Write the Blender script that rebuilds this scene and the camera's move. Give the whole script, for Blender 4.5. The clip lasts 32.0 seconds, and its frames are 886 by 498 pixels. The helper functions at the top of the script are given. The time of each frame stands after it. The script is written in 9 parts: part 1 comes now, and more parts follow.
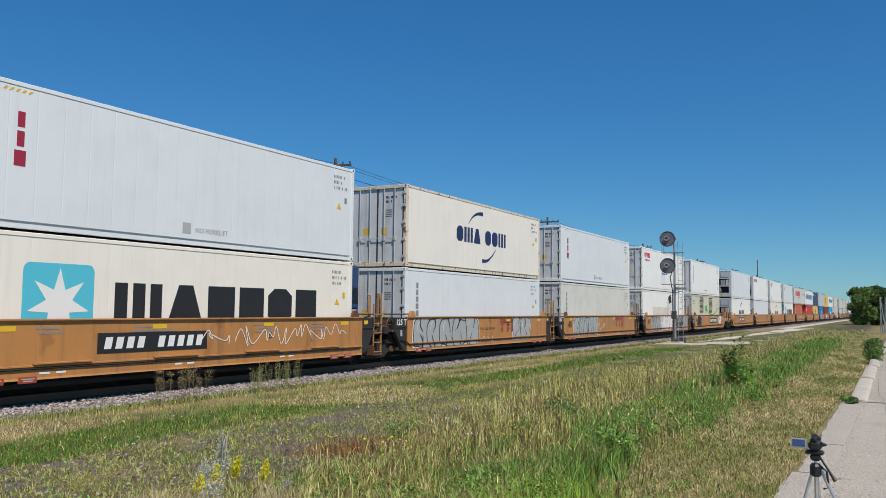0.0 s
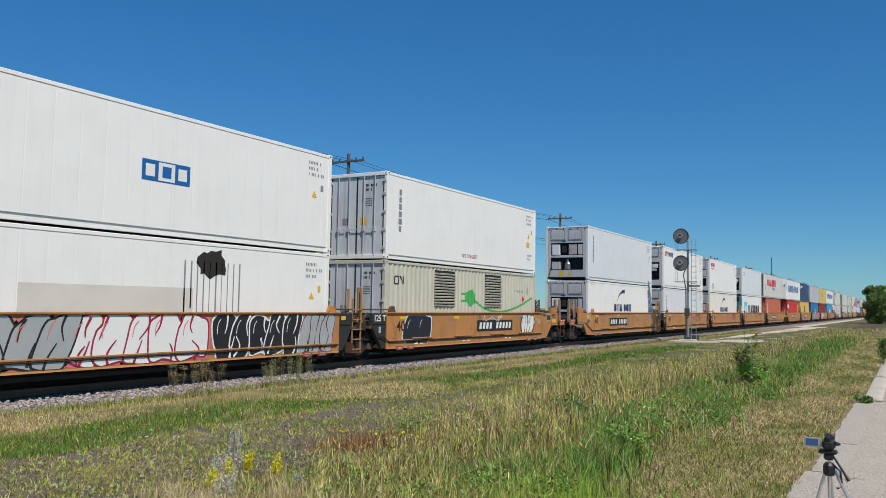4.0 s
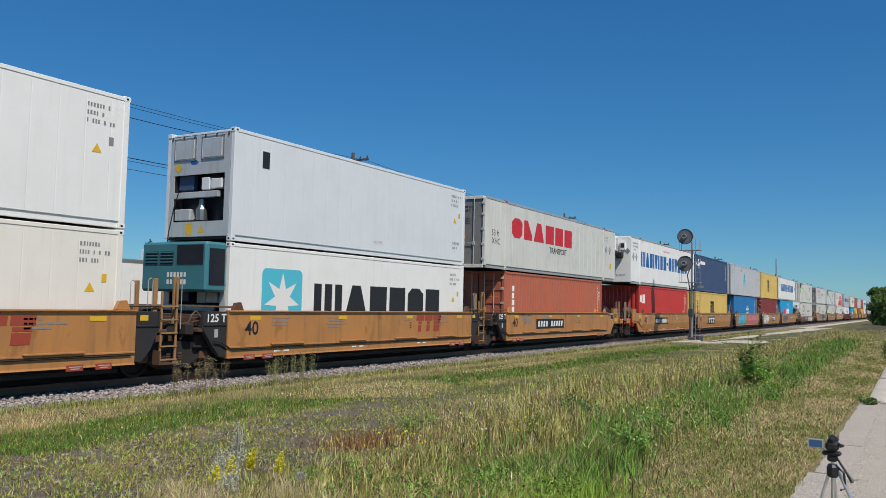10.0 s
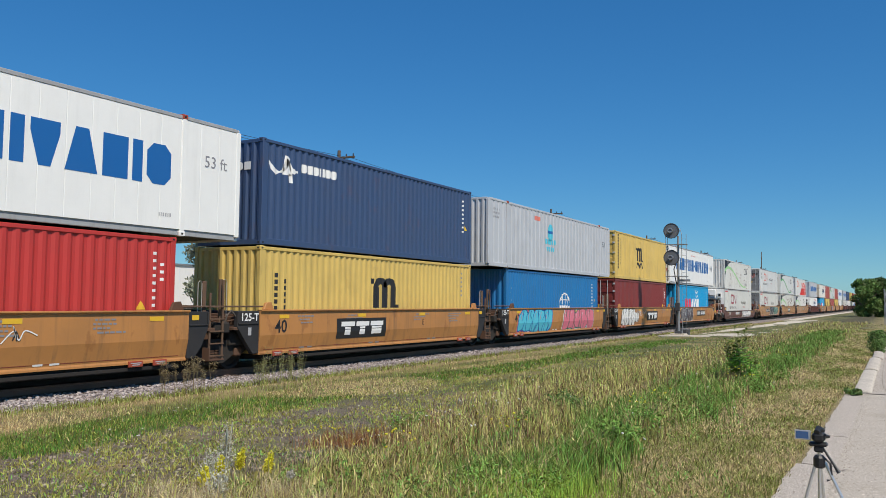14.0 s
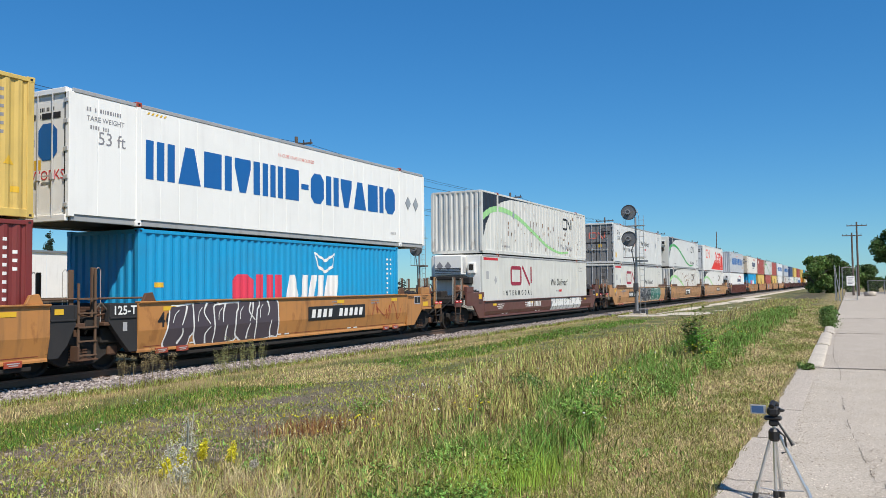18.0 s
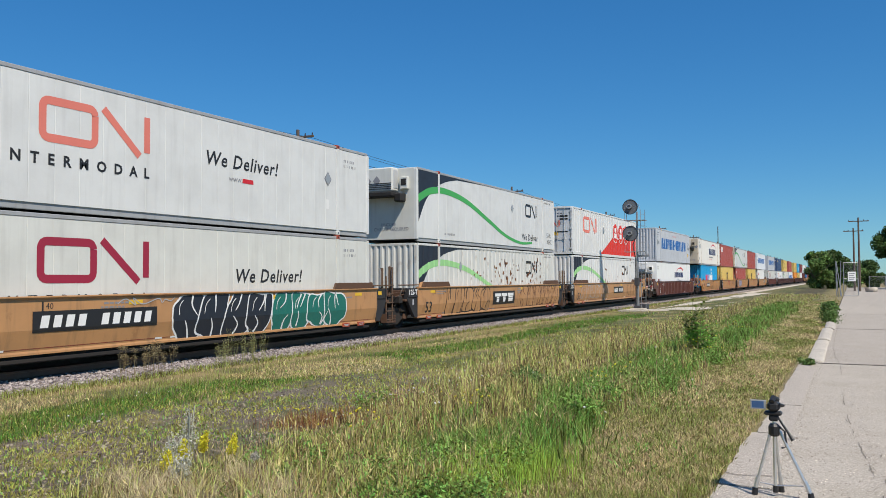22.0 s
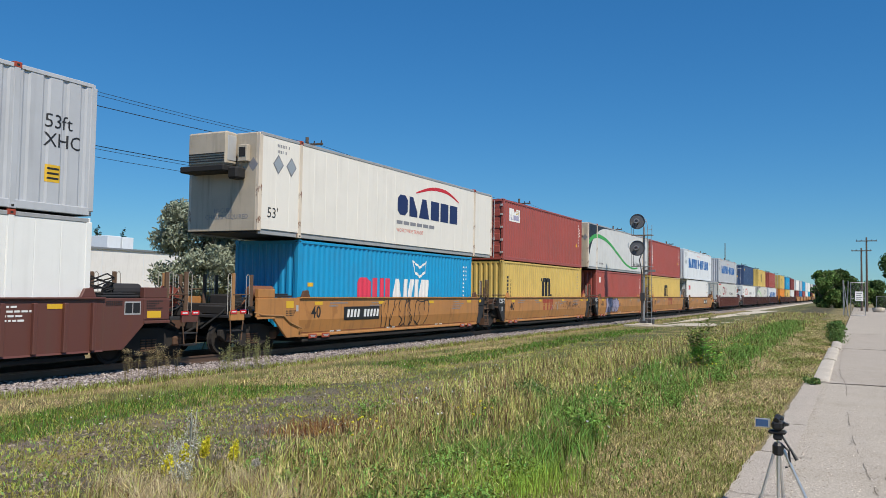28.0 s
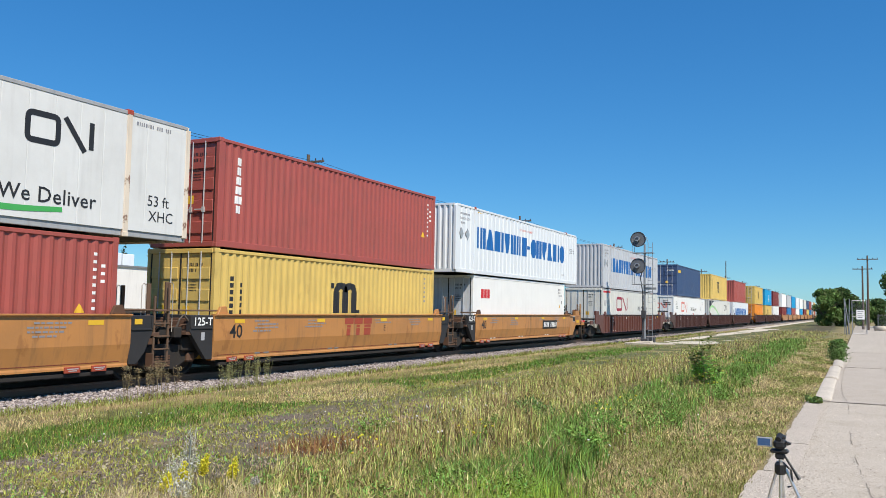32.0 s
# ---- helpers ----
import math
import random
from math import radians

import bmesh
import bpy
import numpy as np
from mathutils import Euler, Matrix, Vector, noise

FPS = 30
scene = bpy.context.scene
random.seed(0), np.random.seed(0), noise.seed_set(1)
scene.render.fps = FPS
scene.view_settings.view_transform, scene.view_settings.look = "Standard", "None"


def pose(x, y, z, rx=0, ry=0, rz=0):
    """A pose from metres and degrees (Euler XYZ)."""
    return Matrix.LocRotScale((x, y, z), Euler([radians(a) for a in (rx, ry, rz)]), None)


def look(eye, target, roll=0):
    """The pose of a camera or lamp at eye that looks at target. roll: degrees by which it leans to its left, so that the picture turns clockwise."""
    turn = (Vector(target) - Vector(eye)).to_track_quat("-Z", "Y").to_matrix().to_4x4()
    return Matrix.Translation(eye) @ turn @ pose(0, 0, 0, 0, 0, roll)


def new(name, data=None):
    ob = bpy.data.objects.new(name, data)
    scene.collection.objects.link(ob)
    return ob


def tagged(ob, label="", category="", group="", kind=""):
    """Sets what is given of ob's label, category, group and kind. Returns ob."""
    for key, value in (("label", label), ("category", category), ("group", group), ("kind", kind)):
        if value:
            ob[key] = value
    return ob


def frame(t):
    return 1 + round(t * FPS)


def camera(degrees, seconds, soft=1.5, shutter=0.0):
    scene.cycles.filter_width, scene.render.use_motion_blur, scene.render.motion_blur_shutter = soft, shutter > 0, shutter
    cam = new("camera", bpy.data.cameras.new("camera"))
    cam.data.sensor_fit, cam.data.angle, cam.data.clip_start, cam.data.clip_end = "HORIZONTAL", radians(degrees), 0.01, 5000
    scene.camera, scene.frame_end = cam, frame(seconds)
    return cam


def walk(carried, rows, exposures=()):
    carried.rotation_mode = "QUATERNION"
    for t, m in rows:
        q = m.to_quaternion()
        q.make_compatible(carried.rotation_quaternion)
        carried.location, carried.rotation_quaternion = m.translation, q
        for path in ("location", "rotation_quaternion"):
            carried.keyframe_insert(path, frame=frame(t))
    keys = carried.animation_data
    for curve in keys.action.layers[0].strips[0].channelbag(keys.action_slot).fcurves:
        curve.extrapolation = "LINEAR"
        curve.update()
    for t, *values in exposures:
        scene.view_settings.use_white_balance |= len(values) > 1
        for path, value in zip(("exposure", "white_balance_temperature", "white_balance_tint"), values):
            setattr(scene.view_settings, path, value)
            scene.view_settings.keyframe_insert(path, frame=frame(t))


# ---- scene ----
# ---- camera ----
EYE = (0.0, 0.0, 1.65)
cam = camera(57.3, 32.0, soft=0.55)
PATH = [
    (0, look(EYE, (-48.51, 87.12, 9.21), 0.69)),
    (0.5, look(EYE, (-48.76, 86.98, 9.21), 0.69)),
    (1, look(EYE, (-49.01, 86.84, 9.21), 0.67)),
    (1.5, look(EYE, (-49.10, 86.79, 9.21), 0.68)),
    (2, look(EYE, (-49.31, 86.68, 9.03), 0.77)),
    (2.5, look(EYE, (-49.53, 86.57, 8.85), 0.93)),
    (3, look(EYE, (-49.64, 86.52, 8.78), 0.98)),
    (3.5, look(EYE, (-49.75, 86.46, 8.70), 1.00)),
    (5.5, look(EYE, (-50.08, 86.26, 8.78), 1.30)),
    (6, look(EYE, (-50.10, 86.24, 8.87), 1.23)),
    (6.5, look(EYE, (-50.13, 86.22, 8.88), 1.31)),
    (7, look(EYE, (-50.14, 86.22, 8.87), 1.34)),
    (7.5, look(EYE, (-50.22, 86.18, 8.78), 1.34)),
    (8, look(EYE, (-50.34, 86.13, 8.58), 1.43)),
    (8.5, look(EYE, (-50.42, 86.08, 8.53), 1.48)),
    (9, look(EYE, (-50.41, 86.09, 8.58), 1.43)),
    (9.5, look(EYE, (-50.50, 86.04, 8.52), 1.49)),
    (10, look(EYE, (-50.26, 86.17, 8.59), 1.37)),
    (10.5, look(EYE, (-49.91, 86.36, 8.75), 1.20)),
    (11, look(EYE, (-49.72, 86.46, 8.82), 1.08)),
    (11.5, look(EYE, (-49.38, 86.66, 8.83), 1.08)),
    (12, look(EYE, (-49.21, 86.76, 8.74), 1.22)),
    (12.5, look(EYE, (-49.10, 86.84, 8.64), 1.28)),
    (13, look(EYE, (-48.94, 86.92, 8.68), 1.14)),
    (13.5, look(EYE, (-48.87, 86.98, 8.46), 1.04)),
    (14, look(EYE, (-48.91, 86.97, 8.24), 0.65)),
    (14.5, look(EYE, (-48.56, 87.20, 7.90), 0.33)),
    (16.5, look(EYE, (-44.99, 89.16, 6.85), -0.08)),
    (17, look(EYE, (-44.86, 89.23, 6.78), -0.25)),
    (17.5, look(EYE, (-44.74, 89.29, 6.73), -0.50)),
    (18, look(EYE, (-44.64, 89.36, 6.40), -0.57)),
    (18.5, look(EYE, (-44.72, 89.33, 6.17), -0.60)),
    (19, look(EYE, (-44.73, 89.33, 6.08), -0.55)),
    (19.5, look(EYE, (-44.73, 89.33, 6.00), -0.57)),
    (20, look(EYE, (-44.78, 89.31, 5.86), -0.48)),
    (20.5, look(EYE, (-44.79, 89.31, 5.74), -0.46)),
    (21, look(EYE, (-44.79, 89.32, 5.68), -0.36)),
    (21.5, look(EYE, (-44.76, 89.33, 5.67), -0.36)),
    (22, look(EYE, (-44.79, 89.32, 5.63), -0.31)),
    (22.5, look(EYE, (-44.81, 89.31, 5.64), -0.29)),
    (23, look(EYE, (-44.76, 89.34, 5.60), -0.16)),
    (23.5, look(EYE, (-44.56, 89.44, 5.49), -0.14)),
    (24, look(EYE, (-44.58, 89.44, 5.37), -0.02)),
    (24.5, look(EYE, (-44.74, 89.36, 5.22), 0.16)),
    (25, look(EYE, (-45.00, 89.23, 5.23), 0.43)),
    (25.5, look(EYE, (-45.31, 89.07, 5.39), 0.64)),
    (27.5, look(EYE, (-45.62, 88.86, 6.52), 0.99)),
    (28, look(EYE, (-45.46, 88.92, 6.90), 1.01)),
    (28.5, look(EYE, (-45.33, 88.96, 7.28), 0.89)),
    (29, look(EYE, (-45.17, 89.02, 7.59), 0.83)),
    (29.5, look(EYE, (-45.12, 89.03, 7.87), 0.83)),
    (30, look(EYE, (-45.03, 89.05, 8.17), 0.79)),
    (30.5, look(EYE, (-44.93, 89.08, 8.42), 0.88)),
    (31, look(EYE, (-44.98, 89.04, 8.59), 0.87)),
    (31.5, look(EYE, (-45.12, 88.95, 8.84), 0.97)),
    (32, look(EYE, (-45.51, 88.74, 9.03), 1.14)),]
EXPOSURE = [(0, -0.20), (3, -0.22), (6, -0.20), (7, -0.29), (9, -0.28), (10, -0.28), (11, -0.03), (12, 0.08), (13, 0.06), (14, -0.11), (14.5, -0.11), (16.5, 0.24), (17, 0.29), (18, 0.11), (19, -0.16), (20, -0.12), (22, -0.02), (24, -0.02), (28, -0.1), (29, -0.1), (30, 0.03), (31, 0.13), (32, 0.23)]
walk(cam, PATH, EXPOSURE)

# ---- light ----
SUN = Vector((1.0, -0.60, 1.53)).normalized()
SUN_EL = math.asin(SUN.z)
SUN_AZ = math.atan2(SUN.x, SUN.y)
world = bpy.data.worlds.new("world")
world.use_nodes = True
scene.world = world
wn = world.node_tree.nodes
sky = wn.new("ShaderNodeTexSky")
sky.sky_type = "NISHITA"
sky.sun_disc = False
sky.sun_elevation = SUN_EL
sky.sun_rotation = SUN_AZ
sky.air_density, sky.dust_density, sky.ozone_density = 1.0, 0.0, 8.0
even = wn.new("ShaderNodeGamma")
even.inputs["Gamma"].default_value = 0.70
hue = wn.new("ShaderNodeHueSaturation")
hue.inputs["Saturation"].default_value = 1.36
tint = wn.new("ShaderNodeMix")
tint.data_type, tint.blend_type = "RGBA", "MULTIPLY"
tint.inputs[0].default_value = 1.0
tint.inputs[7].default_value = (0.63, 1.015, 1.215, 1)
world.node_tree.links.new(sky.outputs[0], even.inputs["Color"])
world.node_tree.links.new(even.outputs[0], hue.inputs["Color"])
world.node_tree.links.new(hue.outputs[0], tint.inputs[6])
world.node_tree.links.new(tint.outputs[2], wn["Background"].inputs[0])
wn["Background"].inputs[1].default_value = 0.146
lamp = bpy.data.lights.new("sun", "SUN")
lamp.energy, lamp.angle, lamp.color = 5.0, radians(0.53), (1.0, 0.92, 0.80)
sun = new("sun", lamp)
sun.matrix_basis = look(SUN * 60, (0, 0, 0))
scene.view_settings.exposure = 0.0

# ---- plan ----
XC = -16.04        # middle of the track
RAIL = -0.13       # top of the rails
GRADE = 0.0025     # the line climbs a little into the distance
FLOOR = 0.352      # the wells' floor over the rails
H = 2.896


def gone(t):
    """How far the slowly gathering train has run after t seconds."""
    return 11.85 * t + 0.01 * t * t


def rise(y):
    return GRADE * max(0.0, y - 15.0)


# ---- materials ----
MATS = {}


def mat(name, color, rough=0.6, metal=0.0, grain=0.06, stain=0.12, streak=0.0, rust=0.0, bump=0.15, size=1.0, dirt=(0.10, 0.075, 0.05), island=0.0, each=0.0, speck=0.0, shift=0.05):
    """A surface with grain, larger stains, streaks that run down and rust spots; the same name gives the same material."""
    if name in MATS:
        return MATS[name]
    m = bpy.data.materials.new(name)
    m.use_nodes = True
    t = m.node_tree
    n, link = t.nodes, t.links.new
    b = n["Principled BSDF"]
    b.inputs["Metallic"].default_value = metal
    co = n.new("ShaderNodeTexCoord")

    def noisy(scale, detail, squeeze=None):
        k = n.new("ShaderNodeTexNoise")
        k.inputs["Scale"].default_value, k.inputs["Detail"].default_value = scale, detail
        k.inputs["Roughness"].default_value = 0.6
        if squeeze:
            p = n.new("ShaderNodeMapping")
            p.inputs["Scale"].default_value = squeeze
            link(co.outputs["Object"], p.inputs[0])
            link(p.outputs[0], k.inputs["Vector"])
        else:
            link(co.outputs["Object"], k.inputs["Vector"])
        return k.outputs["Fac"]

    def ramp(fac, a, c):
        r = n.new("ShaderNodeMapRange")
        r.inputs["From Min"].default_value, r.inputs["From Max"].default_value = a, c
        link(fac, r.inputs[0])
        return r.outputs[0]

    def times(fac, v):
        k = n.new("ShaderNodeMath")
        k.operation = "MULTIPLY"
        link(fac, k.inputs[0])
        k.inputs[1].default_value = v
        return k.outputs[0]

    def mix(fac, col, other):
        k = n.new("ShaderNodeMix")
        k.data_type = "RGBA"
        link(fac, k.inputs[0])
        if isinstance(col, tuple):
            k.inputs[6].default_value = (*col, 1)
        else:
            link(col, k.inputs[6])
        k.inputs[7].default_value = (*other, 1)
        return k.outputs[2]

    fine = noisy(38 / size, 5)
    col = mix(times(ramp(fine, 0.35, 0.75), grain * 2), color, tuple(c * 0.55 for c in color))
    col = mix(times(ramp(noisy(1.1 / size, 6), 0.42, 0.72), stain), col, tuple(0.45 * c + 0.5 * d for c, d in zip(color, dirt)))
    if streak:
        col = mix(times(ramp(noisy(1.0, 5, (5.0, 5.0, 0.35)), 0.52, 0.76), streak), col, dirt)
    if speck:
        col = mix(times(ramp(noisy(75 / size, 2), 0.54, 0.62), speck), col, tuple(c * 0.35 for c in color))
        col = mix(times(ramp(noisy(45 / size, 2), 0.58, 0.65), speck), col, tuple(min(0.9, c * 1.5) for c in color))
    if rust:
        edge = 0.60 if rust < 0.8 else 0.575
        col = mix(times(ramp(noisy(2.3 if rust < 0.8 else 5.0, 8, (1, 1, 0.55)), edge, edge + 0.06), rust), col, (0.16, 0.055, 0.02))
    if island or each:
        source = n.new("ShaderNodeNewGeometry").outputs["Random Per Island"] if island else n.new("ShaderNodeObjectInfo").outputs["Random"]
        hsv = n.new("ShaderNodeHueSaturation")
        amount = island or each
        link(col, hsv.inputs["Color"])
        v = n.new("ShaderNodeMapRange")
        v.inputs["To Min"].default_value, v.inputs["To Max"].default_value = 1 - amount, 1 + amount
        link(source, v.inputs[0])
        link(v.outputs[0], hsv.inputs["Value"])
        h = n.new("ShaderNodeMapRange")
        h.inputs["To Min"].default_value, h.inputs["To Max"].default_value = 0.5 - shift * amount, 0.5 + shift * amount
        link(source, h.inputs[0])
        link(h.outputs[0], hsv.inputs["Hue"])
        col = hsv.outputs[0]
    link(col, b.inputs["Base Color"])
    r = n.new("ShaderNodeMapRange")
    r.inputs["To Min"].default_value, r.inputs["To Max"].default_value = max(0.05, rough - 0.12), min(1.0, rough + 0.15)
    link(noisy(3.0 / size, 4), r.inputs[0])
    link(r.outputs[0], b.inputs["Roughness"])
    if bump:
        k = n.new("ShaderNodeBump")
        k.inputs["Strength"].default_value, k.inputs["Distance"].default_value = bump, 0.01 * size
        link(fine, k.inputs["Height"])
        link(k.outputs[0], b.inputs["Normal"])
    MATS[name] = m
    return m


def paint(name, color, streak=0.25, rust=0.0, stain=0.22, rough=0.45):
    return mat(name, color, rough=rough, grain=0.03, stain=stain, streak=streak, rust=rust, bump=0.06)


WHITE = paint("white_paint", (0.85, 0.85, 0.82), streak=0.07, stain=0.10)
CREAM = paint("cream_paint", (0.84, 0.80, 0.72), streak=0.08, stain=0.10)
RUSTEDGE = paint("cream_paint_rusting_at_edges", (0.72, 0.62, 0.50), streak=0.4, rust=0.9)
PALE = paint("pale_grey_paint", (0.72, 0.755, 0.78), streak=0.07, stain=0.11)
SILVER = paint("silver_grey_paint", (0.50, 0.52, 0.55), streak=0.14)
OFFWHITE = paint("offwhite_paint", (0.67, 0.67, 0.62), streak=0.15, rust=0.0)
RUSTWHITE = paint("rusted_white_paint", (0.66, 0.66, 0.62), streak=0.30, rust=0.25)
DUSTY = paint("dusty_white_paint", (0.69, 0.695, 0.675), streak=0.12)
GENSET = paint("cream_green_paint", (0.56, 0.55, 0.45), streak=0.25)
NAVY = paint("navy_paint", (0.040, 0.075, 0.165), streak=0.10, rust=0.12)
YELLOW = paint("yellow_paint", (0.66, 0.47, 0.13), streak=0.24, rust=0.14, stain=0.28)
MAROON = paint("maroon_paint", (0.20, 0.032, 0.030), streak=0.16)
RED = paint("red_paint", (0.50, 0.040, 0.034), streak=0.10)
BRICKRED = paint("brick_red_paint", (0.37, 0.082, 0.066), streak=0.26, rust=0.12, stain=0.34)
ORANGERED = paint("orange_red_paint", (0.47, 0.13, 0.07), streak=0.18)
ORANGE = paint("orange_paint", (0.75, 0.26, 0.03), streak=0.1)
SKYBLUE = paint("bright_blue_paint", (0.008, 0.31, 0.60), streak=0.10)
BLUE = paint("blue_paint", (0.015, 0.17, 0.42), streak=0.10)
TAN = paint("tan_car_paint", (0.49, 0.222, 0.068), streak=0.48, rust=0.34, stain=0.36)
TAN2 = paint("faded_tan_car_paint", (0.50, 0.26, 0.11), streak=0.46, rust=0.3, stain=0.35)
BROWN = paint("brown_car_paint", (0.13, 0.048, 0.038), streak=0.30, rust=0.2, stain=0.30)
DARKBROWN = paint("dark_brown_car_paint", (0.075, 0.032, 0.028), streak=0.3, stain=0.3)
BLACKISH = mat("black_grey_steel", (0.022, 0.022, 0.024), 0.75, 0.0, stain=0.4, dirt=(0.07, 0.055, 0.045))
RUSTY = mat("rusty_steel", (0.115, 0.058, 0.034), 0.8, 0.1, stain=0.4, bump=0.3)
STEEL = mat("worn_steel", (0.42, 0.42, 0.41), 0.35, 0.9, stain=0.3)
RAILTOP = mat("rail_steel", (0.17, 0.11, 0.08), 0.45, 0.5, stain=0.3)
TRUCKM = mat("dusty_cast_iron", (0.022, 0.019, 0.017), 0.9, 0.0, stain=0.5, dirt=(0.05, 0.038, 0.028), bump=0.3)
ALU = mat("dull_aluminium", (0.62, 0.63, 0.63), 0.45, 0.35, stain=0.25, streak=0.2)
DARKGAP = mat("dark_machinery_opening", (0.012, 0.015, 0.025), 0.6, 0.2, stain=0.4)
GASKET = mat("black_rubber_and_dark_holes", (0.015, 0.015, 0.015), 0.8)
INK_BLACK = mat("black_lettering", (0.018, 0.018, 0.02), 0.5, stain=0.05)
INK_WHITE = mat("white_lettering", (0.80, 0.80, 0.78), 0.5, stain=0.1)
INK_RED = mat("red_lettering", (0.60, 0.02, 0.03), 0.5, stain=0.05)
INK_CORAL = mat("faded_red_lettering", (0.72, 0.20, 0.15), 0.5, stain=0.1)
INK_WINE = mat("wine_red_lettering", (0.33, 0.02, 0.05), 0.5, stain=0.1)
INK_BLUE = mat("blue_lettering", (0.008, 0.12, 0.38), 0.5, stain=0.05)
INK_NAVY = mat("navy_lettering", (0.014, 0.028, 0.11), 0.5, stain=0.05)
INK_SKY = mat("light_blue_lettering", (0.09, 0.52, 0.66), 0.5, stain=0.05)
INK_GREEN = mat("green_lettering", (0.06, 0.38, 0.09), 0.5, stain=0.05)
INK_LIME = mat("pale_green_lettering", (0.32, 0.62, 0.26), 0.5, stain=0.1)
INK_GREY = mat("grey_lettering", (0.25, 0.25, 0.27), 0.5, stain=0.1)
INK_PALE = mat("faint_grey_lettering", (0.42, 0.42, 0.43), 0.5, stain=0.1)
INK_YELLOW = mat("yellow_lettering", (0.75, 0.46, 0.03), 0.5, stain=0.1)
INK_PINK = mat("pink_lettering", (0.72, 0.18, 0.25), 0.5, stain=0.1)
INK_TEAL = mat("teal_lettering", (0.015, 0.16, 0.125), 0.5, stain=0.1)
INK_BROWN = mat("brown_spray", (0.10, 0.035, 0.02), 0.5, stain=0.2)
INK_RUSTRED = mat("rust_red_lettering", (0.36, 0.06, 0.03), 0.5, stain=0.2)
PLACARD = mat("bare_metal_placard", (0.42, 0.45, 0.47), 0.4, 0.3, stain=0.3)
LILAC = mat("lilac_spray", (0.36, 0.34, 0.47), 0.5, stain=0.15)
PLUM = mat("plum_grey_spray", (0.075, 0.060, 0.075), 0.5, stain=0.2)
BURNT = mat("soot", (0.02, 0.018, 0.016), 0.9)

# ---- mesh helpers ----
CACHE = {}


def raw(verts, faces):
    me = bpy.data.meshes.new("mesh")
    me.from_pydata([tuple(v) for v in verts], [], faces)
    return me


def boxes(key, items, bevel=0.0):
    """One mesh of boxes (x0, x1, y0, y1, z0, z1), made once for a key."""
    if key is not None and key in CACHE:
        return CACHE[key]
    bm = bmesh.new()
    for x0, x1, y0, y1, z0, z1 in items:
        vs = [bm.verts.new(p) for p in ((x0, y0, z0), (x1, y0, z0), (x1, y1, z0), (x0, y1, z0), (x0, y0, z1), (x1, y0, z1), (x1, y1, z1), (x0, y1, z1))]
        for f in ((3, 2, 1, 0), (4, 5, 6, 7), (0, 1, 5, 4), (1, 2, 6, 5), (2, 3, 7, 6), (3, 0, 4, 7)):
            bm.faces.new([vs[i] for i in f])
    if bevel:
        bmesh.ops.bevel(bm, geom=bm.edges[:], offset=bevel, segments=1, affect="EDGES", profile=0.5)
    me = bpy.data.meshes.new("mesh")
    bm.to_mesh(me)
    bm.free()
    if key is not None:
        CACHE[key] = me
    return me


def extruded(key, outline, axis, a, c, bevel=0.0):
    """A plate: an outline of (u, v) drawn out along axis from a to c. For x the outline is (y, z), for y it is (x, z), for z it is (x, y)."""
    if key is not None and key in CACHE:
        return CACHE[key]

    def at(u, v, w):
        return {"x": (w, u, v), "y": (u, w, v), "z": (u, v, w)}[axis]

    k = len(outline)
    bm = bmesh.new()
    lo = [bm.verts.new(at(u, v, a)) for u, v in outline]
    hi = [bm.verts.new(at(u, v, c)) for u, v in outline]
    bm.faces.new(lo)
    bm.faces.new(hi[::-1])
    for i in range(k):
        j = (i + 1) % k
        bm.faces.new((lo[j], lo[i], hi[i], hi[j]))
    bmesh.ops.recalc_face_normals(bm, faces=bm.faces[:])
    if bevel:
        bmesh.ops.bevel(bm, geom=bm.edges[:], offset=bevel, segments=1, affect="EDGES", profile=0.5)
    me = bpy.data.meshes.new("mesh")
    bm.to_mesh(me)
    bm.free()
    if key is not None:
        CACHE[key] = me
    return me


def tube(key, points, r=0.02, sides=6):
    """A bent rod through points; r may be a list, one for each point."""
    if key is not None and key in CACHE:
        return CACHE[key]
    pts = [Vector(p) for p in points]
    radii = r if isinstance(r, (list, tuple)) else [r] * len(pts)
    verts, faces = [], []
    for i, p in enumerate(pts):
        d = (pts[min(i + 1, len(pts) - 1)] - pts[max(i - 1, 0)]).normalized()
        a = d.cross(Vector((0, 0, 1)) if abs(d.z) < 0.9 else Vector((1, 0, 0))).normalized()
        b = d.cross(a)
        for k in range(sides):
            w = 2 * math.pi * k / sides
            verts.append(p + radii[i] * (a * math.cos(w) + b * math.sin(w)))
    for i in range(len(pts) - 1):
        for k in range(sides):
            q = (k + 1) % sides
            faces.append((i * sides + k, i * sides + q, (i + 1) * sides + q, (i + 1) * sides + k))
    faces.append(tuple(range(sides))[::-1])
    faces.append(tuple(range((len(pts) - 1) * sides, len(pts) * sides)))
    me = raw(verts, faces)
    if key is not None:
        CACHE[key] = me
    return me


def joined(key, meshes):
    if key is not None and key in CACHE:
        return CACHE[key]
    verts, faces = [], []
    for me in meshes:
        o = len(verts)
        verts += [v.co.copy() for v in me.vertices]
        faces += [[o + i for i in f.vertices] for f in me.polygons]
    me = raw(verts, faces)
    if key is not None:
        CACHE[key] = me
    return me


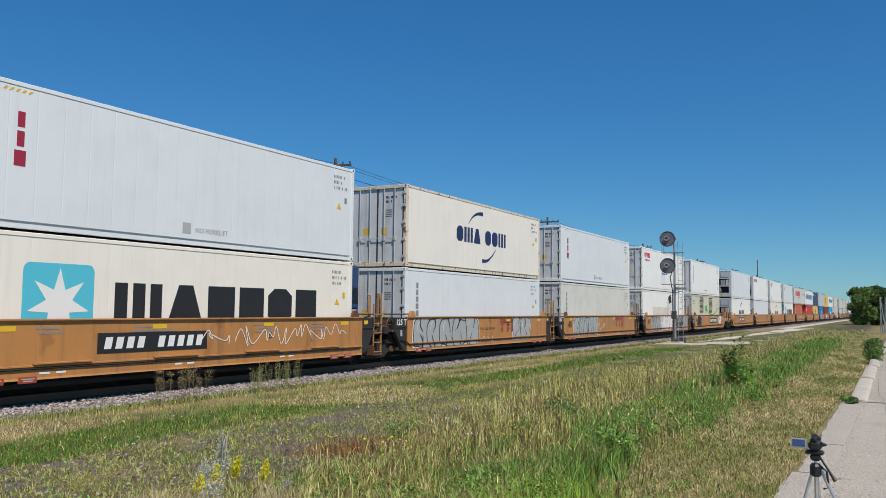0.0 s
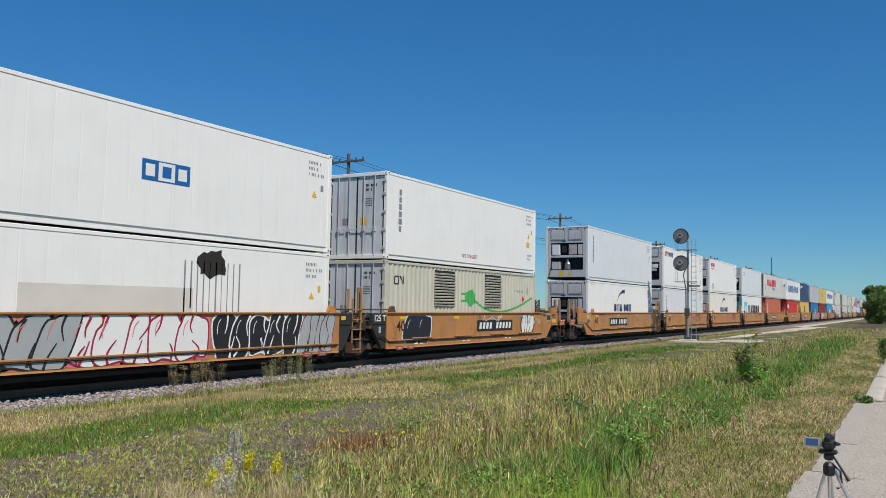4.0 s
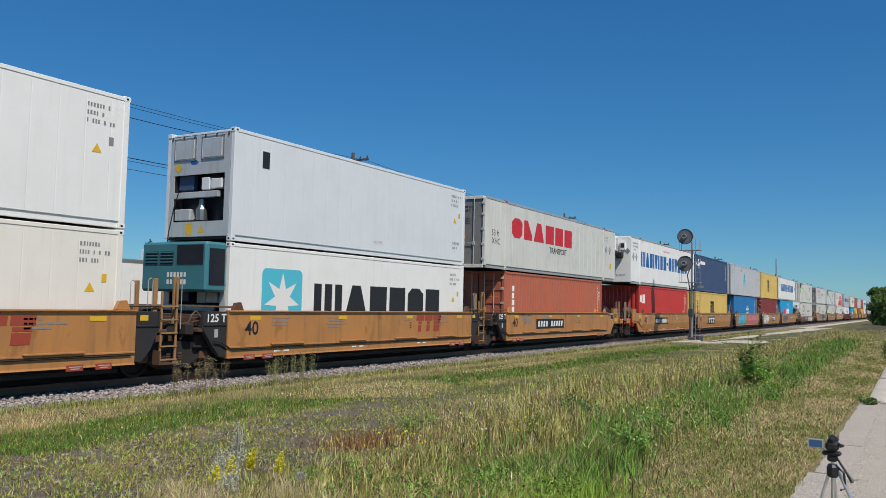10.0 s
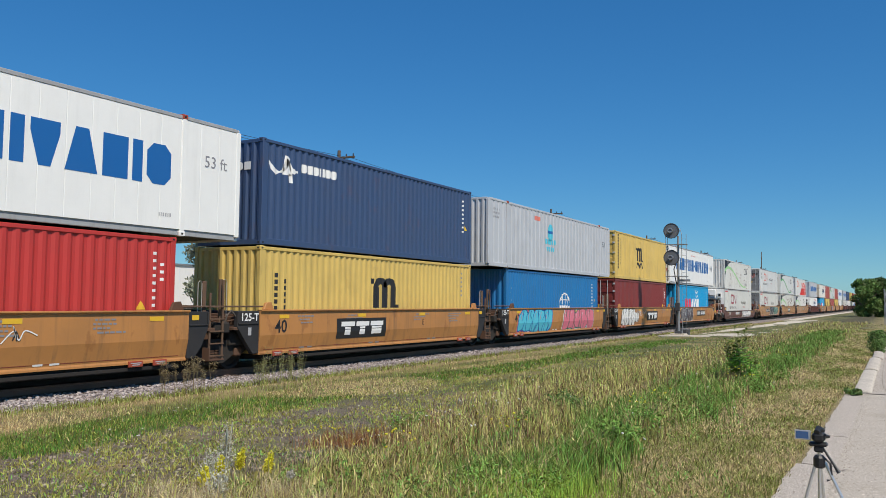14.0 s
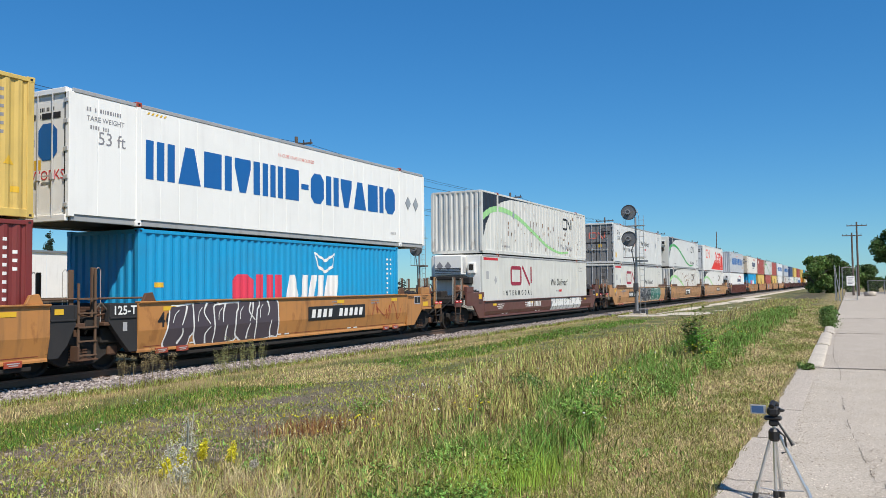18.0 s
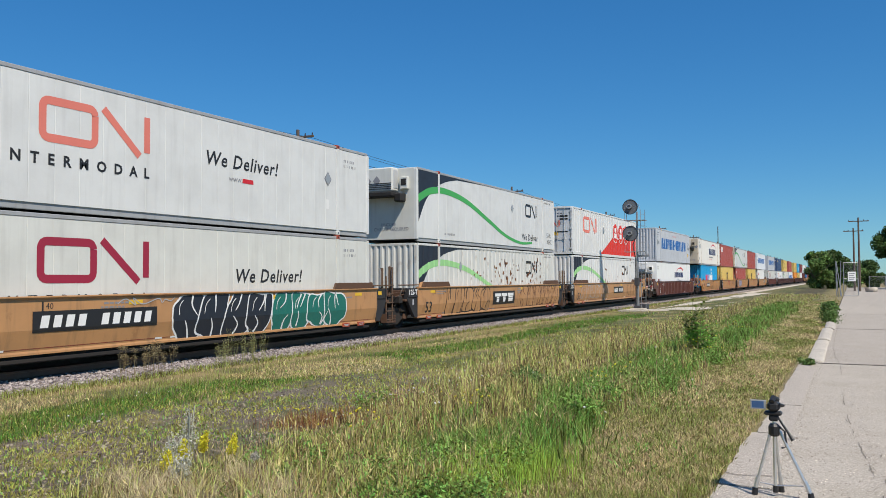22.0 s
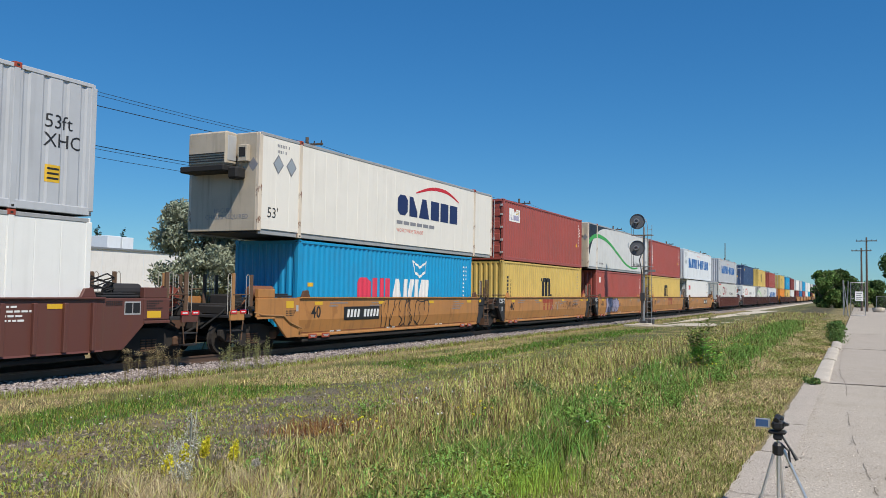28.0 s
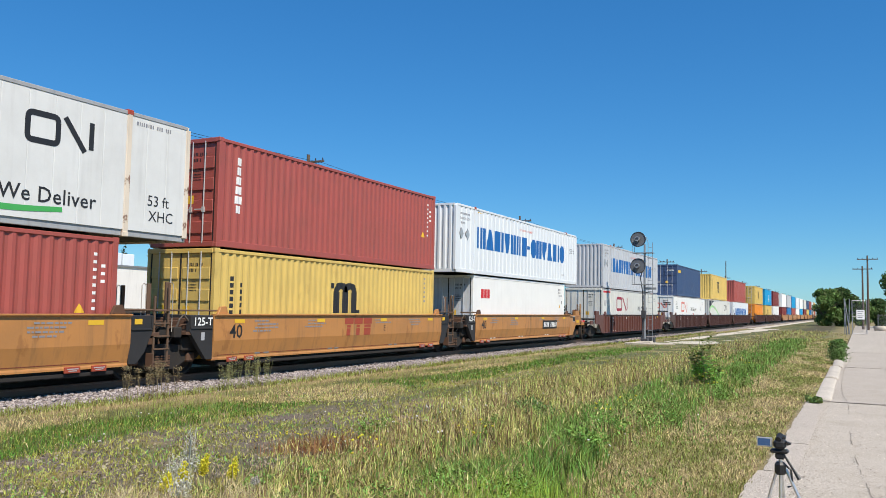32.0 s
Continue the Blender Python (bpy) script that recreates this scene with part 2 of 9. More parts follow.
def part(name, me, material, parent=None, label="", at=None):
    """One mesh object, under a thing or a part."""
    ob = new(name, me)
    if not me.materials:
        me.materials.append(material)
    if me.materials[0] is not material:
        ob.material_slots[0].link = "OBJECT"
        ob.material_slots[0].material = material
    if parent is not None:
        ob.parent = parent
    if at is not None:
        ob.matrix_basis = at
    if label:
        tagged(ob, label)
    return ob


MOVING = []        # (thing, place along the train, height over the rails, x)


def rolling(name, s, z, label, category, group=""):
    ob = new(name)
    MOVING.append((ob, s, z))
    return tagged(ob, label, category, group)


# ---- lettering ----
def written(text, size, spread=1.0, bold=0.0, slant=0.0):
    """A flat mesh of a text, from 0 along x and 0 up y, in the built-in letters."""
    key = ("text", text, size, spread, bold, slant)
    if key not in CACHE:
        cu = bpy.data.curves.new("text", "FONT")
        cu.body, cu.size, cu.resolution_u = text, size * 1.38, 2
        cu.space_character = spread
        cu.offset, cu.shear = bold * size, slant
        ob = bpy.data.objects.new("text", cu)
        CACHE[key] = bpy.data.meshes.new_from_object(ob)
        bpy.data.objects.remove(ob)
        bpy.data.curves.remove(cu)
    me = CACHE[key]
    return [tuple(v.co[:2]) for v in me.vertices], [tuple(f.vertices) for f in me.polygons]


def flat(polys):
    """Polygons of (u, v) as verts and faces."""
    verts, faces = [], []
    for p in polys:
        faces.append(tuple(range(len(verts), len(verts) + len(p))))
        verts += p
    return verts, faces


def rect(u0, u1, v0, v1):
    return [(u0, v0), (u1, v0), (u1, v1), (u0, v1)]


WIDTHS = {"0": 0.64, "1": 0.27, "2": 0.70, "3": 0.90, "4": 0.76, "5": 0.68, "6": 0.64, "7": 0.56, "8": 0.36, "9": 0.30}


def block_shape(kind, a, c, v, h):
    """A plain solid shape for a letter: block, bar, pair or triple of bars, trapezoid, rounded block, funnel, wedge or dash."""
    w = c - a
    if kind in "23":
        n = int(kind)
        k = w / (n + 0.42 * (n - 1))
        return [rect(a + i * 1.42 * k, a + i * 1.42 * k + k, v, v + h) for i in range(n)]
    if kind == "4":
        return [[(a, v), (c, v), (c - 0.30 * w, v + h), (a + 0.30 * w, v + h)]]
    if kind == "5":
        e, f = 0.26 * w, 0.20 * h
        return [[(a + e, v), (c - e, v), (c, v + f), (c, v + h - f), (c - e, v + h), (a + e, v + h), (a, v + h - f), (a, v + f)]]
    if kind == "6":
        return [[(a + 0.30 * w, v), (c - 0.30 * w, v), (c, v + h * 0.74), (c, v + h), (a, v + h), (a, v + h * 0.74)]]
    if kind == "7":
        return [[(a, v), (c, v), (c, v + 0.26 * h), (a + 0.45 * w, v + h), (a, v + h)]]
    if kind == "8":
        return [rect(a, c, v + 0.40 * h, v + 0.58 * h)]
    return [] if kind == "9" else [rect(a, c, v, v + h)]


def name_blocks(u, v, h, wide, kinds, slant=0.0):
    """A trade name as a row of plain shapes, one for each letter."""
    gap = 0.115
    total = sum(WIDTHS[k] for k in kinds) + gap * (len(kinds) - 1)
    polys, x = [], 0.0
    for k in kinds:
        w = WIDTHS[k]
        polys += block_shape(k, u + x / total * wide, u + (x + w) / total * wide, v, h)
        x += w + gap
    return flat([[(a + slant * (b - v), b) for a, b in p] for p in polys])


def blocks(u, v, h, wide, count, seed=1, upright=False, bold=0.30):
    """An upright or small trade name as a row of plain blocks."""
    r = random.Random(seed)
    polys = []
    step = (h / count) if upright else (wide / count)
    for i in range(count):
        if upright:
            a, c = v + h - (i + 0.80) * step, v + h - i * step
            k = wide * r.uniform(0.0, 0.12)
            polys.append(rect(u + wide * 0.2 + k, u + wide * 0.8 - k, a, c))
        else:
            a, c = u + (i + 0.09) * step, u + (i + 0.91) * step
            polys += block_shape(r.choice("00556"), a, c, v, h)
    return flat(polys)


def ribbon(points, wide):
    """A painted band along points, with a width at each."""
    polys = []
    w = wide if isinstance(wide, (list, tuple)) else [wide] * len(points)
    sides = []
    for i, (u, v) in enumerate(points):
        p, q = points[max(i - 1, 0)], points[min(i + 1, len(points) - 1)]
        du, dv = q[0] - p[0], q[1] - p[1]
        k = math.hypot(du, dv) or 1
        sides.append(((u - dv / k * w[i] / 2, v + du / k * w[i] / 2), (u + dv / k * w[i] / 2, v - du / k * w[i] / 2)))
    for a, c in zip(sides, sides[1:]):
        polys.append([a[1], c[1], c[0], a[0]])
    return flat(polys)


def curve_points(controls, steps=24):
    """Points of a smooth curve through control points (Catmull-Rom)."""
    c = [controls[0], *controls, controls[-1]]
    out = []
    spans = len(controls) - 1
    for i in range(steps + 1):
        x = i / steps * spans
        k = min(int(x), spans - 1)
        t = x - k
        p0, p1, p2, p3 = c[k], c[k + 1], c[k + 2], c[k + 3]
        out.append(tuple(0.5 * (2 * b + (d - a) * t + (2 * a - 5 * b + 4 * d - e) * t * t + (3 * b - a - 3 * d + e) * t ** 3) for a, b, d, e in zip(p0, p1, p2, p3)))
    return out


def star(u, v, r, points=7, inner=0.42):
    return flat([[(u + (r if i % 2 == 0 else r * inner) * math.sin(math.pi * i / points), v + (r if i % 2 == 0 else r * inner) * math.cos(math.pi * i / points)) for i in range(2 * points)]])


def roundrect(u0, u1, v0, v1, r):
    pts = []
    for cu, cv, a in ((u1 - r, v1 - r, 0), (u0 + r, v1 - r, 90), (u0 + r, v0 + r, 180), (u1 - r, v0 + r, 270)):
        for k in range(4):
            w = radians(a + 30 * k)
            pts.append((cu + r * math.cos(w), cv + r * math.sin(w)))
    return flat([pts])


def moved(shape, du, dv, k=1.0):
    return [(du + k * u, dv + k * v) for u, v in shape[0]], shape[1]


def both(*shapes):
    verts, faces = [], []
    for vs, fs in shapes:
        o = len(verts)
        verts += vs
        faces += [tuple(i + o for i in f) for f in fs]
    return verts, faces


def split_level(shape, level):
    """The shape with its faces cut along a level line."""
    if min(v for u, v in shape[0]) >= level or max(v for u, v in shape[0]) <= level:
        return shape
    bm = bmesh.new()
    vs = [bm.verts.new((u, v, 0)) for u, v in shape[0]]
    for f in shape[1]:
        try:
            bm.faces.new([vs[i] for i in f])
        except ValueError:
            pass
    bmesh.ops.bisect_plane(bm, geom=bm.verts[:] + bm.edges[:] + bm.faces[:], plane_co=(0, level, 0), plane_no=(0, 1, 0))
    bm.verts.index_update()
    out = [(v.co.x, v.co.y) for v in bm.verts], [tuple(v.index for v in f.verts) for f in bm.faces]
    bm.free()
    return out


def decal(name, shape, material, parent, where, fold=None, lift=0.004, label=""):
    """Paint on a face: where maps (u, v, lift) to a place; fold gives the depth of a corrugated side at u and its creases."""
    if where is side_at and SILL["bend"]:
        shape = split_level(shape, SILL["bend"])
    verts, faces = shape
    if fold is not None:
        bm = bmesh.new()
        vs = [bm.verts.new((u, v, 0)) for u, v in verts]
        for f in faces:
            try:
                bm.faces.new([vs[i] for i in f])
            except ValueError:
                pass
        lo, hi = min(u for u, v in verts), max(u for u, v in verts)
        depth, creases = fold
        for c in creases:
            if lo < c < hi:
                bmesh.ops.bisect_plane(bm, geom=bm.verts[:] + bm.edges[:] + bm.faces[:], plane_co=(c, 0, 0), plane_no=(1, 0, 0))
        bm.verts.index_update()
        bm.verts.ensure_lookup_table()
        verts3 = [where(v.co.x, v.co.y, lift - depth(v.co.x)) for v in bm.verts]
        faces = [[v.index for v in f.verts] for f in bm.faces]
        bm.free()
    else:
        verts3 = [where(u, v, lift) for u, v in verts]
    ob = part(name, raw(verts3, faces), material, parent, label)
    if len(shape[1]) > 1:
        tagged(ob, kind="stuff")
    return ob

# ---- freight containers ----
L40, L53, W40, W53 = 12.192, 16.154, 2.438, 2.591


def folds(lo, hi, period, land, slope, deep):
    """The depth of a corrugated wall along u, and its creases."""
    groove = period - land - 2 * slope

    def depth(u):
        if u <= lo or u >= hi:
            return 0.0
        x = (u - lo) % period
        if x < land:
            return 0.0
        if x < land + slope:
            return deep * (x - land) / slope
        if x < land + slope + groove:
            return deep
        return deep * (period - x) / slope

    creases = []
    k = lo
    while k < hi:
        creases += [c for c in (k, k + land, k + land + slope, k + land + slope + groove) if c < hi]
        k += period
    return depth, creases


PROFILE = {  # period, flat land, slope, depth
    "dry": (0.278, 0.072, 0.068, 0.036),
    "reefer": (0.61, 0.575, 0.012, 0.003),
    "dry53": (0.45, 0.27, 0.05, 0.028),
    "smooth53": (0.61, 0.585, 0.008, 0.005),
}


def wall(key, lo, hi, z0, z1, face, fold, axis="y", flip=False):
    """A folded wall from lo to hi: along y with its outside at x = face, or along x with its outside at y = face."""
    if key in CACHE:
        return CACHE[key]
    depth, creases = fold
    us = sorted({lo, hi, *[c for c in creases if lo < c < hi]})
    verts, faces = [], []
    thick = 0.05
    for u in us:
        for v in (z0, z1):
            d = depth(u)
            w = face - d if face > 0 or axis == "x" and not flip else face + d
            if axis == "y":
                verts.append((w, u, v))
            else:
                verts.append((u, face + d if not flip else face - d, v))
    k = len(us)
    for i in range(k - 1):
        a = 2 * i
        f = (a, a + 2, a + 3, a + 1)
        faces.append(f)
    inward = -thick if (axis == "y" and face > 0) or (axis == "x" and flip) else thick
    o = len(verts)
    for v in list(verts):
        verts.append((v[0] + inward, v[1], v[2]) if axis == "y" else (v[0], v[1] + inward, v[2]))
    for f in list(faces):
        faces.append(tuple(o + i for i in f[::-1]))
    bm = bmesh.new()
    vs = [bm.verts.new(v) for v in verts]
    for f in faces:
        bm.faces.new([vs[i] for i in f])
    n = 2 * k - 2
    for a, c in ((0, 1), (n, n + 1)):
        bm.faces.new((vs[a], vs[c], vs[o + c], vs[o + a]))
    for i in range(k - 1):
        bm.faces.new((vs[2 * i], vs[2 * i + 2], vs[o + 2 * i + 2], vs[o + 2 * i]))
        bm.faces.new((vs[2 * i + 1], vs[2 * i + 3], vs[o + 2 * i + 3], vs[o + 2 * i + 1]))
    bmesh.ops.recalc_face_normals(bm, faces=bm.faces[:])
    me = bpy.data.meshes.new("mesh")
    bm.to_mesh(me)
    bm.free()
    CACHE[key] = me
    return me


CASTING = boxes("casting", [(-0.081, 0.081, -0.089, 0.089, -0.059, 0.059)], 0.012)
# black blocks just proud of the casting, coloured as its shaded holes
HOLES = boxes("casting_hole", [(-0.084, 0.084, -0.03, 0.03, -0.022, 0.022), (-0.03, 0.03, -0.092, 0.092, -0.022, 0.022)])


def door_end(c, w, color, gear, facing, y, rows=0, marks=True, seed=1):
    """Two doors with lock rods, hinges and small stencils on the end at y that faces -1 or +1 along y."""
    r = random.Random(seed)
    g = -facing
    for side in (-1, 1):
        x0, x1 = sorted((0.012 * side, side * (w / 2 - 0.11)))
        items = [(x0, x1, min(y, y + g * 0.05), max(y, y + g * 0.05), 0.16, H - 0.13)]
        door = part("door", boxes(("door", w, side, facing, y), items, 0.012), color, c)
        step = (H - 0.6) / max(rows, 1)
        for i in range(rows if facing < 0 and seed < 32 else 0):
            part("pressed_panel", boxes(("pressed", w, side, y, rows), [(x0 + 0.07, x1 - 0.07, y - 0.03, y, 0.0, step * 0.55)], 0.012), color, door, at=pose(0, 0, 0.36 + i * step))
        for bx in ((0.30, 0.74) if facing < 0 else ()):
            x = side * (bx * (w / 2.438))
            part("lock_rod", tube(("rod", x, facing, y), [(x, y + facing * 0.045, 0.10), (x, y + facing * 0.045, H - 0.08)], 0.017, 6), gear, door)
            part("handle", boxes(("handle", x, facing, y, side), [(min(x, x - side * 0.30), max(x, x - side * 0.30), y + facing * 0.06 - 0.008, y + facing * 0.06 + 0.008, 0.98, 1.01), (x - 0.04, x + 0.04, y + facing * 0.04 - 0.035, y + facing * 0.04 + 0.035, 0.92, 1.06)]), gear, door)
        for z in ((0.35, 0.95, 1.55, 2.15, 2.6) if facing < 0 and seed < 22 else ()):
            x = side * (w / 2 - 0.10)
            part("hinge", boxes(("hinge", side, w, facing, y), [(x - 0.07, x + 0.07, min(y, y + facing * 0.045), max(y, y + facing * 0.045), -0.05, 0.05)], 0.008), gear, door, at=pose(0, 0, z))
    # black seal strips, made wide to stand in for lock-rod shadows too
    part("gasket", boxes(("gasket", facing, y), [(-0.022, 0.022, y - 0.014, y + 0.014, 0.16, H - 0.13)]), GASKET, c)
    if facing < 0 and seed < 26:
        for side in (-1, 1):
            part("door_seal", boxes(("seal", w, y), [(-0.018, 0.018, y - 0.012, y + 0.012, 0.16, H - 0.13)]), GASKET, c, at=pose(side * (w / 2 - 0.15), 0, 0))
    if marks and facing < 0:
        polys = []
        for i in range(6):
            v, k, high = (2.42 - 0.15 * i, 0.052, 0.085) if i < 2 else (2.14 - 0.075 * i, 0.03, 0.035)
            for j in range(9 - 4 * (i == 1)):
                if j not in (3, 6) or i > 1:
                    polys.append(rect(0.34 + k * j, 0.34 + k * (j + 0.66), v, v + high))
        decal("stencil_marking", flat(polys), INK_BLACK, c, lambda u, v, l: (u, y - l - (0.03 if rows else 0), v))
        decal("warning_label", flat([rect(0.05, 0.28, 1.2, 1.42)]), INK_YELLOW, c, lambda u, v, l: (u + 0.1, y - l - (0.03 if rows else 0), v - 0.05))
        decal("sticker", flat([rect(-0.6, -0.36, 1.15, 1.38)]), INK_YELLOW if seed % 2 else INK_GREY, c, lambda u, v, l: (u, y - l - (0.03 if rows else 0), v))


def reefer_end(c, body, seed, dark=DARKGAP, y_near=True):
    """A refrigeration unit built into the end: panels, grille openings, a compressor and boxes."""
    r = random.Random(seed)
    layout = seed % 2
    zt = 1.75 if layout == 0 else 1.98
    part("upper_panel", boxes(("upper_panel", layout), [(-1.08, 1.08, 0.0, 0.03, zt, 2.78)]), ALU, c)
    part("lower_panel", boxes("lower_panel", [(-1.08, 1.08, 0.0, 0.03, 0.13, 0.52)]), ALU, c)
    for x in (-1.0, 1.0):
        part("jamb", boxes(("jamb", layout), [(-0.08, 0.08, 0.0, 0.03, 0.521, zt - 0.001)]), ALU, c, at=pose(x, 0, 0))
    part("machine_recess", boxes("reefer_recess", [(-0.95, 0.95, 0.30, 0.36, 0.50, 2.0), (-0.95, -0.90, 0.03, 0.30, 0.5, 2.0), (0.90, 0.95, 0.03, 0.30, 0.5, 2.0), (-0.95, 0.95, 0.03, 0.30, 1.96, 2.0), (-0.95, 0.95, 0.03, 0.30, 0.48, 0.52)]), dark, c)
    for x in (-0.53, 0.47):
        p = part("access_panel", boxes("access_panel", [(-0.36, 0.36, -0.035, 0.0, -0.27, 0.27)], 0.03), ALU, c, at=pose(x, 0, 2.42))
        part("panel_rim", joined("panel_rim", [boxes(None, [(-0.40, 0.40, -0.018, 0.0, a, a + 0.03)]) for a in (-0.31, 0.28)] + [boxes(None, [(a, a + 0.03, -0.018, 0.0, -0.31, 0.31)]) for a in (-0.40, 0.37)]), STEEL, p)
    for x in ((-1.02, -0.6, -0.2, 0.2, 0.6, 1.02) if y_near else ()):
        part("bolt", boxes("end_bolt", [(-0.02, 0.02, -0.02, 0, -0.05, 0.05)], 0.005), GASKET, c, at=pose(x, 0, 2.74))
    if layout == 0:
        part("grille_bar", boxes("r_bar", [(-0.92, 0.70, 0.0, 0.10, 1.14, 1.30)], 0.01), ALU, c)
        part("motor_housing", boxes("r_motor", [(-0.85, -0.30, 0.10, 0.28, 1.36, 1.78)], 0.03), NAVY, c)
        part("control_box", boxes("r_ctrl", [(0.08, 0.36, 0.02, 0.2, 1.34, 1.66)], 0.015), PALE, c)
        part("control_box", boxes("r_ctrl2", [(0.42, 0.80, 0.02, 0.2, 1.36, 1.62)], 0.015), PALE, c)
        part("tray", boxes("r_tray", [(-0.88, -0.30, 0.02, 0.25, 0.56, 0.86)], 0.02), ALU, c)
    else:
        part("grille_bar", boxes("r_bar2", [(-0.92, 0.92, 0.0, 0.10, 1.18, 1.30)], 0.01), ALU, c)
        part("control_box", boxes("r_ctrl3", [(-0.86, -0.42, 0.02, 0.2, 1.34, 1.90)], 0.015), PALE, c)
        part("screen", boxes("r_scr", [(-0.30, -0.06, 0.04, 0.2, 1.46, 1.80)], 0.015), GASKET, c)
        g = part("grille", boxes("r_grille", [(0.08, 0.58, 0.06, 0.1, 1.34, 1.9)]), GASKET, c)
        for i in range(8):
            part("slat", boxes("r_slat", [(-0.015, 0.015, 0.03, 0.06, 1.35, 1.89)]), ALU, g, at=pose(0.12 + 0.06 * i, 0, 0))
        part("side_cover", boxes("r_cov", [(0.62, 0.88, 0.02, 0.2, 1.34, 1.9)], 0.015), ALU, c)
        part("white_tray", boxes("r_tray2", [(-0.88, -0.40, 0.02, 0.25, 0.56, 0.96)], 0.02), ALU, c)
    part("compressor", tube("r_comp", [(0.0, 0.16, 0.56), (0.0, 0.16, 0.84), (0.0, 0.16, 0.96), (0.0, 0.16, 1.12)], [0.16, 0.17, 0.10, 0.08], 12), STEEL, c)
    part("pipe", tube("r_pipe", [(-0.7, -0.03, 1.3), (-0.82, -0.06, 0.9), (-0.95, -0.08, 0.3), (-1.0, -0.07, 0.0)], 0.014, 5), GASKET, c)
    decal("warning_triangle", flat([[(0.02, 0.22), (0.26, 0.22), (0.14, 0.44)]]), INK_YELLOW, c, lambda u, v, l: (u, -l, v))
    decal("warning_label", flat([rect(-0.42, -0.18, 0.18, 0.48)]), INK_YELLOW if seed % 3 else INK_GREY, c, lambda u, v, l: (u, -l, v))
    decal("unit_badge", flat([[(-0.18 + 0.15 * math.cos(a), 1.97 + 0.06 * math.sin(a)) for a in [k * math.pi / 6 for k in range(12)]]]), INK_BLUE, c, lambda u, v, l: (u, -l - 0.0, v + 0.10))
    if seed % 2 == 0:
        decal("sticker", flat([[(-0.78, 1.82), (-0.63, 1.95), (-0.78, 2.08), (-0.93, 1.95)]]), INK_YELLOW, c, lambda u, v, l: (u, -l, v))


def nose_end(c, w, body, unit_mat, seed):
    """A front wall with a refrigeration unit hung high on it."""
    part("end_panel", boxes(("nose_panel", w), [(-w / 2 + 0.1, w / 2 - 0.1, 0.0, 0.05, 0.1, H - 0.06)], 0.01), body, c)
    u = part("cooling_unit", boxes("nose_unit", [(-0.92, 0.50, -0.46, 0.0, 1.93, 2.86)], 0.05), unit_mat, c)
    part("louvre", boxes("nose_louvre", [(-0.86, 0.44, -0.475, -0.455, 2.02 + 0.07 * i, 2.05 + 0.07 * i) for i in range(4)]), BLACKISH, u)
    part("side_louvre", boxes("nose_louvre2", [(0.495, 0.515, -0.40, -0.06, 2.05, 2.75)], 0.005), ALU, u)
    part("fuel_tray", boxes("nose_tray", [(-1.06, 0.56, -0.62, 0.0, 1.72, 1.90)], 0.03), GASKET, c)
    part("bracket", boxes("nose_bracket", [(0.52, 0.86, -0.42, -0.02, 1.52, 1.86)], 0.05), GASKET, c)
    part("control_box", boxes("nose_ctrl", [(0.64, 0.98, -0.16, 0.0, 2.02, 2.50)], 0.02), unit_mat, c)
    part("screen", boxes("nose_scr", [(0.70, 0.92, -0.17, -0.15, 2.16, 2.42)]), GASKET, c)
    for x, z in ((-0.62, 2.35), (-0.2, 2.35)) if seed % 2 else ((1.08, 1.95),):
        decal("placard", flat([[(x - 0.17, z), (x, z - 0.2), (x + 0.17, z), (x, z + 0.2)]]), INK_GREY, c, lambda u, v, l: (u, -l - (0.461 if seed % 2 else 0), v))
    decal("lettering", both(moved(written("HI-CUBE", 0.13, 1.0, 0.012), -0.30, 0.62), moved(written("CHASSIS REQUIRED", 0.13, 1.0, 0.012), -0.62, 0.44)), INK_GREY, c, lambda u, v, l: (u, -l, v))


def corrugated_end(c, w, body, facing, y, key):
    f = folds(-w / 2 + 0.16, w / 2 - 0.12, 0.262, 0.09, 0.05, 0.045)
    part("end_wall", wall(("endwall", w, facing, y), -w / 2 + 0.1, w / 2 - 0.1, 0.14, H - 0.1, y, f, "x", facing > 0), body, c)
    for z in (0.0, H - 0.12):
        part("end_rail", boxes(("endrail", w, facing, y, z), [(-w / 2 + 0.09, w / 2 - 0.09, min(y, y - facing * 0.09), max(y, y - facing * 0.09), z + 0.005, z + (0.15 if z == 0 else 0.10))], 0.008), body, c)


RAILGREY = paint("dull_grey_rail", (0.36, 0.37, 0.38), streak=0.3, stain=0.3)


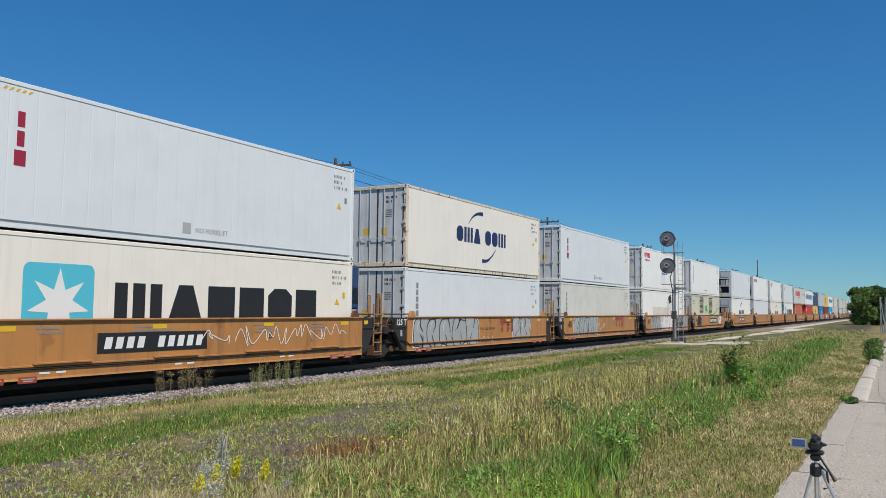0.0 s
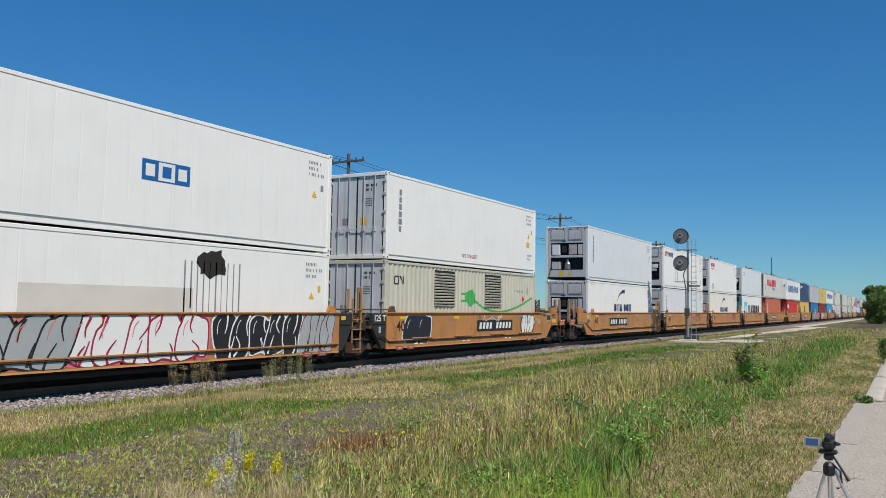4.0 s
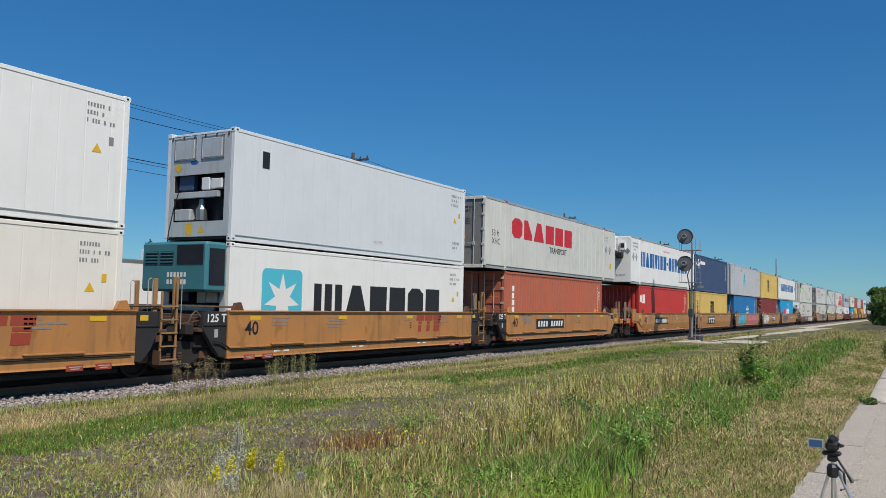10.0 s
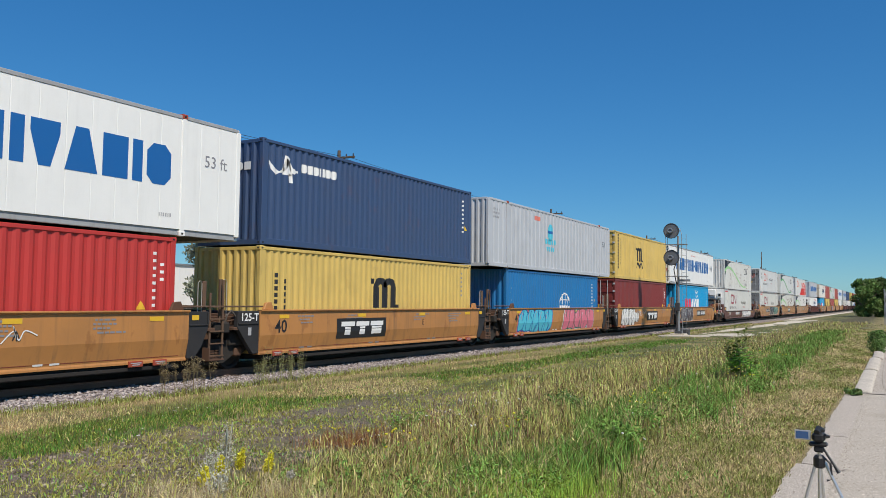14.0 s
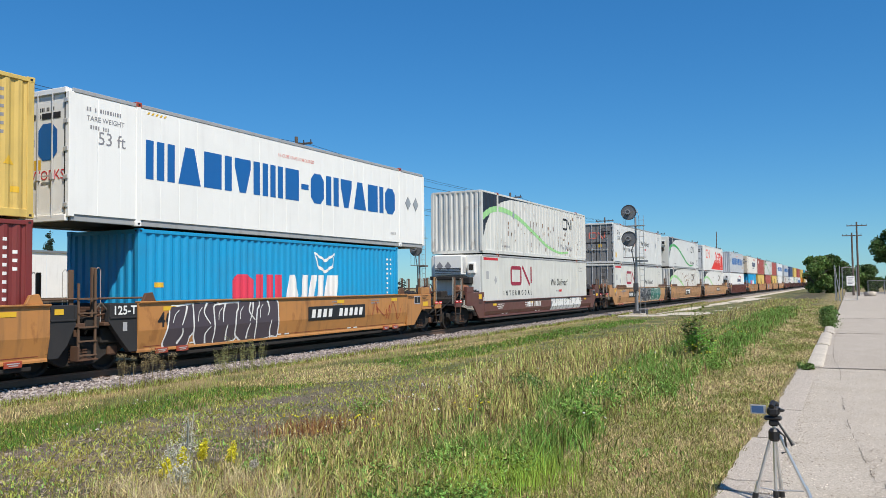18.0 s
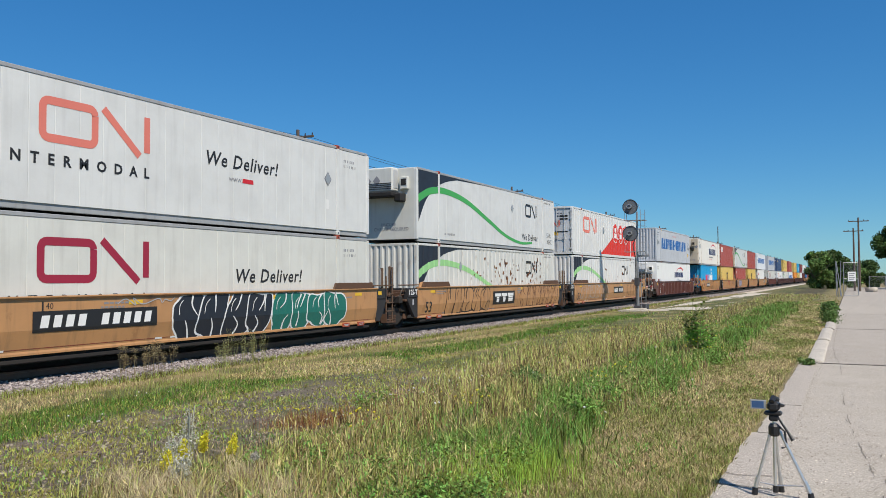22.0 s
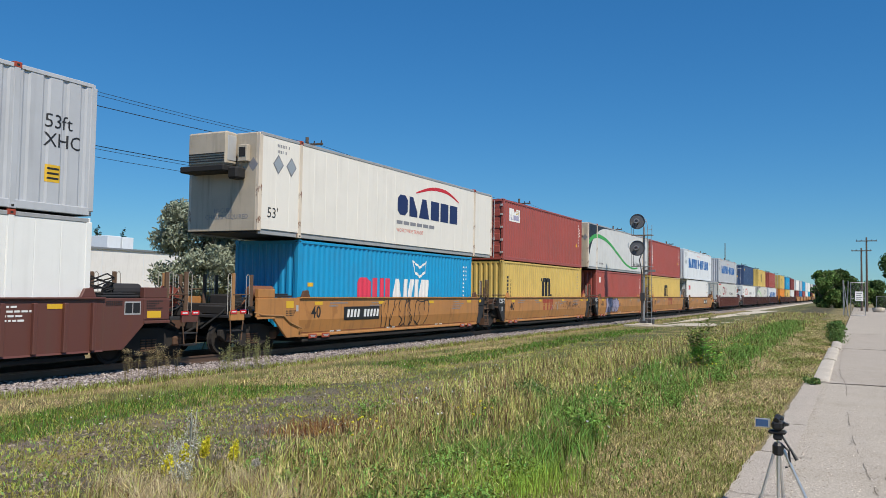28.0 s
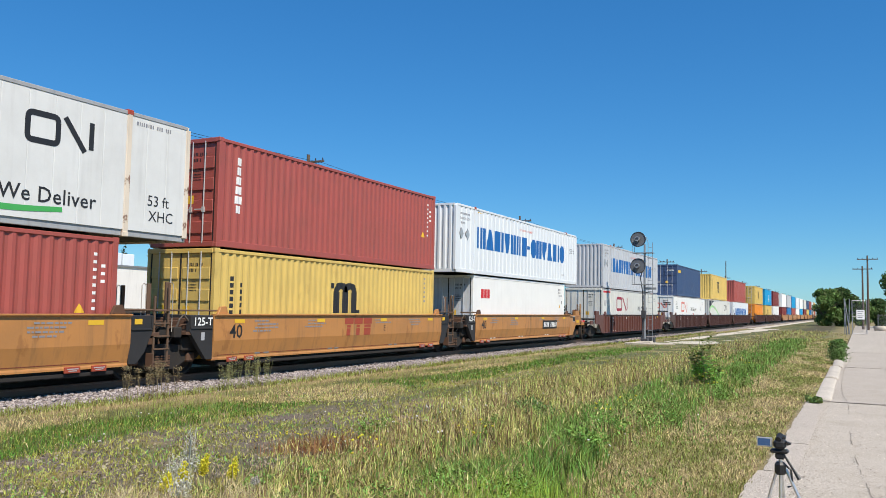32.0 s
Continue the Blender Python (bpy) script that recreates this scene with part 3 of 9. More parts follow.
def container(s, z, kind, color, ends, label, marks=None, end_color=None, frame_color=None, gear=None, seed=0, door_rows=0, group="containers on the train"):
    """A freight container of 40 or 53 feet: corner posts and castings, rails, side walls, roof, floor, and its two ends."""
    long = kind in ("dry53", "smooth53")
    L, w = (L53, W53) if long else (L40, W40)
    c = rolling("freight_container", s, z, label, "container", group)
    fc = frame_color or color
    period, land, slope, deep = PROFILE[kind]
    lo, hi = 0.16, L - 0.16
    fold = folds(lo, hi, period, land, slope, deep)
    face = w / 2 - 0.014
    z0, z1 = 0.16, H - 0.10
    for side, nm in ((1, "a"), (-1, "b")):
        part("side_wall", wall((kind, side), 0.12, L - 0.12, z0, z1, side * face, fold), color, c)
        x0, x1 = sorted((side * w / 2, side * (w / 2 - 0.06)))
        part("top_rail", boxes(("toprail", kind, side), [(x0, x1, 0.1, L - 0.1, z1 - 0.01, H - 0.02)], 0.01), RAILGREY if kind == "smooth53" else fc, c)
        x0, x1 = sorted((side * (w / 2 - (0.045 if kind in ("reefer", "smooth53") else 0.004)), side * (w / 2 - 0.12)))
        part("bottom_rail", boxes(("botrail", kind, side), [(x0, x1, 0.1, L - 0.1, 0.012, z0 + 0.02)], 0.01), RAILGREY if kind == "smooth53" else fc, c)
    part("roof", boxes(("roof", kind), [(-w / 2 + 0.05, w / 2 - 0.05, 0.06, L - 0.06, H - 0.09, H - 0.03)], 0.01), fc, c)
    part("floor", boxes(("floor", kind), [(-w / 2 + 0.08, w / 2 - 0.08, 0.06, L - 0.06, 0.06, 0.16)]), BLACKISH, c)
    ys = ([1.981 - 0.08, L - 1.981 + 0.08] if long else [])
    for y in (0.081, L - 0.081):
        for side in (-1, 1):
            p = part("corner_post", boxes(("post", w, side), [tuple(sorted((side * w / 2, side * (w / 2 - 0.13)))) + (-0.075, 0.075, 0.1, H - 0.1)], 0.012), fc, c, at=pose(0, y, 0))
            if not long and (side > 0 or seed < 26):
                for zz in ((0.059, H - 0.059) if side > 0 else (H - 0.059,)):
                    k = part("corner_casting", CASTING, fc, c, at=pose(side * (w / 2 - 0.078), y, zz))
                    if side > 0 and seed < 22:
                        part("casting_hole", HOLES, GASKET, k)
    for y in ys:
        for side in (-1, 1):
            x0, x1 = sorted((side * (w / 2 + 0.006), side * (w / 2 - 0.06)))
            part("stacking_post", boxes(("spost", side), [(x0, x1, -0.07, 0.07, 0.08, H - 0.06)], 0.01), fc, c, at=pose(0, y, 0))
            for zz in ((0.059, H - 0.045) if side > 0 else (H - 0.045,)):
                k = part("corner_casting", CASTING, INK_RUSTRED if zz > 1 else fc, c, at=pose(side * (w / 2 - 0.07), y, zz))
                if side > 0 and seed < 22:
                    part("casting_hole", HOLES, GASKET, k)
    near, far = ends
    ec = end_color or color
    for which, facing, y in ((near, -1, 0.03), (far, 1, L - 0.03)):
        if which == "doors":
            door_end(c, w, ec, gear or ALU, facing, y, door_rows, seed=seed)
            part("door_header", boxes(("header", w, facing), [(-w / 2 + 0.09, w / 2 - 0.09, y - 0.05, y + 0.05, H - 0.13, H - 0.01)], 0.01), fc, c)
            part("door_sill", boxes(("sill", w, facing), [(-w / 2 + 0.09, w / 2 - 0.09, y - 0.05, y + 0.05, 0.01, 0.15)], 0.01), fc, c)
        elif which == "unit":
            if facing < 0:
                reefer_end(c, ec, seed)
            else:
                part("unit_panel", boxes(("unitback", w), [(-w / 2 + 0.1, w / 2 - 0.1, y - 0.03, y + 0.03, 0.02, H - 0.04)], 0.01), ALU, c)
        elif which == "nose":
            nose_end(c, w, ec, end_color or WHITE, seed)
        elif which == "wall":
            corrugated_end(c, w, ec, facing, y, kind)
        else:
            part("end_panel", boxes(("flatend", w, facing), [(-w / 2 + 0.1, w / 2 - 0.1, y - 0.03, y + 0.03, 0.02, H - 0.04)], 0.01), ec, c)
    if marks:
        marks(Marker(c, w, L, fold, deep > 0.01))
    return c


class Marker:
    """Puts painted marks on the walls of a container."""

    def __init__(self, thing, w, L, fold, folded):
        self.c, self.w, self.L = thing, w, L
        self.fold = fold if folded else None

    def side(self, name, shape, material, label="", lift=0.004):
        face = self.w / 2 - (0.014 if self.fold else 0.013)
        return decal(name, shape, material, self.c, lambda u, v, l: (face + l, u, v), self.fold, lift, label)

    def end(self, name, shape, material, label=""):
        return decal(name, shape, material, self.c, lambda u, v, l: (u, 0.03 - l - 0.004, v), None, 0.004, label)

    def text(self, text, u, v, size, material, spread=1.0, bold=0.0, slant=0.0):
        self.side("lettering", moved(written(text, size, spread, bold, slant), u, v), material)

    def small(self, u, v, seed=1, n=3, material=INK_GREY, wide=0.7):
        """Small stencilled lines that cannot be read."""
        r = random.Random(seed)
        polys = []
        for i in range(n):
            x = u
            while x < u + wide * r.uniform(0.6, 1.0):
                w = r.uniform(0.025, 0.05)
                polys.append(rect(x, x + w, v - 0.17 * i, v - 0.17 * i + 0.085))
                x += w + (0.03 if r.random() < 0.8 else 0.10)
        self.side("stencil_marking", flat(polys), material)

    def upright(self, u, v, count, material, size=0.085, step=0.17, seed=3):
        self.side("stencil_marking", flat([rect(u, u + size, v - step * i, v - step * i + size * 0.8) for i in range(count)]), material)

    def triangle(self, u, v, k=0.2, material=INK_YELLOW):
        self.side("warning_triangle", flat([[(u - k * 0.6, v), (u + k * 0.6, v), (u, v + k)]]), material)

    def label(self, u, v, w, h, material=INK_YELLOW):
        self.side("warning_label", flat([rect(u, u + w, v, v + h)]), material)

    def diamond(self, u, v, k, material=INK_GREY):
        p = self.side("placard", flat([[(u - k, v), (u, v - k * 1.2), (u + k, v), (u, v + k * 1.2)]]), material)
        if material is INK_GREY:
            k *= 0.82
            face = self.w / 2 - 0.013
            part("placard_plate", raw([(face + 0.010, u - k, v), (face + 0.010, u, v - k * 1.2), (face + 0.010, u + k, v), (face + 0.010, u, v + k * 1.2)], [(0, 1, 2, 3)]), PLACARD, p)

    def hazard(self, u, material=INK_YELLOW):
        self.side("height_marking", flat([[(u + 0.13 * i, H - 0.22), (u + 0.13 * i + 0.06, H - 0.22), (u + 0.13 * i + 0.11, H - 0.16), (u + 0.13 * i + 0.05, H - 0.16)] for i in range(5)]), material)

    def stock(self, seed=1):
        """The usual number, size and warning marks at the far end of a side."""
        L = self.L
        self.small(L - 1.05, 2.50, seed, 3)
        self.triangle(L - 0.78, 1.55)
        self.label(L - 0.5, 1.75, 0.12, 0.18, INK_GREY if seed % 2 else INK_YELLOW)
        if seed % 2 == 0:
            self.small(L - 0.9, 0.75, seed + 5, 2, INK_GREY, 0.5)


INK_DARK = mat("blue_black_livery", (0.017, 0.022, 0.034), 0.5, stain=0.15)


# the liveries
def arch_livery(m, green=INK_LIME):
    """A dark corner under a white arch with a green band that runs down along the side."""
    L = m.L
    arch = curve_points([(0.15, 0.75), (0.7, 1.55), (1.4, 2.1), (2.4, 2.5), (3.6, 2.72)], 16)
    parts_ = []
    for a, c in zip(arch, arch[1:]):
        parts_.append([(a[0], a[1]), (c[0], c[1]), (c[0], H - 0.11), (a[0], H - 0.11)])
    parts_.append([(6.6, H - 0.11), (3.6, H - 0.11), (3.6, 2.72)])
    m.side("dark_livery", flat(parts_), INK_DARK)
    line = curve_points([(0.14, 1.66), (1.2, 2.05), (2.6, 2.14), (4.6, 1.88), (7.0, 1.2), (9.0, 0.62), (11.0, 0.35), (12.6, 0.42)], 40)
    m.side("green_band", ribbon(line, [0.30 - 0.005 * i for i in range(41)]), green, lift=0.007)
    m.side("logo", open_badge(L - 4.5, 1.70, 1.65, 0.68), INK_BLACK)
    m.text("We Deliver", L - 5.0, 0.52, 0.33, INK_BLACK if green is INK_GREEN else INK_GREY, 1.05, 0.012)
    m.diamond(L - 6.3 if green is INK_GREEN else 3.9, 2.0, 0.19)
    m.small(2.4, 0.36, 5, 1, INK_GREY, 1.2)
    if green is INK_GREEN:
        m.text("53 ft", L - 1.3, 0.78, 0.26, INK_BLACK)
        m.text("XHC", L - 1.25, 0.42, 0.26, INK_BLACK)
    m.small(L - 1.7, 2.6, 8, 1, INK_GREY, 1.1)


def rusted(m, spots, streaks, seed):
    """The dark corner and green band, with brown rust spots and streaks on the paint."""
    arch_livery(m)
    r = random.Random(seed)
    polys = []
    for i in range(spots):
        u, v = 4.0 + 10.4 * r.random() ** 0.6, 0.2 + 2.3 * r.random() ** 1.2
        a, b = r.uniform(0.02, 0.11), r.uniform(0.03, 0.13)
        polys.append([(u + a * r.uniform(0.6, 1.1) * math.cos(k * 0.785), v + b * r.uniform(0.6, 1.2) * math.sin(k * 0.785)) for k in range(8)])
    for i in range(streaks):
        u, v = 1.9 + 0.45 * r.randrange(0, 30) + r.uniform(-0.03, 0.03), r.uniform(0.25, 1.7)
        w, h = r.uniform(0.012, 0.035), r.uniform(0.05, 0.28)
        polys.append([(u - w, v), (u + w * 0.6, v - 0.02), (u + w, v + h * 0.7), (u, v + h), (u - w * 0.8, v + h * 0.6)])
    m.side("rust_mark", flat(polys), RUSTMARK, lift=0.010)


RUSTMARK = mat("flaking_rust", (0.19, 0.085, 0.042), 0.9, stain=0.5, bump=0.4)


def open_badge(u, v, w, h):
    """A badge of plain shapes: a rounded frame, a slanting bar and an upright bar."""
    b, q = h * 0.185, h * 0.24
    e = w * 0.50
    pts = []
    for cu, cv, a in ((u + e - q, v + h - q, 0), (u + q, v + h - q, 90), (u + q, v + q, 180), (u + e - q, v + q, 270)):
        pts += [(cu + (q - b / 2) * math.cos(radians(a + 22.5 * k)), cv + (q - b / 2) * math.sin(radians(a + 22.5 * k))) for k in range(5)]
    return both(ribbon(pts + pts[:1], b), ribbon([(u + e + 0.75 * b, v + h - 0.1 * b), (u + w - 1.75 * b, v + 0.1 * b)], b), flat([rect(u + w - b, u + w, v + 0.12 * h, v + h)]))


def maker_upright(m, material=INK_GREY, u=0.66, n=6):
    m.side("lettering", blocks(u, 0.90, 1.48, 0.34, n, 6, True, 0.24), material)


def long_word(m, k=1.0, u=2.12, far_text="53 ft", seed=2, flip=False):
    m.side("lettering", name_blocks(u, 1.14, 0.93 * k, 11.75, "3401613085264015"), INK_BLUE)
    m.text(far_text, 0.75 if flip else m.L - 1.25, 1.75, 0.30, INK_BLACK if far_text == "53ft" else INK_GREY)
    if far_text == "53ft":
        m.text("XHC", m.L - 1.25, 1.36, 0.30, INK_BLACK)
        m.side("warning_label", flat([rect(m.L - 1.2, m.L - 0.85, 0.62, 0.98)]), INK_YELLOW)
        m.side("text_bar", flat([rect(m.L - 1.16, m.L - 0.89, v, v + 0.04) for v in (0.68, 0.78, 0.88)]), INK_BLACK, lift=0.008)
    m.text("HI-CUBE CHASSIS REQUIRED", 7.1, 2.36, 0.10, INK_CORAL)
    m.small(0.45, 2.45, seed, 1, INK_GREY, 1.1)
    m.text("TARE WEIGHT", 0.45, 2.24, 0.115, INK_GREY, 1.0, 0.01)
    m.small(0.55, 2.06, seed + 1, 1, INK_GREY, 0.6)
    m.diamond(m.L - 1.3 if flip else 0.55, 1.65, 0.22)
    m.diamond(m.L - 0.7 if flip else 1.15, 1.65, 0.22)
    m.hazard(2.15)
    m.small(m.L - 2.6, 0.42, 4, 1, INK_PALE, 0.4)


def badge_word(m, color, top=True):
    m.side("logo", open_badge(3.42, 1.44, 2.95, 0.96), color)
    m.text("INTERMODAL", 2.5, 0.97, 0.235, INK_BLACK, 2.25, 0.045)
    u, v = (8.2, 1.56) if top else (9.35, 1.42)
    m.text("We Deliver!", u, v, 0.38, INK_BLACK, 1.12, 0.022, 0.2)
    m.text("www.", u + 0.9, v - 0.36, 0.17, INK_GREY)
    m.side("stencil_marking", flat([rect(u + 1.45, u + 1.9, v - 0.36, v - 0.24)]), INK_RED)
    m.small(14.6, 2.4, 5, 2, INK_GREY, 0.9)


def badge_open(m):
    badge_word(m, INK_CORAL)
    m.text("53 ft", 0.9, 2.1, 0.3, INK_BLACK)
    m.text("XHC", 0.95, 1.7, 0.3, INK_BLACK)
    m.label(0.35, 0.42, 0.3, 0.36)
    m.diamond(13.7, 1.75, 0.2)
    m.label(13.6, 0.8, 0.16, 0.3, INK_WHITE)
    m.end("logo", open_badge(-0.55, 1.75, 1.2, 0.5), INK_CORAL)
    m.end("stencil_marking", flat([rect(-0.85, 0.75, 1.42, 1.52), rect(0.35, 1.0, 2.2, 2.3), rect(0.35, 1.0, 2.05, 2.15)]), INK_BLACK)
    m.end("lettering", moved(written("53 ft", 0.3), -0.9, 0.78), INK_BLACK)


def badge_low(m):
    badge_word(m, INK_WINE, False)
    m.side("red_stripe", flat([rect(0.14, 1.83, 2.62, 2.74)]), INK_RED)
    m.diamond(1.55, 1.7, 0.17, INK_PALE)
    m.label(0.45, 1.75, 0.3, 0.36, INK_PALE)


def badge_red(m):
    L = m.L
    m.side("logo", open_badge(2.3, 1.42, 2.9, 1.02), INK_CORAL)
    top = curve_points([(6.1, 0.2), (7.6, 0.72), (9.2, 1.35), (10.6, 1.85), (12.2, 2.2), (13.8, 2.3), (15.98, 1.9)], 30)
    m.side("red_livery", flat([[(a[0], 0.165), (c[0], 0.165), c, a] for a, c in zip(top, top[1:])]), INK_REDPAINT)
    for u in (9.95, 11.42, 12.9):
        ring = [(u + 0.66 * math.cos(k * math.pi / 9), 1.72 + 0.68 * math.sin(k * math.pi / 9)) for k in range(19)]
        disc = flat([[(u + 0.66 * math.cos(k * math.pi / 9), 1.72 + 0.68 * math.sin(k * math.pi / 9)) for k in range(18)]])
        m.side("roundel", disc, INK_REDPAINT, lift=0.008)
        m.side("roundel_ring", ribbon(ring, 0.05), INK_WHITE, lift=0.012)
        m.side("pictogram", flat([rect(u - 0.34, u + 0.34, 1.36, 1.70), rect(u - 0.24, u + 0.24, 1.78, 2.08)]), INK_WHITE, lift=0.012)
    m.diamond(6.9, 1.75, 0.2)
    m.small(L - 1.5, 2.5, 4, 1, INK_GREY, 1.0)
    m.end("logo", open_badge(-0.6, 1.65, 1.1, 0.42), INK_CORAL)
    m.end("stencil_marking", flat([rect(0.5, 1.0, 2.25, 2.36), rect(0.5, 1.0, 2.08, 2.18), rect(0.2, 1.0, 1.33, 1.4), rect(-0.9, -0.3, 1.3, 1.36)]), INK_BLACK)
    m.end("placard", flat([[(-0.95, 1.78), (-0.78, 1.55), (-0.6, 1.78), (-0.78, 2.0)]]), INK_GREY)


INK_REDPAINT = mat("bright_red_livery", (0.66, 0.035, 0.02), 0.5, stain=0.1)


def arc_word_new(m):
    m.side("lettering", name_blocks(7.65, 1.24, 0.74, 4.9, "574000"), INK_NAVY)
    m.side("logo", ribbon(curve_points([(9.0, 2.16), (10.3, 2.46), (11.6, 2.46), (12.7, 2.16)], 16), [0.04 + 0.10 * math.sin(math.pi * i / 16) for i in range(17)]), INK_RED)
    m.text("WORLDWIDE TRANSIT", 7.6, 0.62, 0.14, INK_CORAL)
    m.side("stencil_marking", flat([rect(7.6 + 0.5 * i, 8.02 + 0.5 * i, 0.90, 1.03) for i in range(6)]), INK_GREY)
    m.small(0.8, 2.55, 3, 2, INK_GREY, 0.7)
    m.diamond(0.85, 2.05, 0.24)
    m.diamond(1.45, 2.05, 0.24)
    m.text("53'", 0.4, 0.5, 0.3, INK_BLACK)
    m.end("stencil_marking", flat([rect(0.1, 0.6, 1.16, 1.28), rect(0.65, 1.05, 1.16, 1.28)]), INK_BLACK)
    m.end("lettering", moved(written("53'", 0.3), 0.55, 0.45), INK_BLACK)


def arc_word_old(m):
    m.side("lettering", name_blocks(2.5, 1.42, 0.85, 6.95, "574000"), INK_RED)
    m.text("TRANSPORT", 6.6, 1.02, 0.28, INK_BLACK, 1.0, 0.015)
    m.text("53 ft", 0.6, 1.35, 0.26, INK_BLACK)
    m.text("XHC", 0.62, 1.02, 0.26, INK_BLACK)
    m.small(m.L - 1.8, 2.35, 5, 2, INK_GREY, 0.7)
    m.diamond(m.L - 1.5, 1.7, 0.2)
    m.diamond(m.L - 0.9, 1.7, 0.2)
    m.label(m.L - 0.9, 0.7, 0.3, 0.3)


def m_line(m, low=False):
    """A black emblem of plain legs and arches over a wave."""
    u, v, k = (5.3, 0.84, 1.05) if low else (4.6, 0.90, 0.96)
    legs = [rect(u + a * k, u + (a + 0.30) * k, v + 0.36 * k, v + 1.0 * k) for a in (0.10, 0.60, 1.10)]
    arches = [[(u + (c + q * math.cos(w)) * k, v + (1.0 + 0.30 * (q / 0.40) * math.sin(w)) * k) for q in (0.40, 0.13) for w in ([math.pi * j / 8 for j in range(9)] if q == 0.40 else [math.pi * (8 - j) / 8 for j in range(9)])] for c in (0.50, 1.00)]
    strips = [[p[j], p[j + 1], p[16 - j], p[17 - j]] for p in arches for j in range(8)]
    m.side("logo", flat(legs + strips + [rect(u - 0.06 * k, u + 0.12 * k, v + 1.1 * k, v + 1.26 * k), rect(u + 1.38 * k, u + 1.56 * k, v + 0.36 * k, v + 0.46 * k)]), INK_BLACK)
    m.side("lettering", ribbon(curve_points([(u + 0.06 * k, v - 0.12 * k), (u + 0.2 * k, v + 0.16 * k), (u + 0.5 * k, v + 0.2 * k), (u + 0.74 * k, v - 0.08 * k), (u + 0.98 * k, v + 0.2 * k), (u + 1.28 * k, v + 0.16 * k), (u + 1.42 * k, v - 0.12 * k)], 24), 0.17 * k), INK_BLACK)
    n0, n1 = (7, 6) if low else (12, 9)
    m.side("stencil_marking", flat([rect(0.64, 0.74, 0.98 + 0.18 * i - (0 if low else 0.36), 1.10 + 0.18 * i - (0 if low else 0.36)) for i in range(n0)] + [rect(1.0, 1.10, 1.0 + 0.18 * i - (0 if low else 0.1), 1.12 + 0.18 * i - (0 if low else 0.1)) for i in range(n1)]), INK_BLACK)
    m.upright(m.L - 0.75, 2.5, 6, INK_GREY)
    m.triangle(m.L - 0.55, 1.05)
    m.label(m.L - 0.5, 0.5, 0.18, 0.12)


def red_stock(m, name=None):
    m.upright(m.L - 0.65, 2.45, 8, INK_WHITE)
    m.upright(m.L - 0.42, 2.2, 3, INK_WHITE)
    m.triangle(m.L - 0.95, 1.2)
    if name == "short":
        m.side("lettering", name_blocks(0.36, 1.78, 0.55, 0.95, "541"), INK_WHITE)
    if name == "upright":
        m.side("lettering", blocks(0.58, 0.9, 1.56, 0.46, 6, 6, True, 0.26), INK_WHITE)
    if name == "shield":
        # a worn placard: white ground, a torn notch, yellow rays over slate-blue letter shapes
        m.side("placard", flat([rect(0.72, 1.40, 1.90, 2.52), [(1.40, 1.90), (2.10, 1.90), (2.10, 2.52), (1.62, 2.52), (1.50, 2.34), (1.40, 2.46)]]), INK_WHITE)
        m.side("logo", name_blocks(0.84, 1.98, 0.24, 1.20, "141541"), LILAC, lift=0.008)
        m.side("logo", flat([rect(1.60, 2.06, 2.28, 2.31), rect(1.64, 2.06, 2.35, 2.38), rect(1.66, 2.06, 2.42, 2.45)]), YELLOW, lift=0.008)
        m.side("logo", flat([rect(0.78, 0.86, 2.02, 2.44)]), LILAC, lift=0.008)
    if name == "box":
        m.side("logo", flat([rect(0.8, 1.15, 2.1, 2.45)]), INK_WHITE)
    if name == "thin":
        m.side("lettering", blocks(0.72, 1.1, 1.2, 0.42, 4, 6, True, 0.26), INK_WHITE)


def ship_line(m):
    m.side("lettering", name_blocks(3.25, 1.04, 0.80, 2.15, "53"), INK_PINKRED)
    m.side("lettering", name_blocks(5.6, 1.04, 0.80, 2.6, "7120", 0.18), INK_WHITE)
    m.side("logo", ribbon([(7.2, 2.12), (7.05, 2.52), (7.6, 2.3), (8.15, 2.52), (8.0, 2.12), (7.6, 1.95), (7.2, 2.12)], 0.10), INK_WHITE)
    m.upright(m.L - 0.75, 2.4, 8, INK_WHITE)
    m.upright(m.L - 0.5, 2.4, 4, INK_WHITE)
    m.label(0.5, 1.5, 0.3, 0.12)


INK_PINKRED = mat("pink_red_lettering", (0.72, 0.05, 0.10), 0.5, stain=0.1)


def star_line(m, soot=False):
    m.side("logo", roundrect(1.2, 2.82, 0.68, 2.30, 0.15), INK_SKY)
    m.side("star", star(2.01, 1.49, 0.72), INK_WHITE, lift=0.008)
    m.side("lettering", name_blocks(3.35, 1.04, 0.92, 7.05, "340050"), INK_BLACK)
    m.stock(2)


def star_line_set(m):
    star_line(m)
    body = part("generator_set", boxes("far_gen", [(-1.12, 1.16, m.L + 0.01, m.L + 0.46, 1.42, 2.80)], 0.05), BLUESET, m.c, "dark blue generator set hung on the container")
    part("side_grille", boxes("far_gen_grille", [(1.155, 1.172, m.L + 0.10, m.L + 0.38, 1.6, 2.1)], 0.004), DARKGAP, body)


BLUESET = paint("dark_blue_unit_paint", (0.02, 0.055, 0.16), streak=0.2)


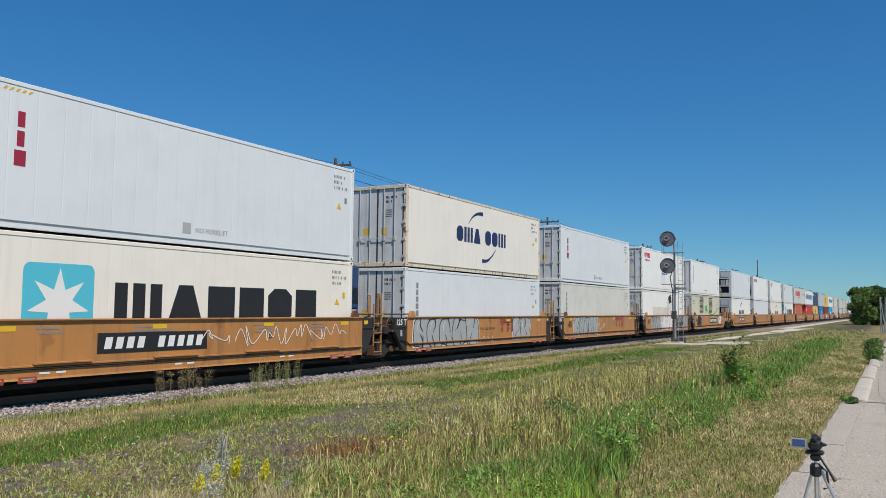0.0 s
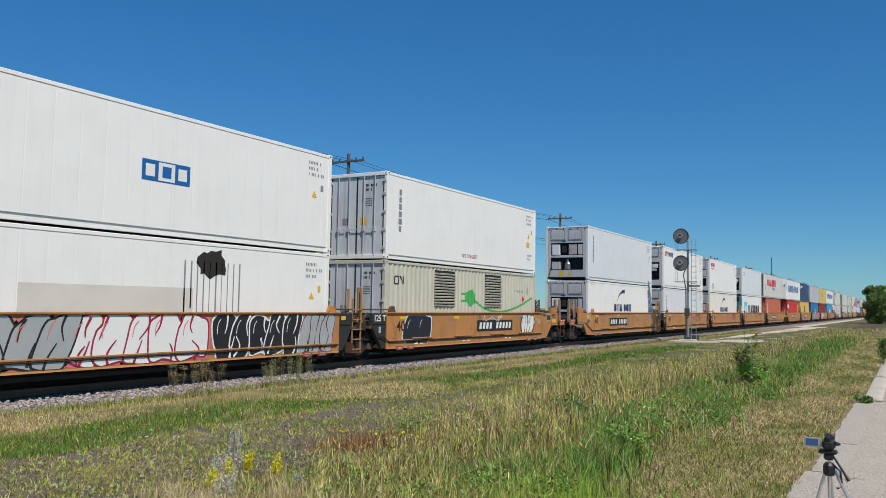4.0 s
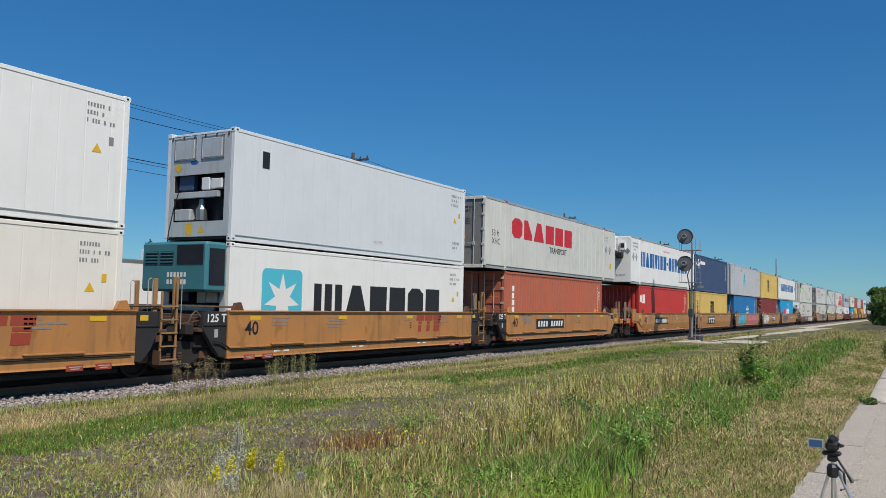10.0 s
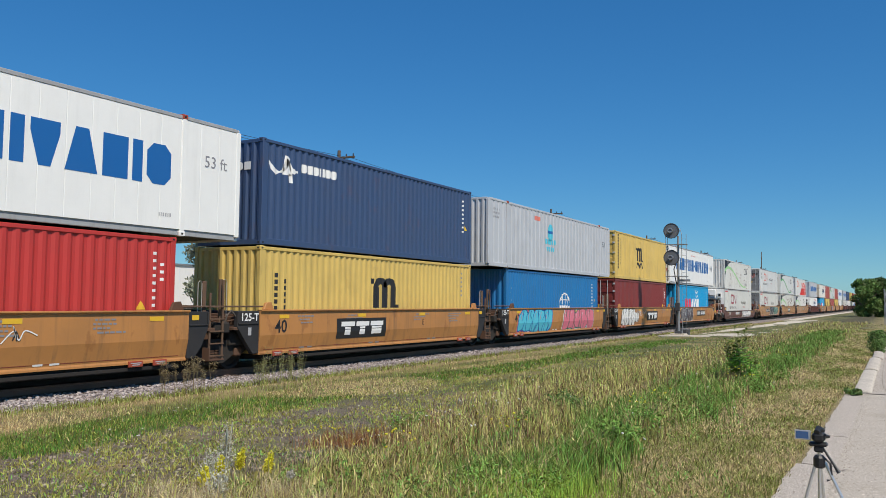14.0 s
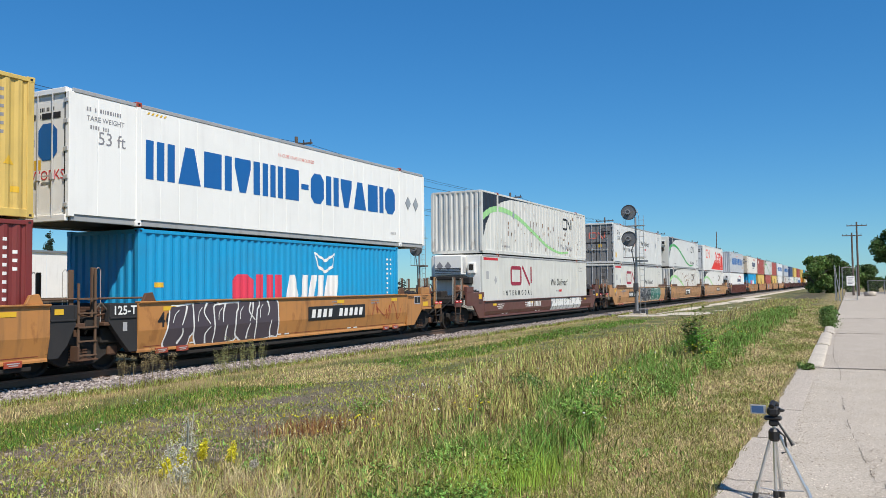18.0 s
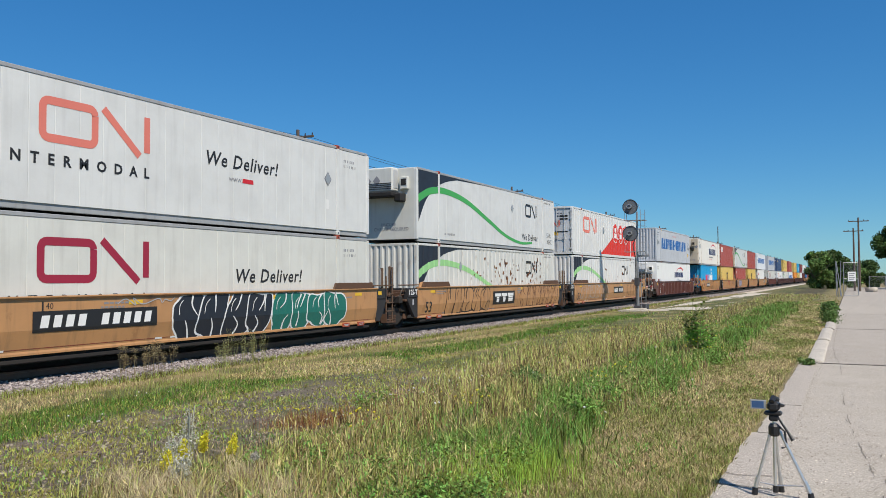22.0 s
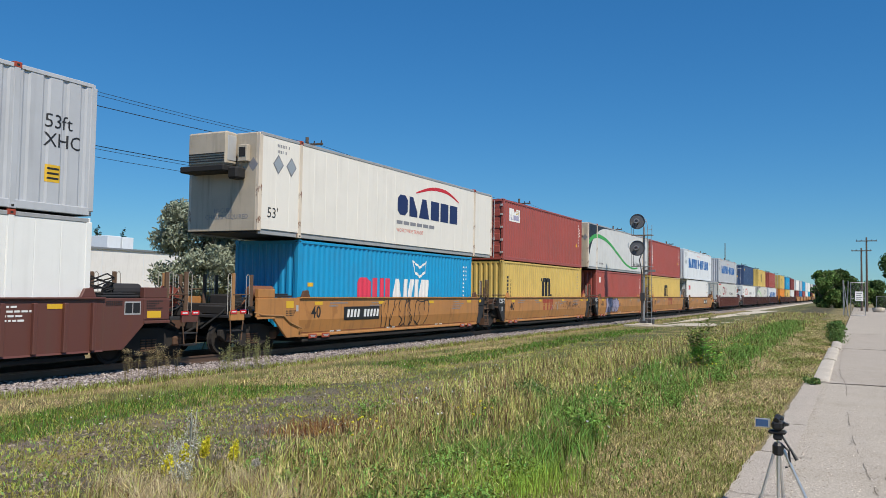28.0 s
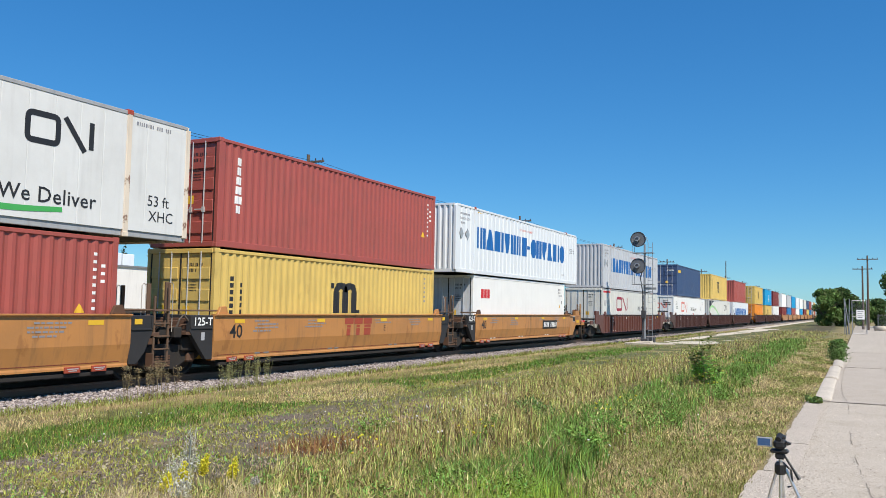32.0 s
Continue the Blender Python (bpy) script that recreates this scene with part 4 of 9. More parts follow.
def arc_name_top(m):
    m.side("lettering", name_blocks(3.75, 1.20, 0.60, 4.55, "5349553"), INK_NAVY)
    m.side("logo", ribbon(curve_points([(4.75, 1.95), (5.1, 2.24), (5.55, 2.42), (6.05, 2.46)], 12), [0.02 + 0.012 * i for i in range(13)]), INK_NAVY)
    m.side("logo", ribbon(curve_points([(6.0, 0.52), (6.5, 0.56), (6.95, 0.78), (7.3, 1.06)], 12), [0.16 - 0.011 * i for i in range(13)]), INK_NAVY)
    m.stock(3)


def arc_name_low(m):
    m.side("lettering", name_blocks(4.38, 1.24, 0.44, 3.3, "5349553"), INK_NAVY)
    m.side("logo", ribbon(curve_points([(4.95, 1.80), (5.3, 2.15), (5.85, 2.38), (6.4, 2.42)], 12), [0.02 + 0.018 * i for i in range(13)]), INK_NAVY)
    m.stock(2)
    m.hazard(0.5)


def wine_mark(m):
    m.side("lettering", blocks(0.8, 1.15, 1.15, 0.42, 3, 2, True, 0.26), INK_WINE)
    m.text("NO FORKLIFT", 5.6, 0.32, 0.13, INK_GREY)
    m.label(5.2, 0.28, 0.26, 0.26, INK_PALE)
    m.stock(3)
    m.hazard(0.6)


def plain_reefer(m):
    m.stock(4)
    m.hazard(m.L - 1.1)


def upright_white(m):
    maker_upright(m, INK_GREY)
    m.stock(5)


def upright_forklift(m):
    maker_upright(m, INK_GREY)
    m.text("NO FORKLIFT", 5.2, 0.35, 0.15, INK_WINE)
    m.stock(4)
    m.label(m.L - 1.0, 1.15, 0.3, 0.22)


def red_word(m, extra=""):
    m.side("lettering", blocks(0.52, 2.20, 0.34, 1.45, 5, 3), INK_RED)
    m.side("stencil_marking", flat([rect(0.62, 0.76, 2.0, 2.07), rect(1.3, 1.9, 2.0, 2.07)]), INK_GREY)
    m.side("stencil_marking", flat([rect(0.82, 1.24, 1.98, 2.1)]), INK_RED)
    if extra == "square":
        m.side("logo", flat([rect(5.36, 6.76, 1.22, 1.70)]), INK_BLUE)
        m.side("logo", flat([rect(5.82, 6.30, 1.25, 1.67)]), INK_WHITE, lift=0.008)
        m.side("lettering", flat([rect(5.46, 5.72, 1.32, 1.6), rect(6.4, 6.66, 1.32, 1.6)]), INK_WHITE, lift=0.008)
        m.side("lettering", flat([rect(5.93, 6.19, 1.33, 1.59)]), INK_BLUE, lift=0.012)
    if extra == "patch":
        m.label(1.05, 0.3, 0.5, 0.5, INK_PALE)
    m.stock(3)
    m.hazard(0.75)


PATCHM = mat("overpainted_patch", (0.66, 0.64, 0.58), 0.6, stain=0.2)


def red_word_burnt(m):
    r = random.Random(4)
    pts = [(7.6 + 0.46 * (1 + 0.25 * r.uniform(-1, 1)) * math.cos(k * math.pi / 9), 2.36 + 0.36 * (1 + 0.25 * r.uniform(-1, 1)) * math.sin(k * math.pi / 9)) for k in range(18)]
    m.side("burn_mark", flat([pts]), BURNT, "black soot burn mark")
    m.side("soot_streak", flat([rect(6.7 + 0.2 * k, 6.72 + 0.2 * k + r.uniform(0, 0.03), r.uniform(0.6, 1.4), 2.4) for k in range(10)]), INK_GREY)
    m.label(2.6, 1.15, 4.4, 0.6, PATCHM)
    m.stock(2)


def two_tone(m):
    m.side("lettering", blocks(0.45, 2.2, 0.36, 0.6, 2, 3, False, 0.34), INK_RED)
    m.side("lettering", blocks(1.05, 2.2, 0.34, 1.5, 5, 5, False, 0.34), INK_NAVY)
    m.stock(4)


def small_square(m):
    m.side("logo", flat([rect(1.05, 1.32, 2.0, 2.45)]), INK_BLACK)
    m.text("HI CUBE", 6.2, 0.4, 0.10, INK_PALE)
    m.stock(4)


def genset(m):
    m.side("logo", open_badge(0.6, 2.1, 0.6, 0.3), INK_BLACK)
    for u in (3.2, 7.2):
        # flat near-black sheet behind the slats, painted as the opening's inner shade
        g = m.side("louvre_frame", flat([rect(u, u + 1.5, 1.38, 2.70)]), DARKGAP, "dark louvred opening", lift=0.01)
        for i in range(12):
            part("slat", boxes("gen_slat", [(-0.012, 0.02, 0.0, 1.5, 0.0, 0.05)]), GENSET, g, at=pose(m.w / 2 - 0.004, u, 1.40 + 0.105 * i, 0, 25, 0))
    m.side("green_plug", flat([[(5.55, 1.62), (6.0, 1.38), (6.35, 1.55), (6.4, 1.8), (6.15, 2.1), (5.65, 1.95)], rect(5.2, 5.6, 1.58, 1.66), rect(5.2, 5.65, 1.84, 1.92)]), INK_GREEN)
    m.side("green_cable", ribbon(curve_points([(6.3, 1.66), (7.2, 1.34), (8.6, 1.20), (10.2, 1.38), (12.0, 1.85)], 24), 0.09), INK_GREEN)
    m.small(10.0, 2.05, 5, 1, INK_GREY, 1.1)
    m.diamond(10.9, 1.75, 0.13, INK_RED)
    m.label(11.3, 1.95, 0.14, 0.35, INK_BLACK)


def clip_on(m):
    """A teal generator set hung on the front of a container."""
    star_line(m)
    body = part("generator_set", boxes("gen_body", [(-1.16, 1.16, -0.72, -0.02, 1.62, 2.86)], 0.06), TEALP, m.c, "scratched teal generator set hung on the container")
    # both recesses are flat plates; their depth is only painted-on shade
    part("recess", boxes("gen_recess", [(0.15, 1.05, -0.735, -0.71, 2.30, 2.78)]), DARKGAP, body)
    part("side_recess", boxes("gen_recess2", [(1.15, 1.175, -0.62, -0.12, 1.80, 2.70)]), DARKGAP, body)
    for x in (-1.0, -0.45):
        g = part("grille", boxes("gen_grille", [(0.0, 0.46, -0.735, -0.715, 2.30, 2.62)]), DARKGAP, body, at=pose(x, 0, 0))
        for k in range(4):
            part("slat", boxes("gen_bar", [(0.0, 0.46, -0.755, -0.736, 0.0, 0.03)]), TEALP, g, at=pose(0, 0, 2.34 + 0.08 * k))
    decal("number_marking", flat([rect(-0.2 + 0.12 * k, -0.12 + 0.12 * k, 1.98, 2.10) for k in range(6)] + [rect(-0.2 + 0.12 * k, -0.12 + 0.12 * k, 1.80, 1.92) for k in range(6)]), INK_WHITE, body, lambda u, v, l: (u, -0.72 - l, v))


TEALP = paint("scratched_teal_paint", (0.045, 0.20, 0.24), streak=0.4, stain=0.4)


def seahorse(m):
    r = random.Random(3)
    m.side("lettering", name_blocks(1.65, 2.16, 0.25, 1.65, "505255"), INK_WHITE)
    m.side("logo", both(ribbon(curve_points([(0.3, 2.3), (0.5, 2.05), (0.85, 2.1), (1.1, 2.42), (1.25, 2.15), (1.5, 2.15)], 16), [0.05 + 0.03 * (i % 5) for i in range(17)]), flat([[(0.85, 2.0), (1.25, 2.0), (1.15, 2.5), (0.95, 2.55)], [(1.15, 1.8), (1.27, 1.8), (1.25, 2.05), (1.1, 2.05)]])), INK_WHITE)
    m.upright(m.L - 0.7, 2.4, 8, INK_WHITE)
    m.triangle(m.L - 0.45, 1.3)
    m.end("lettering", blocks(-0.9, 2.05, 0.22, 1.7, 6, 4), INK_WHITE)


def transport_blue(m):
    m.side("logo", both(flat([[(6.9 + 0.36 * math.cos(k * math.pi / 6), 1.9 + 0.42 * math.sin(k * math.pi / 6)) for k in range(12)]]), blocks(6.2, 1.32, 0.25, 1.4, 5, 4, False, 0.34), blocks(6.4, 0.98, 0.22, 1.0, 4, 6, False, 0.34)), INK_SKY)
    m.side("logo", flat([rect(6.55, 7.25, 1.85, 1.98)]), INK_BLUE, lift=0.008)
    m.text("53", m.L - 1.3, 1.7, 0.3, INK_BLACK)
    m.label(4.9, 2.35, 0.7, 0.2, INK_CORAL)
    m.small(0.5, 2.4, 6, 3, INK_GREY, 0.8)


def globe_line(m):
    m.side("lettering", blocks(6.3, 0.95, 0.34, 1.6, 5, 4, False, 0.3), INK_WHITE)
    m.side("stencil_marking", flat([rect(6.3 + 0.2 * k, 6.42 + 0.2 * k, 0.62, 0.80) for k in range(8)]), INK_WHITE)
    m.side("logo", ribbon(curve_points([(6.4, 1.35), (6.6, 1.72), (7.1, 1.9), (7.6, 1.72), (7.8, 1.35)], 14), 0.08), INK_WHITE)
    m.side("logo", flat([rect(6.75, 6.8, 1.35, 1.8), rect(7.1, 7.15, 1.35, 1.88), rect(7.4, 7.45, 1.35, 1.8), rect(6.5, 7.7, 1.55, 1.6)]), INK_WHITE)
    m.upright(0.5, 2.0, 6, INK_WHITE)
    m.upright(m.L - 0.95, 2.4, 10, INK_WHITE)
    m.label(m.L - 0.6, 1.5, 0.18, 0.14)
    m.triangle(m.L - 0.5, 0.9)


def freight_word(m):
    m.side("lettering", name_blocks(7.9, 1.52, 0.50, 4.3, "25615257", 0.15), INK_NAVY)
    m.text("Fast Freight", 9.2, 1.12, 0.27, INK_NAVY)
    m.side("logo", ribbon(curve_points([(8.9, 2.10), (9.9, 2.36), (11.2, 2.42), (12.3, 2.2)], 16), [0.03 + 0.012 * i for i in range(17)]), INK_RED)
    m.diamond(1.1, 1.2, 0.2)
    m.diamond(1.7, 1.2, 0.2)
    m.small(0.4, 2.4, 3, 2, INK_GREY, 0.6)


def short_word_white(m):
    m.side("lettering", blocks(0.8, 1.9, 0.4, 1.0, 3, 2, False, 0.34), INK_RED)
    m.stock(3)


def long_word_white(m):
    long_word(m, 1.0)
    m.end("stencil_marking", flat([rect(0.2, 1.0, 2.2, 2.32), rect(-1.0, -0.1, 0.95, 1.05)]), INK_GREY)


def long_word_doors(m):
    long_word(m, 1.0, seed=5, flip=True)
    m.end("lettering", name_blocks(-1.1, 1.35, 0.8, 2.0, "385"), INK_BLUE)
    m.end("lettering", moved(written("WORKS", 0.22), 0.05, 0.92), INK_RED)
    m.end("stencil_marking", flat([rect(-0.3, 0.2, 2.25, 2.38), rect(0.4, 1.0, 2.25, 2.38)]), INK_BLACK)


def navy_small(m):
    m.side("logo", flat([rect(0.6, 1.6, 2.15, 2.4)]), INK_YELLOW)
    m.end("stencil_marking", flat([rect(0.3, 0.9, 2.3, 2.4), rect(0.3, 0.9, 2.1, 2.2), rect(-0.9, -0.3, 1.9, 2.0)]), INK_WHITE)

# ---- well cars ----
def ring(key, r, thick, sides=20, axis="x", at=(0, 0, 0)):
    if key in CACHE:
        return CACHE[key]
    pts = []
    for k in range(sides + 1):
        w = 2 * math.pi * k / sides
        a, b = r * math.cos(w), r * math.sin(w)
        pts.append((at[0], at[1] + a, at[2] + b) if axis == "x" else (at[0] + a, at[1], at[2] + b))
    return tube(key, pts, thick, 5)


def wheel_mesh():
    """A railway wheel on its side: tread, flange, dished plate and hub."""
    prof = [(0.0, 0.09), (0.10, 0.09), (0.12, 0.03), (0.32, 0.0), (0.36, 0.05), (0.42, 0.05), (0.425, -0.06), (0.45, -0.075), (0.45, -0.10), (0.36, -0.10), (0.32, -0.04), (0.12, -0.03), (0.0, -0.09)]
    verts, faces, k = [], [], 20
    for i in range(k):
        w = 2 * math.pi * i / k
        verts += [(x, r * math.cos(w), r * math.sin(w)) for r, x in prof]
    m = len(prof)
    for i in range(k):
        j = (i + 1) % k
        for q in range(m - 1):
            faces.append((i * m + q, j * m + q, j * m + q + 1, i * m + q + 1))
    return raw(verts, faces)


WHEEL = wheel_mesh()
SIDEFRAME = extruded("sideframe", [(-1.25, 0.50), (-1.22, 0.66), (-0.75, 0.70), (-0.35, 0.80), (0.35, 0.80), (0.75, 0.70), (1.22, 0.66), (1.25, 0.50), (1.05, 0.36), (0.82, 0.40), (0.42, 0.18), (-0.42, 0.18), (-0.82, 0.40), (-1.05, 0.36)], "x", -0.07, 0.07, 0.015)


def truck(car, y, near=True):
    """A freight truck: two side frames, springs, bolster, four wheels on two axles."""
    body = part("truck", boxes("bolster", [(-1.05, 1.05, -0.2, 0.2, 0.42, 0.74), (-0.35, 0.35, -0.35, 0.35, 0.74, 0.92)], 0.02), TRUCKM, car, at=pose(0, y, 0))
    for side in (-1, 1):
        f = part("side_frame", SIDEFRAME, TRUCKM, body, at=pose(side * 1.02, 0, 0))
        if side > 0 and near:
            tagged(part("spring", boxes("springs", [(0.92, 1.12, k * 0.17 - 0.06, k * 0.17 + 0.06, 0.26 + 0.06 * j, 0.295 + 0.06 * j) for k in (-1, 0, 1) for j in range(5)]), RUSTY, body), kind="stuff")
    for a in (-0.89, 0.89):
        part("axle", tube(("axle", a), [(-1.08, a, 0.42), (1.08, a, 0.42)], 0.075, 8), TRUCKM, body)
        for side in (-1, 1) if near else (1,):
            part("wheel", WHEEL, TRUCKM, body, at=pose(side * 0.80, a, 0.42, 0, 0, 0 if side > 0 else 180))
            if side > 0 and near:
                part("bearing", boxes("bearing", [(-0.09, 0.09, -0.13, 0.13, -0.12, 0.12)], 0.04), RUSTY, body, at=pose(side * 1.08, a, 0.46))
    return body


SILL = {"bend": 0.0}        # the level at which the smooth sills of a car turn inwards


def sill_profile(side, drop=0.0):
    if SILL["bend"]:
        pts = [(1.36, 1.52), (1.50, 1.52), (1.50, 1.485), (1.47, 1.47), (1.47, SILL["bend"]), (1.385, 0.44), (1.40, 0.40), (1.40, 0.36), (1.25, 0.36), (1.25, 0.42), (1.325, 0.45), (1.41, SILL["bend"] + 0.02), (1.41, 1.44), (1.36, 1.46)]
    else:
        pts = [(1.36, 1.52), (1.50, 1.52), (1.50, 1.485), (1.47, 1.47), (1.47, 0.40), (1.49, 0.36), (1.30, 0.36), (1.30, 0.42), (1.41, 0.44), (1.41, 1.44), (1.36, 1.46)]
    return [(side * x, z - drop if z > 1 else z) for x, z in pts]


def rail_hoop(key, y0, y1, x, z0, z1, r=0.024):
    return tube(key, [(x, y0, z0), (x, y0, z1 - 0.05), (x, y0 + 0.05 * (1 if y1 > y0 else -1), z1), (x, y1 - 0.05 * (1 if y1 > y0 else -1), z1), (x, y1, z1 - 0.05), (x, y1, z0)], r, 6)


POSTM = mat("rusty_brown_post", (0.13, 0.075, 0.045), 0.8, stain=0.5, bump=0.3)
TANPOST = mat("faded_tan_post", (0.36, 0.19, 0.075), 0.75, stain=0.5, bump=0.3)
GRABM = mat("pale_worn_rod", (0.40, 0.37, 0.33), 0.6, stain=0.3)
HOSEM = mat("dusty_grey_hose", (0.11, 0.09, 0.075), 0.8, stain=0.3)


def span(a, c):
    return (min(a, c), max(a, c))


def post(car, y, x, z0, z1, material, g, key):
    """A flat steel upright with a thin bent grab rod beside it."""
    p = part("post", boxes((key, "post", y, x), [(x - 0.03, x + 0.03, y - 0.055, y + 0.055, z0, z1)], 0.008), material, car)
    part("grab_rod", rail_hoop((key, "rod", y, x), y + g * 0.075, y + g * 0.20, x, z0 + 0.05, z1, 0.011), GRABM, p)


def art_end(car, g, y, paint_, dark, number, near=True):
    """The end of a unit that rests on a shared truck. g: -1 at the start, +1 at the far end."""
    w = 0.80 if g < 0 else 0.66
    for side in (-1, 1):
        o = [(y, 0.40), (y, 1.50), (y + g * w, 1.50), (y + g * w, 1.10), (y + g * 0.45, 0.66), (y + g * 0.22, 0.40)]
        panel = part("end_panel", extruded(("artpanel", g, y, side), o, "x", side * 1.44, side * 1.30, 0.01), dark, car)
        if side > 0:
            part("panel_flange", boxes(("artflange", g, y), [(1.44, 1.465, *span(y + g * 0.03, y + g * (w - 0.02)), 1.165, 1.20), (1.44, 1.465, *span(y + g * (w - 0.05), y + g * w), 1.20, 1.49)], 0.005), dark, panel)
    part("end_platform", boxes(("artdeck", g, y), [(-1.42, 1.42, *span(y, y + g * 0.9), 1.02, 1.10), (-0.45, 0.45, *span(y, y + g * 1.4), 0.72, 1.02)], 0.01), RUSTY, car)
    part("end_sill", boxes(("artsill", g, y), [(-1.40, 1.40, *span(y - g * 0.06, y + g * 0.1), 0.5, 1.5)], 0.01), dark, car)
    if not near:
        return
    part("walkway_rail", tube(("artrail", g, y), [(1.36, y - g * 0.25, 1.62), (1.36, y + g * 1.3, 1.62)], 0.026, 6), POSTM, car)
    part("cross_bar", boxes(("artbar", g, y), [(-1.3, 1.3, *span(y + g * 0.25, y + g * 0.40), 1.28, 1.42), (-1.3, 1.3, *span(y + g * 0.62, y + g * 0.72), 1.15, 1.36)], 0.012), RUSTY, car)
    tone = TANPOST if paint_ is TAN and (not SILL["bend"]) else POSTM
    if g > 0:
        lad = part("ladder", boxes(("ladrail", g, y), [(1.37, 1.41, y + 0.72, y + 0.77, 0.36, 1.95)], 0.006), tone, car)
        part("ladder_rail", boxes(("ladrail2", g, y), [(1.37, 1.41, y + 1.15, y + 1.20, 0.30, 2.28)], 0.006), tone, lad)
        for i in range(5):
            part("rung", boxes(("rung", g, y), [(1.37, 1.43, y + 0.72, y + 1.20, 0.0, 0.03)]), tone, lad, at=pose(0, 0, 0.40 + 0.30 * i))
        post(car, y + 0.62, 1.30, 1.05, 2.24, tone, -1, "art")
        post(car, y + 1.22, 1.26, 1.05, 2.30, tone, 1, "art")
        post(car, y + 0.35, -1.30, 1.05, 2.24, tone, -1, "art")
        part("end_step", boxes(("artstep", g, y), [(1.20, 1.44, y + 0.74, y + 1.22, 0.30, 0.335), (1.20, 1.44, y + 0.70, y + 0.73, 0.30, 0.62)], 0.006), RUSTY, car)
    else:
        post(car, y - 0.50, -1.28, 1.05, 2.24, tone, -1, "art")
        part("hose", tube(("hose", g, y), [(1.30, y - 0.55, 1.10), (1.36, y - 0.72, 1.30), (1.36, y - 0.95, 1.52), (1.33, y - 1.06, 1.40), (1.25, y - 1.10, 1.1), (1.1, y - 1.15, 0.85)], 0.024, 6), HOSEM, car)
    part("brake_gear", boxes(("gear", g, y), [(0.5, 1.2, *span(y + g * 0.3, y + g * 0.8), 0.62, 0.98), (-0.2, 0.4, *span(y + g * 0.5, y + g * 0.9), 1.10, 1.32), (0.9, 1.34, *span(y + g * 0.95, y + g * 1.2), 0.95, 1.22)], 0.03), TRUCKM, car)
    part("brake_rod", tube(("artpipe", g, y), [(1.30, y + g * 0.1, 1.18), (1.32, y + g * 0.7, 1.30), (1.20, y + g * 1.3, 1.20)], 0.016, 5), RUSTY, car)
    if number and g < 0:
        decal("lettering", moved(written("125-T" if SILL["bend"] else "125 T", 0.20, 1.0, 0.03), y - 0.70, 1.255), INK_WHITE, car, lambda u, v, l: (1.444 + l, u, v))
        decal("sticker", flat([rect(y - 0.42, y - 0.30, 0.88, 1.08)]), INK_PALE, car, lambda u, v, l: (1.444 + l, u, v))
    elif number:
        decal("reflector", flat([rect(y + 0.12, y + 0.34, 1.30, 1.42)]), INK_YELLOW, car, lambda u, v, l: (1.444 + l, u, v))


